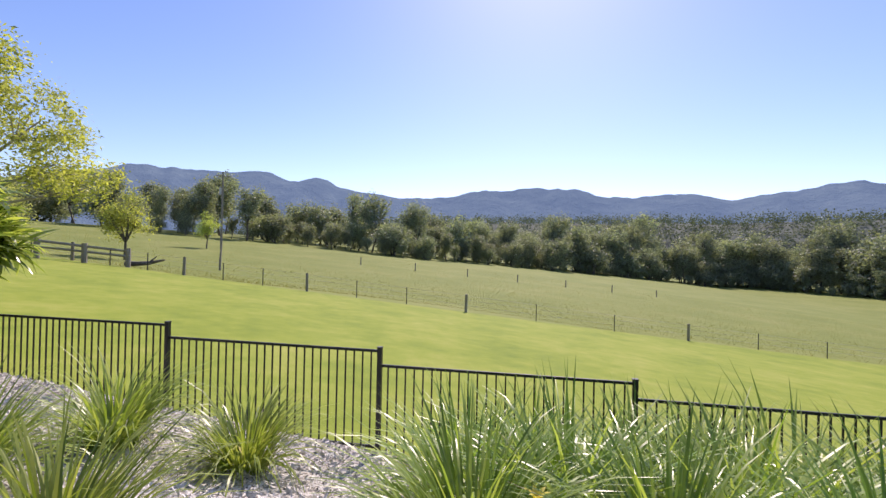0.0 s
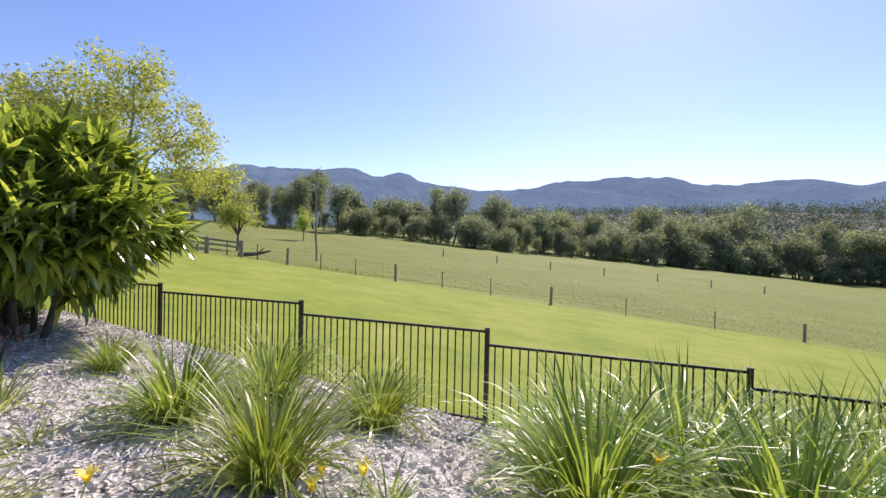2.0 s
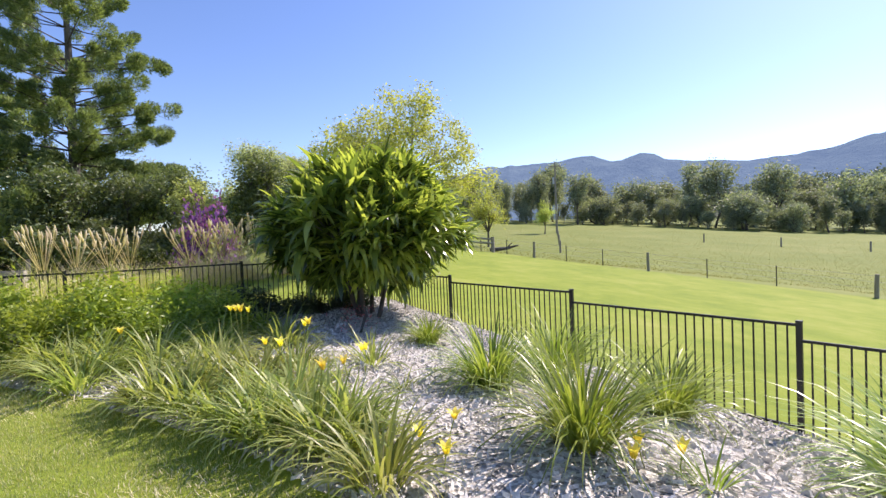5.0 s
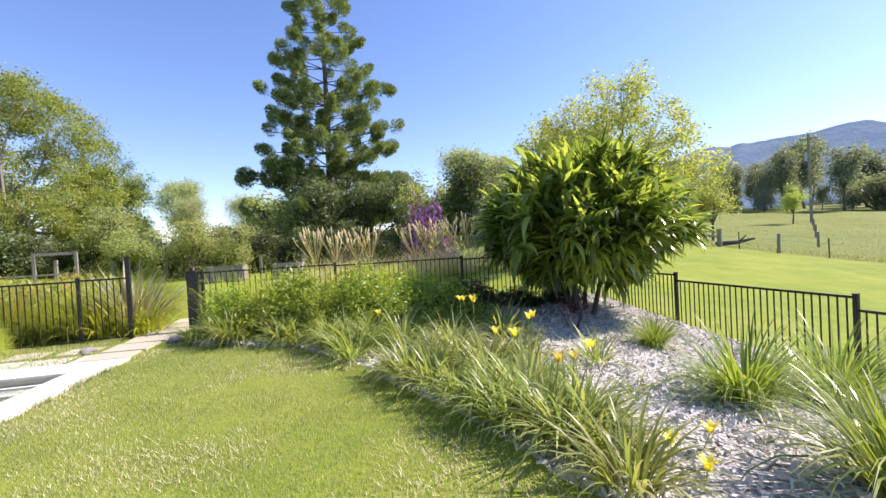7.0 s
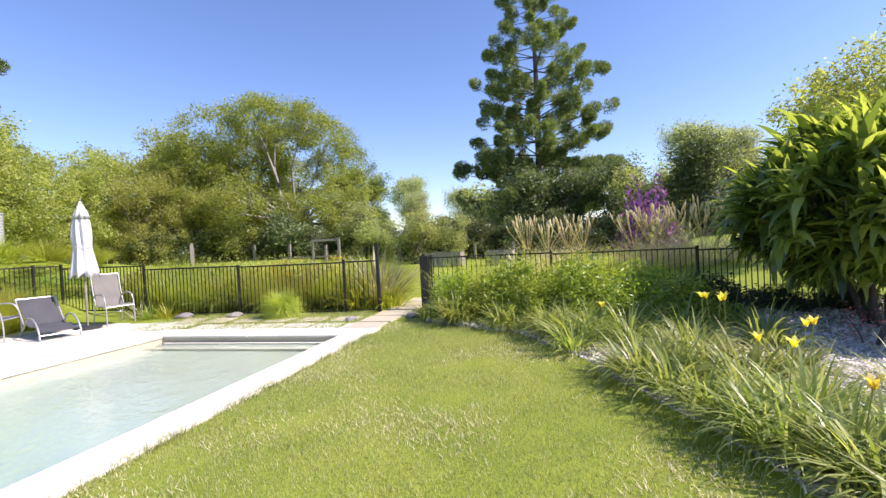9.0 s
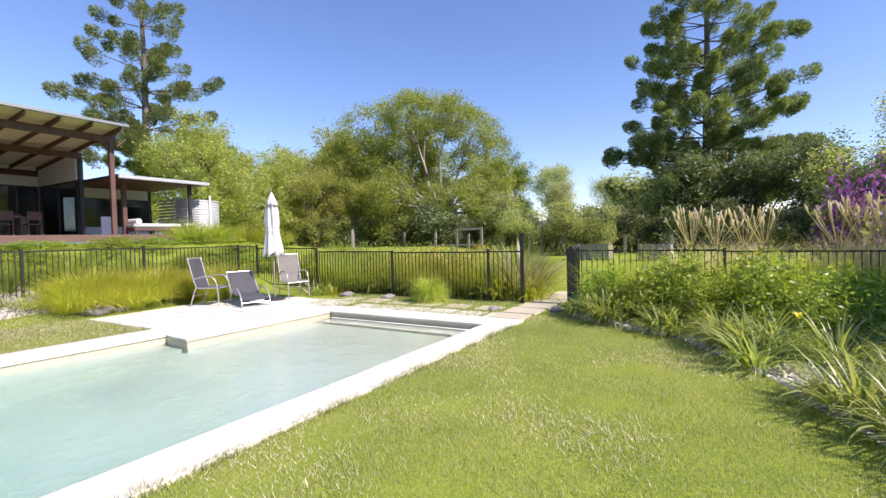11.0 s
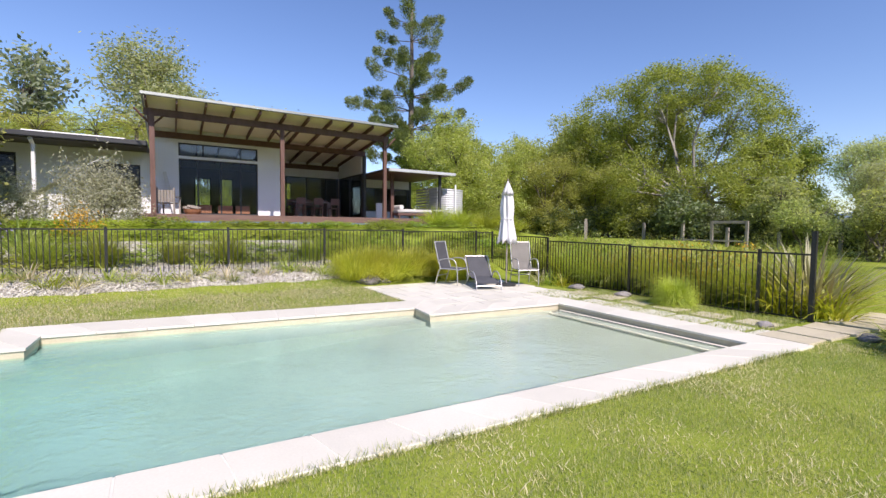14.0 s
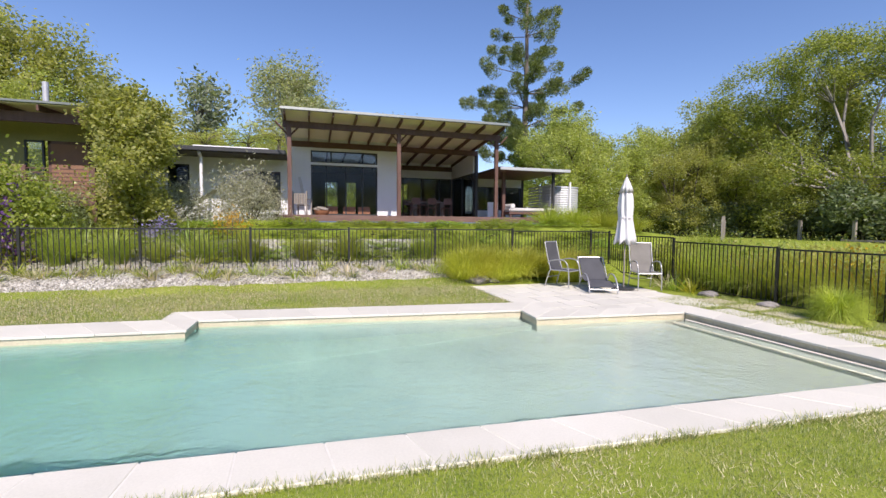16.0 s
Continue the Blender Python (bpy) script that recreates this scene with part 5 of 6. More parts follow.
    for x, y, s, mat in [(-33.5, -30.5, 0.95, "leaf_lime"), (-29.0, -33.5, 0.85, "leaf_lime"), (-27.5, -28.5, 0.62, "leaf_grey"), (-31.0, -26.5, 0.55, "leaf_grey"), (-19.8, -31.5, 0.82, "leaf_lime"), (-23.5, -31.0, 0.70, "leaf_lime"), (-39, -17, 0.75, "leaf_gum"), (-40, -28, 1.15, "leaf_gum"), (-38, -36, 1.05, "leaf_gum")]:
        plant_tree("garden_tree", "leafy tree in the line behind the paddock fence", "tree", mid, mat, "bark", x, y, rng.uniform(0, 360), s, "trees south-west of the pool")
    under = tree_meshes(3.0, 2.2, crown_blobs(11, 0.12, 0.7, 71), 120, 6000, 0.22, 0.26, 0.45, 0.08, 0.12, 3, 0.3)
    for i in range(34):
        u = i / 33
        x, y = -28.5 - 5 * math.sin(3.1 * u) + rng.uniform(-2.5, 1.5), -30 + 46 * u
        # every second shrub is deep green, painting in the shade under the spreading tree
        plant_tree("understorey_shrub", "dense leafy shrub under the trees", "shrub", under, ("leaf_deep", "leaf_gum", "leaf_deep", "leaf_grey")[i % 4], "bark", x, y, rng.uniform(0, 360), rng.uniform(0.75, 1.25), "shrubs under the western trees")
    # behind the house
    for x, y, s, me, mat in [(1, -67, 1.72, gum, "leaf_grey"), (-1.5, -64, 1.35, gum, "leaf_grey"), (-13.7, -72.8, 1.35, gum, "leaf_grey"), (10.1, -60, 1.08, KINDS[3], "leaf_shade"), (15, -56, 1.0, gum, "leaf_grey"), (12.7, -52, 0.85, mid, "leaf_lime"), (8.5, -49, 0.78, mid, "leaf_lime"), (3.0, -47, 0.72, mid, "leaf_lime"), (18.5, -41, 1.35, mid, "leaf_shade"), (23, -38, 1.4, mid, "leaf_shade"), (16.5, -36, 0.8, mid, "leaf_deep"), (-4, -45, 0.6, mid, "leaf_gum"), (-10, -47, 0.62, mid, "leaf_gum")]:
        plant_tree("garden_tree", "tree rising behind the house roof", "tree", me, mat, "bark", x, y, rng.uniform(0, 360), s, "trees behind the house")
    for a, d, sc in ((150, 48, 1.0), (165, 50, 0.9), (-120, 45, 1.0), (-95, 60, 1.1), (-75, 70, 1.0)):
        plant_tree("garden_tree", "leafy tree at the edge of the property", "tree", mid, "leaf_gum", "bark", d * math.sin(radians(-a)), d * math.cos(radians(a)), rng.uniform(0, 360), sc, "trees round the property")


add_west()


def palm_meshes(count, reach, trunk_h):
    """Arching feather fronds on a slim trunk."""
    t = Shape().tube([(0, 0, -0.3), (0.08, 0, trunk_h * 0.5), (0, 0.05, trunk_h)], [0.16, 0.12, 0.1], 9)
    base, head, rise, ln = [], [], [], []
    for q in range(count):
        a, e = q * 2.399, rng.uniform(0.35, 1.35)
        l = reach * rng.uniform(0.8, 1.1)
        x, z, ang = 0.0, trunk_h, e
        spine = []
        for j in range(22):
            spine.append((x * math.cos(a), x * math.sin(a), z))
            x, z, ang = x + math.cos(ang) * l / 22, z + math.sin(ang) * l / 22, ang - 0.085
        t.tube(spine, [0.03 - 0.0012 * j for j in range(22)], 4)
        for j in range(3, 22):
            for side in (-1, 1):
                base.append(spine[j])
                head.append(a + side * 1.05)
                rise.append(0.25 + rng.normal(0, 0.15))
                ln.append(0.62 * reach / 2.6 * math.sin(math.pi * (j / 24) ** 0.7) + 0.12)
    n = len(base)
    return t.mesh("trunk", True), ribbons("fronds", np.array(base), np.array(head), np.array(rise), np.array(ln), np.full(n, 0.05), np.full(n, 1.1), 4, 0.4)


def add_palms():
    for x, y, h in ((5.1, -33, 4.7), (2.7, -33.5, 5.0), (0.8, -33, 5.2)):
        o = thing("palm", "bright green feather palm rising behind the low roof", "palm", "palms behind the house", m=pose(x, y, ground_z(x, y)))
        a, b = palm_meshes(16, 2.7, h)
        part("trunk", a, M["bark"], o)
        part("fronds", b, M["leaf_lime"], o)


add_palms()


def build_far_hill():
    """A low wooded rise between the paddock woods and the range."""
    n, rows = 150, 8
    s = Shape()
    crest = []
    for i in range(n + 1):
        a = -62 + 100 * i / n
        top = 27 * smoothstep(38, 8, a) * smoothstep(-62, -40, a) + 19 + 4 * noise.noise((a * 0.11, 2.0, 0.0))
        for j in range(rows + 1):
            d = 330 + 34 * j
            z = -14 + (top + 10) * smoothstep(0, rows, j)
            s.v.append((-d * math.sin(radians(a)), d * math.cos(radians(a)), z))
            crest.append((a, d, z))
    for i in range(n):
        for j in range(rows):
            q = i * (rows + 1) + j
            s.f.append((q, q + rows + 1, q + rows + 2, q + 1))
    tagged(part("far_hill", s, M["hill"], smooth=True), "low wooded hill beyond the paddock woodland", "hill", kind="structure")
    c = np.array([(-d * math.sin(radians(a)), d * math.cos(radians(a)), z) for a, d, z in crest])
    c = np.repeat(c, 5, 0) + rng.normal(0, 1, (5 * len(c), 3)) * np.array([5, 5, 1.2])
    c[:, 2] += rng.uniform(0, 7, len(c)) * (rng.random(len(c)) < 0.6)
    pts = (c[:, None] + rng.normal(0, 1, (len(c), 16, 3)) * np.array([2.4, 2.4, 2.6])).reshape(-1, 3)
    tagged(part("far_woodland", leaf_cloud("far_woodland", pts, 2.0, 0.6), M["leaf_hill"]), "grey-green canopy of distant woodland", "woodland", kind="stuff")


build_far_hill()


# lawn grass and paddock grass
def blades(name, label, pts, tall, width, mat, lean=0.5):
    n = len(pts)
    a = rng.uniform(0, 2 * np.pi, n)
    patch = np.array([noise.noise((p[0] * 1.9, p[1] * 1.9, 0.0)) for p in pts])
    h = tall * rng.uniform(0.5, 1.3, n) * (1 + 0.45 * patch)
    d = np.stack([np.cos(a), np.sin(a), np.zeros(n)], 1)
    side = np.stack([-d[:, 1], d[:, 0], np.zeros(n)], 1) * (width * rng.uniform(0.7, 1.4, n) / 2)[:, None]
    tip = pts + d * (h * lean * rng.uniform(0.2, 1.4, n))[:, None] + np.array([0, 0, 1.0]) * h[:, None]
    v = np.stack([pts - side, pts + side, tip], 1).reshape(-1, 3)
    ob = part(name, fast_mesh(name, v, np.arange(3 * n).reshape(-1, 3)), M[mat])
    return tagged(ob, label, "grass", kind="stuff")


def lawn_points(n, x0, x1, y0, y1, keep):
    p = np.stack([rng.uniform(x0, x1, n), rng.uniform(y0, y1, n)], 1)
    return np.array([(x, y, ground_z(x, y) - 0.03) for x, y in p if keep(x, y)])


EDGE_LOOP = LAWN_EDGE + [(9.0, -20), (-9.5, -20)]
COPING = rim(-0.03)


def on_lawn(x, y):
    return inside((x, y), EDGE_LOOP) and not inside((x, y), COPING) and not (x < -8.25 and y < -3.75)


blades("lawn_grass", "short dense mown lawn grass with dry flecks", lawn_points(380000, -8.6, 1.5, -4.3, 1.3, on_lawn), 0.027, 0.0038, "blade")
blades("lawn_grass", "short mown lawn grass beside the pool", lawn_points(70000, 1.5, 8.5, -4.9, 1.6, on_lawn), 0.034, 0.008, "blade")
blades("dry_lawn_grass", "pale dry clippings and stalks lying through the lawn", lawn_points(70000, -8.6, 1.5, -4.3, 1.3, lambda x, y: on_lawn(x, y) and noise.noise((x * 0.9, y * 0.9, 4)) > rng.uniform(0.0, 0.45)), 0.03, 0.007, "straw", 1.6)


def rim_points(n, out):
    """Roots along the outer edge of the coping, where the mower leaves the grass longer."""
    ring = [Vector(p) for p in rim(out)]
    res = []
    sides = [(ring[i], ring[(i + 1) % len(ring)]) for i in range(len(ring))]
    total = sum((b - a).length for a, b in sides)
    for a, b in sides:
        for u in rng.random(int(n * (b - a).length / total)):
            q = a.lerp(b, u)
            x, y = q.x + rng.normal(0, 0.02), q.y + rng.normal(0, 0.02)
            if (y > -5.0 and x > -7.3) or (y < -9.2 and x > -4.6):
                if noise.noise((x * 3, y * 3, 9)) > rng.uniform(-0.9, 0.5):
                    res.append((x, y, ground_z(x, y) - 0.03))
    return np.array(res)


blades("lawn_rim", "longer uneven grass fringe leaning over the pool coping", rim_points(24000, 0.01), 0.065, 0.007, "blade", 0.9)
blades("lawn_grass", "short mown lawn grass across the pool", lawn_points(60000, -4.7, 8.0, -12.6, -9.2, lambda x, y: not inside((x, y), COPING)), 0.04, 0.009, "blade")
blades("verge_grass", "short grass between stepping stones and fence", lawn_points(16000, -9.5, -7.6, -9.2, -4.7, lambda x, y: not inside((x, y), COPING)), 0.05, 0.008, "blade")


def field_points(n):
    u = rng.random(n)
    d = 33 + 70 * u ** 1.6
    a = np.radians(rng.uniform(-48, 60, n))
    x, y = -d * np.sin(a), d * np.cos(a)
    return np.array([(p, q, ground_z(p, q) - 0.03) for p, q in zip(x, y) if q > FIELD_Y + FIELD_SLOPE * p])


blades("paddock_grass", "long pale seeding paddock grass beyond the wire fence", field_points(70000), 0.13, 0.022, "blade_field", 0.6)
blades("dry_lawn_grass", "straw-coloured dry patches in the lawn across the pool", lawn_points(42000, -4.7, 8.0, -12.4, -9.6, lambda x, y: not inside((x, y), COPING) and noise.noise((x * 0.7, y * 0.9, 2)) > rng.uniform(-0.7, 0.4)), 0.036, 0.009, "straw", 1.2)


# ---- planting beyond the fences ----
for x, y, s in [(4.68, -14.2, 1.15), (3.5, -14.2, 1.15), (2.63, -14.3, 0.8), (1.61, -14.2, 1.1), (0.56, -14.2, 1.15), (-0.84, -14.3, 0.95), (-1.96, -14.2, 1.15), (-4.13, -14.2, 1.1), (-5.4, -14.4, 1.0), (-6.8, -14.3, 1.05), (-8.2, -14.4, 1.0), (5.9, -14.2, 1.1), (7.2, -14.2, 1.1)]:
    strap_plant("tussock_grass", "rounded fine-leaved green tussock behind the fence", "grass tussock", CLUMP[k % 2], "leaf_bank", x, y, 0.74 * s, "tussocks on the bank", tall=1.35)
    k += 1
x = -4.75
while x > -8.3:
    for y in (-12.35, -12.85):
        strap_plant("tussock_grass", "golden green fine grass clump before the fence", "grass tussock", TUSSOCK[k % 3], "leaf_golden", x + rng.uniform(-0.15, 0.15), y + rng.uniform(-0.1, 0.1) + (0.35 if x < -7.0 else 0), rng.uniform(0.78, 0.95), "golden grasses by the patio")
        k += 1
    x -= 0.42
x = -4.2
while x < 9:
    strap_plant("border_plant", "small strappy border plant along the lawn", "border plant", SMALL[k % 2], ("leaf_lily", "leaf_tussock", "leaf_lily", "straw")[k % 4], x, -12.85 + rng.uniform(-0.3, 0.25), rng.uniform(1.0, 1.7), "border plants below the fence")
    k += 1
    x += rng.uniform(0.13, 0.28)
x = -12.0
while x < 5.5:
    for y in (-14.9, -15.6, -16.6, -17.7) if x > -2.4 else (-14.3, -14.9, -15.6, -16.6, -17.7):
        shrub("ground_cover", "low mounded leafy green ground cover on the bank", "ground cover", "cover", "leaf_hedge" if rng.random() < 0.75 else "leaf_tussock", x + rng.uniform(-0.3, 0.3), y + rng.uniform(-0.3, 0.3), rng.uniform(0.75, 1.0), rng.uniform(0.15, 0.27), 1500, 0.13, 110, "ground cover on the bank", clump=0.1)
    x += 1.15
for x, y in [(-11.8, -18.4), (-12.9, -17.9), (-10.6, -18.2), (-14.0, -17.5)]:
    strap_plant("tussock_grass", "arching green clump below the deck", "grass tussock", TUSSOCK[0], "leaf_tussock", x, y, 1.15, "clumps below the deck", ground_z(x, y))

# west of the fence
strap_plant("flax", "bronze flax with long stiff arching leaves beside the gate", "flax", FLAX[0], "leaf_flax", -10.55, -5.0, 0.98, z=ground_z(-10.75, -4.95))
strap_plant("flax", "bronze flax with long stiff leaves behind the gate fence", "flax", FLAX[0], "leaf_flax", -11.5, -5.3, 0.85, z=ground_z(-11.5, -5.3))
for x, y in [(-10.15, -4.55), (-10.3, -4.95), (-10.1, -5.3)]:
    strap_plant("iris", "yellow-green iris clump at the foot of the flax", "iris", FLAX[1], "leaf_iris", x, y, 1.1, "irises by the gate", z=ground_z(x, y))
strap_plant("tussock_grass", "rounded pale golden tussock against the gate fence", "grass tussock", MOUND, "leaf_tussock", -9.05, -6.65, 0.82, z=-0.05, tall=1.75)
for i in range(96):
    x, y = -10.1 - 3.6 * rng.random(), -13.0 + 7.5 * rng.random()
    strap_plant("meadow_grass", "tall green and golden grass beyond the fence", "grass", TUSSOCK[k % 3] if i % 3 else REED[0], ("leaf_tussock", "leaf_lily", "leaf_tussock", "leaf_tussock", "leaf_lime", "leaf_bank")[i % 6], x, y, rng.uniform(0.85, 1.3), "tall grasses west of the pool", z=ground_z(x, y))
    k += 1
for x, y, mat in [(-11.0, -7.4, "petal_orange"), (-11.6, -8.2, "petal_orange"), (-11.2, -6.5, "petal_orange"), (-11.9, -9.4, "leaf_lime"), (-10.9, -9.6, "leaf_hedge"), (-11.4, -11.0, "leaf_hedge"), (-12.4, -12.2, "leaf_hedge"), (-12.8, -7.0, "petal_orange"), (-11.7, -10.2, "leaf_young"), (-10.8, -8.4, "leaf_young"), (-12.4, -8.9, "leaf_young"), (-10.7, -7.0, "leaf_lime"), (-12.2, -6.0, "leaf_young"), (-12.9, -10.3, "leaf_lime"), (-11.0, -12.2, "leaf_lime")]:
    shrub("flower_shrub", "loose shrub flushed with orange and yellow leaves" if mat == "petal_orange" else "loose green shrub beyond the fence", "shrub", "sparse", mat if mat != "petal_orange" else "leaf_young", x, y, 0.75, 1.15, 1100, 0.12, 90, "shrubs west of the pool")
    if mat == "petal_orange":
        shrub("flower_shrub", "orange flower heads over a loose shrub", "shrub", "heads", mat, x, y, 0.75, 1.1, 520, 0.085, 110, "orange flowers west of the pool")
for x, y in [(-10.6, -7.6), (-10.9, -8.4), (-10.4, -6.9), (-11.3, -7.9), (-10.5, -9.2), (-11.6, -6.9)]:
    strap_plant("golden_reed", "upright golden-orange flowering reed beyond the fence", "reed", REED[0], "petal_orange", x, y, 1.0, "golden reeds west of the pool", z=ground_z(x, y))
for x, y, mat in [(-9.2, -10.1, "leaf_hedge"), (-9.25, -9.7, "leaf_iris"), (-9.3, -10.5, "leaf_flax")]:
    strap_plant("canna", "broad-leaved young plant beside the fence", "garden plant", FLAX[1], mat, x, y, 0.62, "broad-leaved plants by the fence", z=-0.05)


def pampas(x, y, s=1.0):
    o = thing("plume_grass", "tall fountain grass with pale feathery plumes", "grass", "plume grasses", m=pose(x, y, ground_z(x, y), 0, 0, rng.uniform(0, 360)) @ Matrix.Scale(s, 4))
    me = PLUME_BASE
    tagged(part("foliage", me, M["straw"], o), kind="stuff")
    for q in range(15):
        a, r = rng.uniform(0, 6.28), rng.uniform(0.1, 0.5)
        top = Vector((r * 1.7 * math.cos(a), r * 1.7 * math.sin(a), rng.uniform(1.6, 2.15)))
        pl = part("plume", Shape().tube([(r * 0.3 * math.cos(a), r * 0.3 * math.sin(a), 0.9), tuple(top * 0.86), tuple(top * 0.93), tuple(top)], [0.005, 0.01, 0.034, 0.005], 6), M["straw"], o, "pale feathery plume", True)


PLUME_BASE = strap_mesh("foliage", 300, 1.5, 0.35, 0.010, 0.72, 1.3)
for x, y in [(-17.5, -0.9), (-18.2, -0.1), (-16.9, -1.6), (-18.8, 0.5), (-17.0, 2.0), (-17.6, 2.7), (-16.6, 2.9), (-17.2, 3.6), (-16.2, 3.9), (-16.0, 4.8)]:
    pampas(x, y, 1.05)
shrub("tibouchina", "green shrub smothered in purple flowers", "flowering shrub", "tib", "leaf_dark", -20.5, 3.3, 1.4, 2.1, 2200, 0.16, 120)
shrub("tibouchina_bloom", "mass of purple blossom on a shrub", "flowering shrub", "tibf", "petal_purple", -20.4, 3.3, 1.25, 2.75, 2600, 0.12, 110)

# shrubs round the house bank
pear = tree_meshes(4.9, 1.75, crown_blobs(16, 0.12, 0.62, 61), 320, 19000, 0.12, 0.18, 0.75, 0.06, 0.2, 1, 0.3)
plant_tree("ornamental_tree", "upright leafy green tree on the bank before the house", "tree", pear, "leaf_lime", "bark", 3.8, -16.6, 10, 0.86)
shrub("olive_shrub", "silvery grey-green bushy shrub before the house wall", "shrub", "olive", "leaf_silver", 1.05, -18.9, 1.2, 1.8, 11000, 0.075, 300, aspect=0.25)
shrub("olive_shrub", "silvery grey shrub below the house window", "shrub", "olive", "leaf_silver", 3.35, -18.6, 1.2, 1.25, aspect=0.25)
shrub("olive_shrub", "grey shaded shrub below the balcony", "shrub", "olive", "leaf_dark", 6.2, -17.0, 1.2, 1.35, aspect=0.25)
shrub("purple_shrub", "dense green shrub at the edge of the bank", "shrub", "dense", "leaf_hedge", 6.3, -15.2, 1.5, 2.15, 12000, 0.06, 300, aspect=0.5)
shrub("purple_bloom", "purple flowers over the shrub on the bank", "flowering shrub", "tibf", "petal_purple", 6.1, -14.5, 0.95, 1.45)
shrub("agapanthus", "lilac flower heads before the house", "flowering plant", "heads2", "petal_lilac", 3.05, -15.9, 0.6, 0.75, 700, 0.10, 70)
shrub("marigold", "orange-yellow flower clump on the bank", "flowering plant", "heads2", "petal_orange", 1.35, -16.6, 0.6, 0.75)
for x, y in [(4.5, -15.0), (3.9, -15.2), (2.2, -15.4)]:
    strap_plant("strappy_plant", "arching grey-green strap-leaved plant on the bank", "garden plant", FLAX[1], "leaf_lily", x, y, 1.25, "strap-leaved plants on the bank", z=ground_z(x, y))

# yellow daylily flowers
for x, y, z in [(-2.66, 0.77, 0.15), (-2.38, 0.71, 0.15), (-2.72, 1.05, 0.15), (-1.63, 1.66, 0.1), (-1.44, 1.7, 0.1), (-1.57, 1.48, 0.1), (-3.85, 0.9, 0.35), (-4.17, 1.14, 0.35), (-3.92, 0.28, 0.6), (-3.4, 0.39, 0.5),
                (-5.09, 0.38, 0.75), (-5.14, 0.99, 0.5), (-3.34, 2.15, 0.1), (0.04, 2.45, 0.15), (-6.3, 0.66, 0.6), (-6.35, -0.53, 0.5), (-4.89, 0.93, 0.55), (-4.69, 0.47, 0.45), (-6.2, 0.55, 0.62), (-6.4, 0.75, 0.56), (-7.66, -0.04, 0.6), (-4.39, 1.34, 0.3)]:
    lily_flower(x, y, z, max(0.15, z - bed_z(x, y)), size=0.072)


def build_rock():
    bm = bmesh.new()
    bmesh.ops.create_icosphere(bm, subdivisions=3, radius=0.3)
    for v in bm.verts:
        v.co *= 1 + 0.35 * noise.noise(v.co * 4) + 0.1 * noise.noise(v.co * 11)
        v.co.z = max(-0.08, v.co.z * 0.55)
    me = bpy.data.meshes.new("rock")
    bm.to_mesh(me)
    bm.free()
    for x, y, s in [(-5.05, -12.25, 1.0), (-5.45, -12.2, 0.55), (-8.55, -4.9, 0.4), (-8.9, -3.75, 0.5), (-9.2, -7.9, 0.55), (-9.2, -9.2, 0.6)]:
        tagged(part("rock", me, M["rock"], m=pose(x, y, ground_z(x, y) - 0.01, 0, 0, x * 90) @ Matrix.Scale(s, 4)), "rough grey garden rock at the edge of the paving", "rock", "garden rocks")


build_rock()


# ---- pool furniture ----
def sling(profile, half, thick=0.008):
    """A woven sheet along a side profile of (depth, height)."""
    s = Shape()
    for d, z in profile:
        s.v += [(-half, d, z), (half, d, z)]
    for d, z in profile:
        s.v += [(-half, d, z - thick), (half, d, z - thick)]
    n = len(profile)
    for i in range(n - 1):
        a = 2 * i
        s.f += [(a, a + 1, a + 3, a + 2), (2 * n + a, 2 * n + a + 2, 2 * n + a + 3, 2 * n + a + 1)]
    for i in range(n - 1):
        a = 2 * i
        s.f += [(a, a + 2, 2 * n + a + 2, 2 * n + a), (a + 1, 2 * n + a + 1, 2 * n + a + 3, a + 3)]
    return s


def arc(points, n=6):
    """A smooth line through the points."""
    p = [Vector(q) for q in points]
    out = []
    for i in range(len(p) - 1):
        a, b, c, d = p[max(0, i - 1)], p[i], p[i + 1], p[min(len(p) - 1, i + 2)]
        for j in range(n):
            t = j / n
            out.append(0.5 * (2 * b + (c - a) * t + (2 * a - 5 * b + 4 * c - d) * t * t + (3 * b - a - 3 * c + d) * t ** 3))
    return out + [p[-1]]


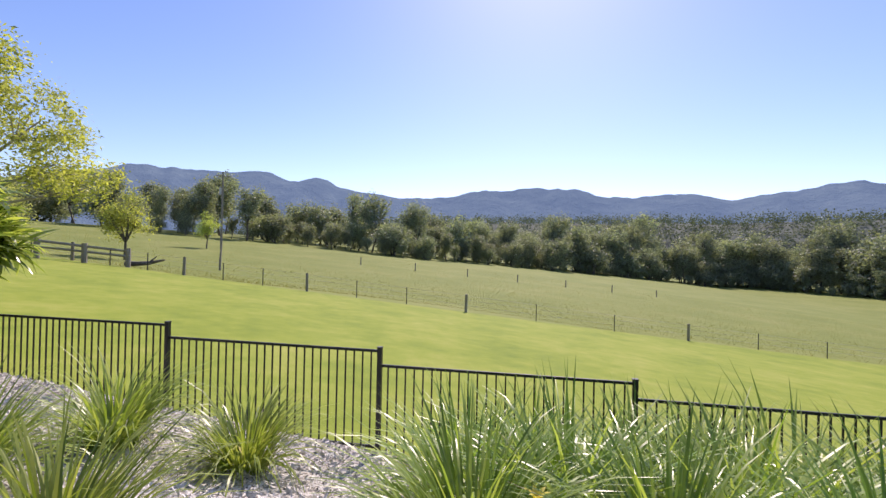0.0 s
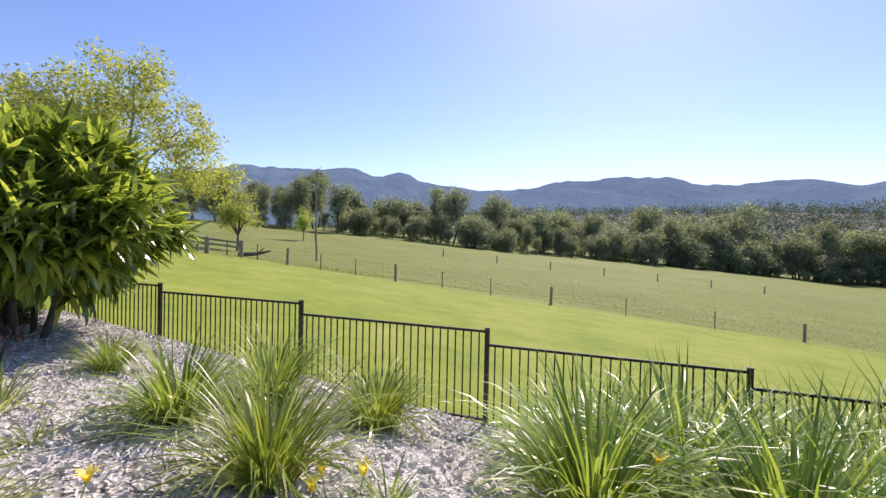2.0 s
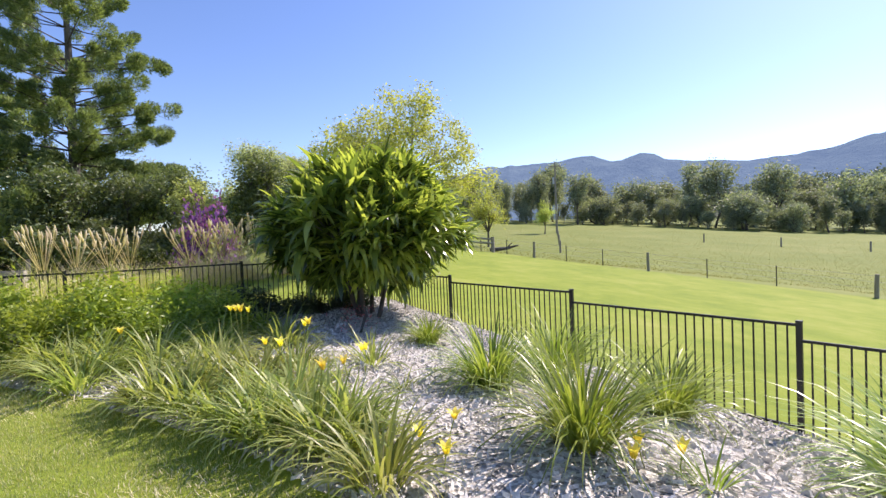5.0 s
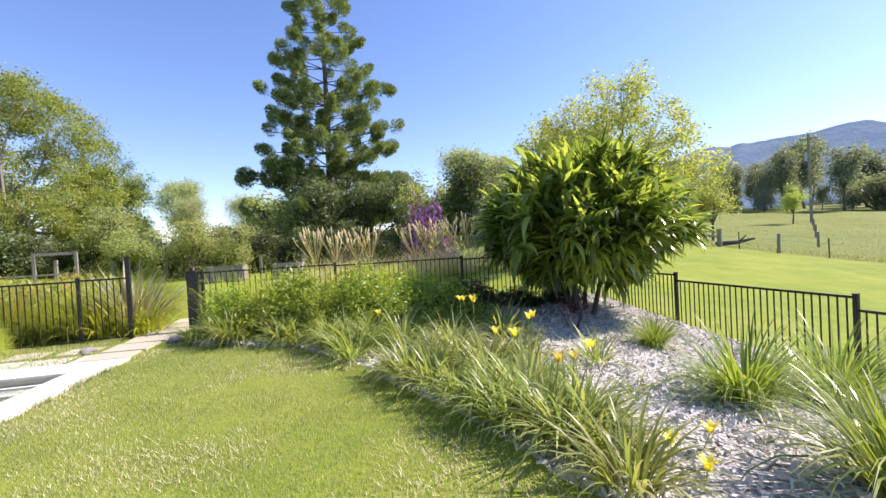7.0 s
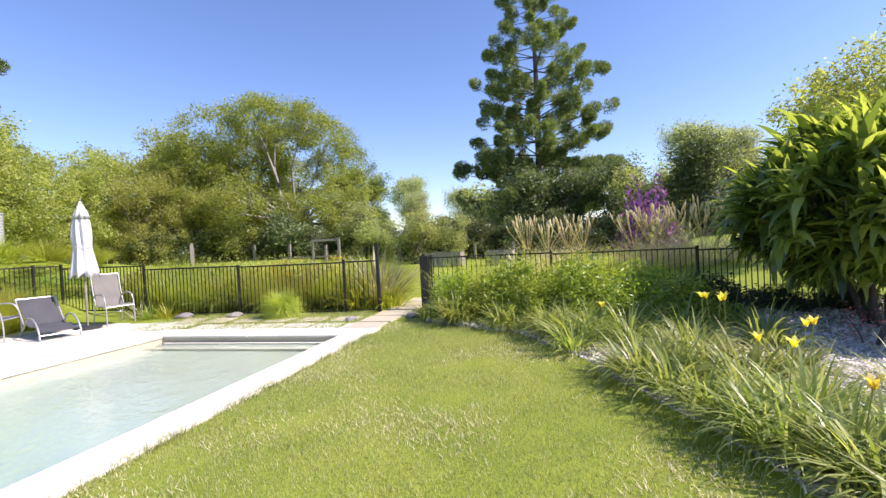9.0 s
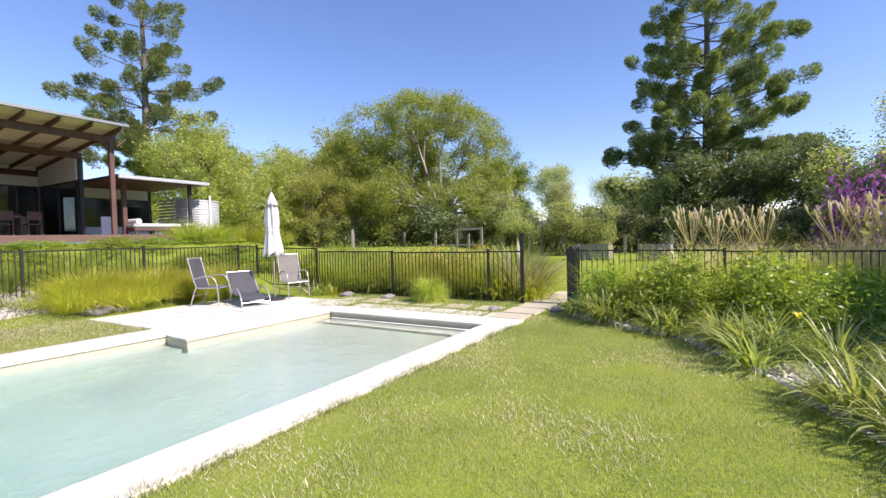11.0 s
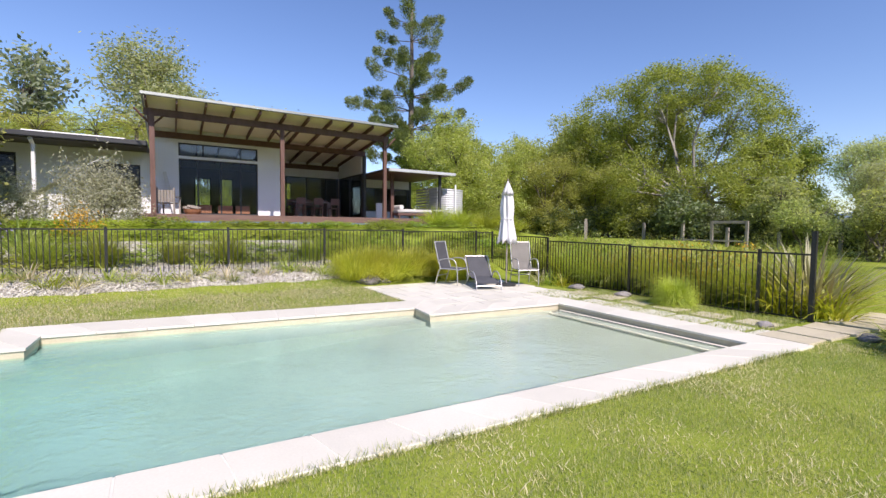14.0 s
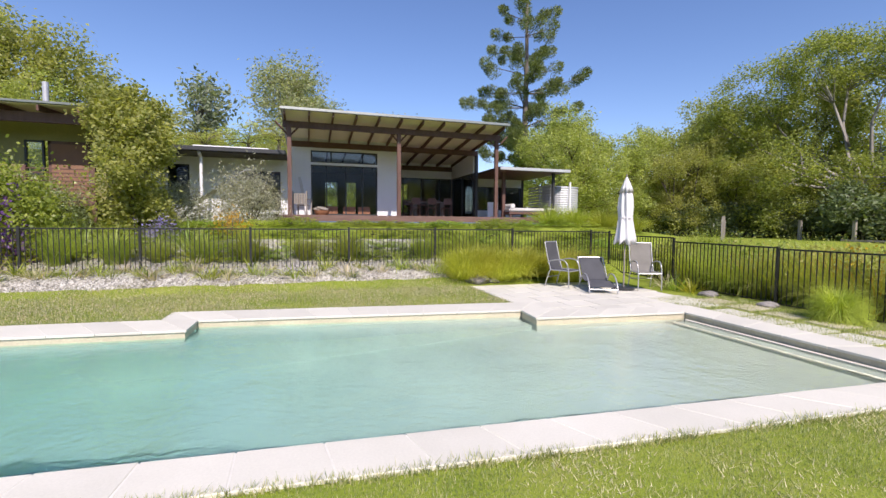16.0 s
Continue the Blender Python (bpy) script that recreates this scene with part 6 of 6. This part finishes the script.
def build_chair(x, y, facing, mat, label):
    """A high-backed sling chair; its front looks along facing (degrees from +x)."""
    o = thing("sling_chair", label, "chair", "chairs by the pool", m=pose(x, y, 0.0, 0, 0, facing - 90))
    part("seat", sling([(0.27, 0.40), (0.25, 0.425), (0.1, 0.40), (-0.1, 0.385), (-0.2, 0.40)], 0.235), M[mat], o)
    part("backrest", sling([(-0.2, 0.405), (-0.26, 0.55), (-0.31, 0.75), (-0.36, 0.95), (-0.385, 1.06)], 0.235), M[mat], o)
    for sx in (-1, 1):
        w = 0.26 * sx
        part("side_frame", Shape().tube(arc([(w, 0.28, 0.0), (w, 0.27, 0.35), (w, 0.2, 0.60), (w, 0.02, 0.655), (w, -0.2, 0.62), (w, -0.29, 0.58)]), 0.014, 8), M["alu"], o, smooth=True)
        part("back_leg", Shape().tube(arc([(w, -0.36, 0.0), (w, -0.27, 0.3), (w, -0.22, 0.42), (w, -0.29, 0.65), (w, -0.39, 1.07)]), 0.014, 8), M["alu"], o, smooth=True)
        part("seat_rail", Shape().tube([(w, 0.27, 0.40), (w, -0.22, 0.40)], 0.012, 8), M["alu"], o)
    part("top_bar", Shape().tube([(-0.26, -0.388, 1.065), (0.26, -0.388, 1.065)], 0.013, 8), M["alu"], o)
    part("crossbar", Shape().tube([(-0.26, 0.27, 0.385), (0.26, 0.27, 0.385)], 0.012, 8), M["alu"], o)
    part("crossbar", Shape().tube([(-0.26, -0.3, 0.22), (0.26, -0.3, 0.22)], 0.012, 8), M["alu"], o)
    return o


build_chair(-6.85, -11.15, 118, "sling", "grey sling garden chair with curved aluminium arms on the patio")
build_chair(-8.45, -10.25, 70, "sling_pale", "pale taupe sling chair with aluminium arms beside the umbrella")


def build_lounger():
    o = thing("lounge_chair", "low reclining dark grey sling lounger with aluminium frame", "lounger", m=pose(-7.3, -10.5, 0, 0, 0, -22) @ Matrix.Diagonal((1, 1, 0.86, 1)))
    part("sling", sling([(0.62, 0.16), (0.5, 0.20), (0.25, 0.255), (0.02, 0.235), (-0.15, 0.26), (-0.35, 0.45), (-0.55, 0.68), (-0.66, 0.80)], 0.27), M["sling"], o)
    for sx in (-1, 1):
        w = 0.30 * sx
        part("side_frame", Shape().tube(arc([(w, 0.66, 0.0), (w, 0.60, 0.2), (w, 0.42, 0.38), (w, 0.18, 0.44), (w, -0.05, 0.40), (w, -0.2, 0.27), (w, -0.42, 0.5), (w, -0.67, 0.81)]), 0.016, 8), M["alu"], o, smooth=True)
        part("back_leg", Shape().tube(arc([(w, -0.15, 0.28), (w, -0.35, 0.12), (w, -0.5, 0.0)]), 0.014, 8), M["alu"], o, smooth=True)
    for d, z in ((0.64, 0.1), (-0.66, 0.81), (-0.45, 0.04)):
        part("crossbar", Shape().tube([(-0.30, d, z), (0.30, d, z)], 0.014, 8), M["alu"], o)


build_lounger()


def build_umbrella():
    o = thing("patio_umbrella", "closed white canvas umbrella on a slim pole", "umbrella", m=pose(-7.94, -10.36, 0))
    part("pole", Shape().tube([(0, 0, 0.0), (0, 0, 2.58)], 0.019, 10), M["timber_grey"], o)
    part("base", Shape().tube([(0, 0, 0), (0, 0, 0.05), (0, 0, 0.06)], [0.24, 0.24, 0.2], 20), M["dark_metal"], o)

    def folded(profile, folds, depth):
        s = Shape()
        n = 48
        for r, z in profile:
            for q in range(n):
                a = 2 * math.pi * q / n
                w = r * (1 + depth * math.cos(folds * a + 2.2 * z) + 0.06 * math.sin(3 * a + 5 * z))
                s.v.append((w * math.cos(a), w * math.sin(a), z + (0.05 * math.cos(folds * a) if z < 1.2 and folds == 8 else 0)))
        for i in range(len(profile) - 1):
            for q in range(n):
                s.f.append((i * n + q, i * n + (q + 1) % n, (i + 1) * n + (q + 1) % n, (i + 1) * n + q))
        return s
    part("canopy", folded([(0.045, 2.42), (0.10, 2.3), (0.135, 2.12), (0.15, 1.9), (0.135, 1.66), (0.17, 1.4), (0.205, 1.2), (0.225, 1.08), (0.20, 1.09)], 8, 0.20), M["canvas"], o, smooth=True)
    part("vent_cap", folded([(0.012, 2.60), (0.05, 2.5), (0.105, 2.36), (0.145, 2.24), (0.13, 2.25)], 8, 0.12), M["canvas"], o, smooth=True)
    part("tie_strap", Shape().tube([(0.155 * math.cos(a), 0.155 * math.sin(a), 1.66) for a in [2 * math.pi * q / 24 for q in range(25)]], 0.012, 6, False), M["canvas"], o)
    part("finial", Shape().tube([(0, 0, 2.58), (0, 0, 2.62), (0, 0, 2.66)], [0.012, 0.02, 0.006], 8), M["timber_grey"], o)


build_umbrella()


# ---- veranda furniture ----
def build_dining():
    o = thing("dining_table", "long grey outdoor dining table on the veranda", "table", m=pose(-6.7, -23.6, FLOOR))
    for q in range(6):
        part("board", Shape().box((-1.05, -0.42 + q * 0.142, 0.70), (1.05, -0.285 + q * 0.142, 0.745), 0.006), M["timber_grey"], o)
    for x in (-0.7, 0.7):
        part("trestle", Shape().box((x - 0.09, -0.32, 0.0), (x + 0.09, 0.32, 0.70), 0.03), M["timber_grey"], o)
    for x in (-0.8, 0.0, 0.8):
        for y, turn in ((-0.75, 0), (0.75, 180)):
            c = thing("dining_chair", "dark timber dining chair at the veranda table", "chair", "chairs round the veranda table", m=pose(-6.7 + x, -23.6 + y, FLOOR, 0, 0, turn))
            part("seat", Shape().box((-0.21, -0.2, 0.42), (0.21, 0.22, 0.46), 0.01), M["timber_red"], c)
            part("backrest", Shape().box((-0.21, -0.22, 0.6), (0.21, -0.19, 0.9), 0.01), M["timber_red"], c)
            for lx in (-0.19, 0.19):
                for ly, top in ((-0.2, 0.9), (0.2, 0.42)):
                    part("leg", Shape().box((lx - 0.018, ly - 0.018, 0), (lx + 0.018, ly + 0.018, top), 0.004), M["timber_red"], c)


def build_daybed():
    o = thing("daybed", "white cushioned daybed on the veranda", "daybed", m=pose(-10.6, -20.6, FLOOR))
    part("frame", Shape().box((-0.95, -0.4, 0.12), (0.95, 0.4, 0.24), 0.02), M["timber_red"], o)
    part("mattress", Shape().box((-0.93, -0.38, 0.24), (0.93, 0.38, 0.42), 0.06), M["cushion"], o)
    part("bolster", Shape().tube([(0.75, -0.36, 0.5), (0.75, 0.36, 0.5)], 0.11, 14), M["cushion"], o)
    for x in (-0.85, 0.85):
        for y in (-0.33, 0.33):
            part("leg", Shape().box((x - 0.035, y - 0.035, 0), (x + 0.035, y + 0.035, 0.12), 0.005), M["timber_red"], o)
    t = thing("stool", "small white side stool on the veranda", "stool", m=pose(-11.75, -20.3, FLOOR))
    part("top", Shape().box((-0.25, -0.2, 0.34), (0.25, 0.2, 0.42), 0.02), M["cushion"], t)
    for x in (-0.2, 0.2):
        for y in (-0.16, 0.16):
            part("leg", Shape().box((x - 0.02, y - 0.02, 0), (x + 0.02, y + 0.02, 0.34), 0.004), M["timber_red"], t)


def build_armchair():
    o = thing("veranda_chair", "weathered pale timber armchair by the glass doors", "chair", m=pose(-0.72, -21.0, FLOOR, 0, 0, 160))
    for q in range(5):
        part("seat_slat", Shape().box((-0.26, -0.22 + q * 0.1, 0.38), (0.26, -0.14 + q * 0.1, 0.405), 0.005), M["timber_grey"], o)
        part("back_slat", Shape().box((-0.24 + q * 0.1, -0.3, 0.42), (-0.16 + q * 0.1, -0.27, 0.86), 0.005), M["timber_grey"], o)
    for x in (-0.28, 0.28):
        part("arm", Shape().box((x - 0.04, -0.3, 0.6), (x + 0.04, 0.3, 0.63), 0.006), M["timber_grey"], o)
        for y, top in ((-0.28, 0.95), (0.26, 0.6)):
            part("leg", Shape().box((x - 0.025, y - 0.025, 0), (x + 0.025, y + 0.025, top), 0.005), M["timber_grey"], o)


def build_hammock():
    o = thing("hammock", "pale striped hammock slung before the house wall", "hammock", m=pose(3.4, -20.2, 0))
    s = Shape()
    n = 16
    for i in range(n + 1):
        u = i / n
        x, z = -1.5 + 3.0 * u, 2.15 + 1.3 * (2 * u - 1) ** 2 * (0.75 if u < 0.5 else 0.35)
        w = 0.06 + 0.4 * math.sin(math.pi * u)
        s.v += [(x, -w, z + 0.06), (x, 0, z - 0.06), (x, w, z + 0.06)]
    for i in range(n):
        a = 3 * i
        s.f += [(a, a + 1, a + 4, a + 3), (a + 1, a + 2, a + 5, a + 4)]
    part("bed", s, M["cushion"], o, smooth=True)
    part("rope", Shape().tube([(-1.5, 0, 3.1), (-2.3, -0.6, 3.7)], 0.012, 5), M["cushion"], o)
    part("rope", Shape().tube([(1.5, 0, 2.6), (2.0, 0.6, 2.8)], 0.012, 5), M["cushion"], o)


def build_deck_clutter():
    b = thing("timber_board", "pale timber board leaning on the house wall", "board")
    part("plank", Shape().box((-0.06, -0.012, 0.0), (0.06, 0.012, 1.72), 0.004, pose(-0.92, -22.18, FLOOR, 8, 11, 0)), M["cushion"], b)
    logs = thing("firewood_basket", "low round basket heaped with split firewood on the deck", "basket", m=pose(-1.5, -21.5, FLOOR))
    part("basket", Shape().tube([(0, 0, 0), (0, 0, 0.1), (0, 0, 0.2)], [0.24, 0.30, 0.32], 18), M["timber_orange"], logs)
    for q in range(9):
        a, r = q * 2.4, 0.06 + 0.022 * q
        part("billet", Shape().tube([(r * math.cos(a) - 0.12, r * math.sin(a), 0.21 + 0.008 * (9 - q)), (r * math.cos(a) + 0.12, r * math.sin(a) + 0.04, 0.25 + 0.01 * (9 - q))], 0.045, 7), M["timber_grey"], logs)


build_deck_clutter()
build_dining()
build_daybed()
build_armchair()
build_hammock()


# ---- paddock ----
def build_wire_fence():
    f = thing("wire_fence", "timber and steel post wire fence along the paddock", "fence", kind="structure")
    wood = Shape().tube([(0, 0, -0.3), (0, 0, 0.6), (0.01, 0, 1.2)], [0.10, 0.095, 0.09], 8).mesh("post")
    star = Shape().box((-0.025, -0.025, -0.3), (0.025, 0.025, 1.15), 0.004).mesh("picket")
    tops = []
    stands = [(-37.6, 1), (-34.9, 0), (-32.2, 0), (-29.6, 1), (-27.2, 0), (-24.8, 0), (-22.46, 1), (-19.93, 0), (-17.34, 0), (-14.45, 1), (-11.17, 0), (-7.85, 0),
              (-3.87, 1), (0.89, 0), (6.25, 0), (11.4, 1), (16.3, 0), (21.2, 0), (26.3, 1), (31.3, 0), (36.4, 0), (41.5, 1)]
    for x, thick in stands:
        y = FIELD_Y + FIELD_SLOPE * x
        z = ground_z(x, y)
        if thick:
            part("post", wood, M["timber_grey"], f, m=pose(x, y, z, rng.uniform(-2, 2), rng.uniform(-2, 2), 0))
        else:
            part("star_picket", star, M["dark_metal"], f, m=pose(x, y, z))
        tops.append((x, y, z))
    for h in (0.45, 0.8, 1.1):
        part("wire", Shape().tube([(a, b, c + h) for a, b, c in tops], 0.006, 4), M["galv"], f)
    g = thing("second_wire_fence", "far line of grey timber posts across the paddock", "fence", kind="structure")
    for i in range(5):
        x, y = -27 - 5.2 * i, 36 + 7.0 * i
        part("post", wood, M["timber_grey"], g, m=pose(x, y, ground_z(x, y)))
    for i in range(7):
        x, y = -25 + 8 * i, 66 + 3.0 * i
        part("post", wood, M["timber_grey"], g, m=pose(x, y, ground_z(x, y)))


build_wire_fence()


def build_rail():
    o = thing("yard_rail", "weathered dark timber yard rail by the paddock trees", "rail fence")
    pts = [(-29.9, 22.8), (-28.2, 24.4), (-26.5, 26.0)]
    for x, y in pts:
        part("post", Shape().tube([(x, y, ground_z(x, y) - 0.3), (x, y, ground_z(x, y) + 1.25)], 0.16, 8), M["timber_grey"], o)
    for (a, b), (c, d) in zip(pts, pts[1:]):
        for h in (0.7, 1.05):
            part("rail", Shape().tube([(a, b, ground_z(a, b) + h), (c, d, ground_z(c, d) + h)], 0.09, 6), M["timber_grey"], o)
    log = thing("fallen_log", "dead grey log lying in the grass by the fence", "log")
    z = ground_z(-27, 28)
    part("trunk", Shape().tube([(-28.0, 27.2, z + 0.2), (-26.8, 28, z + 0.3), (-25.8, 28.4, z + 0.55)], [0.2, 0.15, 0.06], 7), M["bark"], log)
    part("branch", Shape().tube([(-26.8, 28, z + 0.3), (-26.3, 28.2, z + 0.8)], [0.08, 0.03], 6), M["bark"], log)


build_rail()


def build_pole():
    x, y = -46.0, 61.5
    z = ground_z(x, y)
    o = thing("power_pole", "grey timber power pole standing in the paddock", "power pole", m=pose(x, y, z))
    part("pole", Shape().tube([(0, 0, -0.5), (0, 0, 11.8)], [0.19, 0.13], 10), M["timber_grey"], o)
    part("crossarm", Shape().box((-1.0, -0.06, 11.1), (1.0, 0.06, 11.25), 0.01, pose(0, 0, 0, 0, 0, 40)), M["timber_grey"], o)
    part("transformer", Shape().tube([(-0.45, 0.3, 8.3), (-0.45, 0.3, 9.4)], 0.28, 12), M["galv"], o)
    for q in (-0.8, 0.0, 0.8):
        part("insulator", Shape().tube([(q * 0.77, q * 0.64, 11.25), (q * 0.77, q * 0.64, 11.45)], 0.06, 8), M["canvas"], o)


build_pole()


# ---- garden structures to the west ----
def build_beds():
    for x, y, w, turn in ((-25.0, -6.2, 1.7, 88), (-24.6, -3.2, 1.4, 88)):
        o = thing("raised_bed", "weathered grey timber raised vegetable bed", "raised bed", "raised vegetable beds", m=pose(x, y, ground_z(x, y), 0, 0, turn))
        for q in range(3):
            for sy in (-0.6, 0.6):
                part("board", Shape().box((-w / 2, sy - 0.02, 0.02 + q * 0.25), (w / 2, sy + 0.02, 0.26 + q * 0.25), 0.006), M["timber_grey"], o)
            for sx in (-w / 2, w / 2):
                part("board", Shape().box((sx - 0.02, -0.6, 0.02 + q * 0.25), (sx + 0.02, 0.6, 0.26 + q * 0.25), 0.006), M["timber_grey"], o)
        part("soil", Shape().box((-w / 2 + 0.02, -0.58, 0.0), (w / 2 - 0.02, 0.58, 0.66)), M["bark"], o)
    o = thing("garden_arbour", "grey timber post and rail arbour in the garden", "arbour", m=pose(-23.4, -12.7, ground_z(-23.4, -12.7), 0, 0, 95))
    for x in (-0.75, 0.75):
        part("post", Shape().box((x - 0.06, -0.06, -0.2), (x + 0.06, 0.06, 1.75), 0.01), M["timber_grey"], o)
    part("rail", Shape().box((-0.75, -0.04, 1.62), (0.75, 0.04, 1.75), 0.01), M["timber_grey"], o)
    part("rail", Shape().box((-2.6, -0.03, 0.75), (0.75, 0.03, 0.83), 0.01), M["timber_grey"], o)
    g = thing("garden_gate", "small pale timber gate between posts in a wire fence", "gate", m=pose(-22.5, -20.5, ground_z(-22.5, -20.5), 0, 0, 40))
    for x in (-3.2, -2.2, -0.65, 0.0, 0.65, 1.1):
        part("post", Shape().box((x - 0.07, -0.07, -0.2), (x + 0.07, 0.07, 1.15 if abs(x) > 0.7 else 1.3), 0.01), M["timber_grey"], g)
    part("rail", Shape().box((-2.2, -0.04, 1.1), (0.65, 0.04, 1.2), 0.01), M["timber_grey"], g)
    part("rail", Shape().box((-0.65, -0.04, 0.2), (0.65, 0.04, 0.28), 0.01), M["timber_grey"], g)
    f = thing("paddock_rail_fence", "grey timber posts of a garden fence under the trees", "fence", kind="structure")
    for q in range(8):
        x, y = -29.0 - 0.3 * q, -21.0 + 2.6 * q
        part("post", Shape().box((x - 0.08, y - 0.08, ground_z(x, y) - 0.2), (x + 0.08, y + 0.08, ground_z(x, y) + 1.15), 0.01), M["timber_grey"], f)


build_beds()
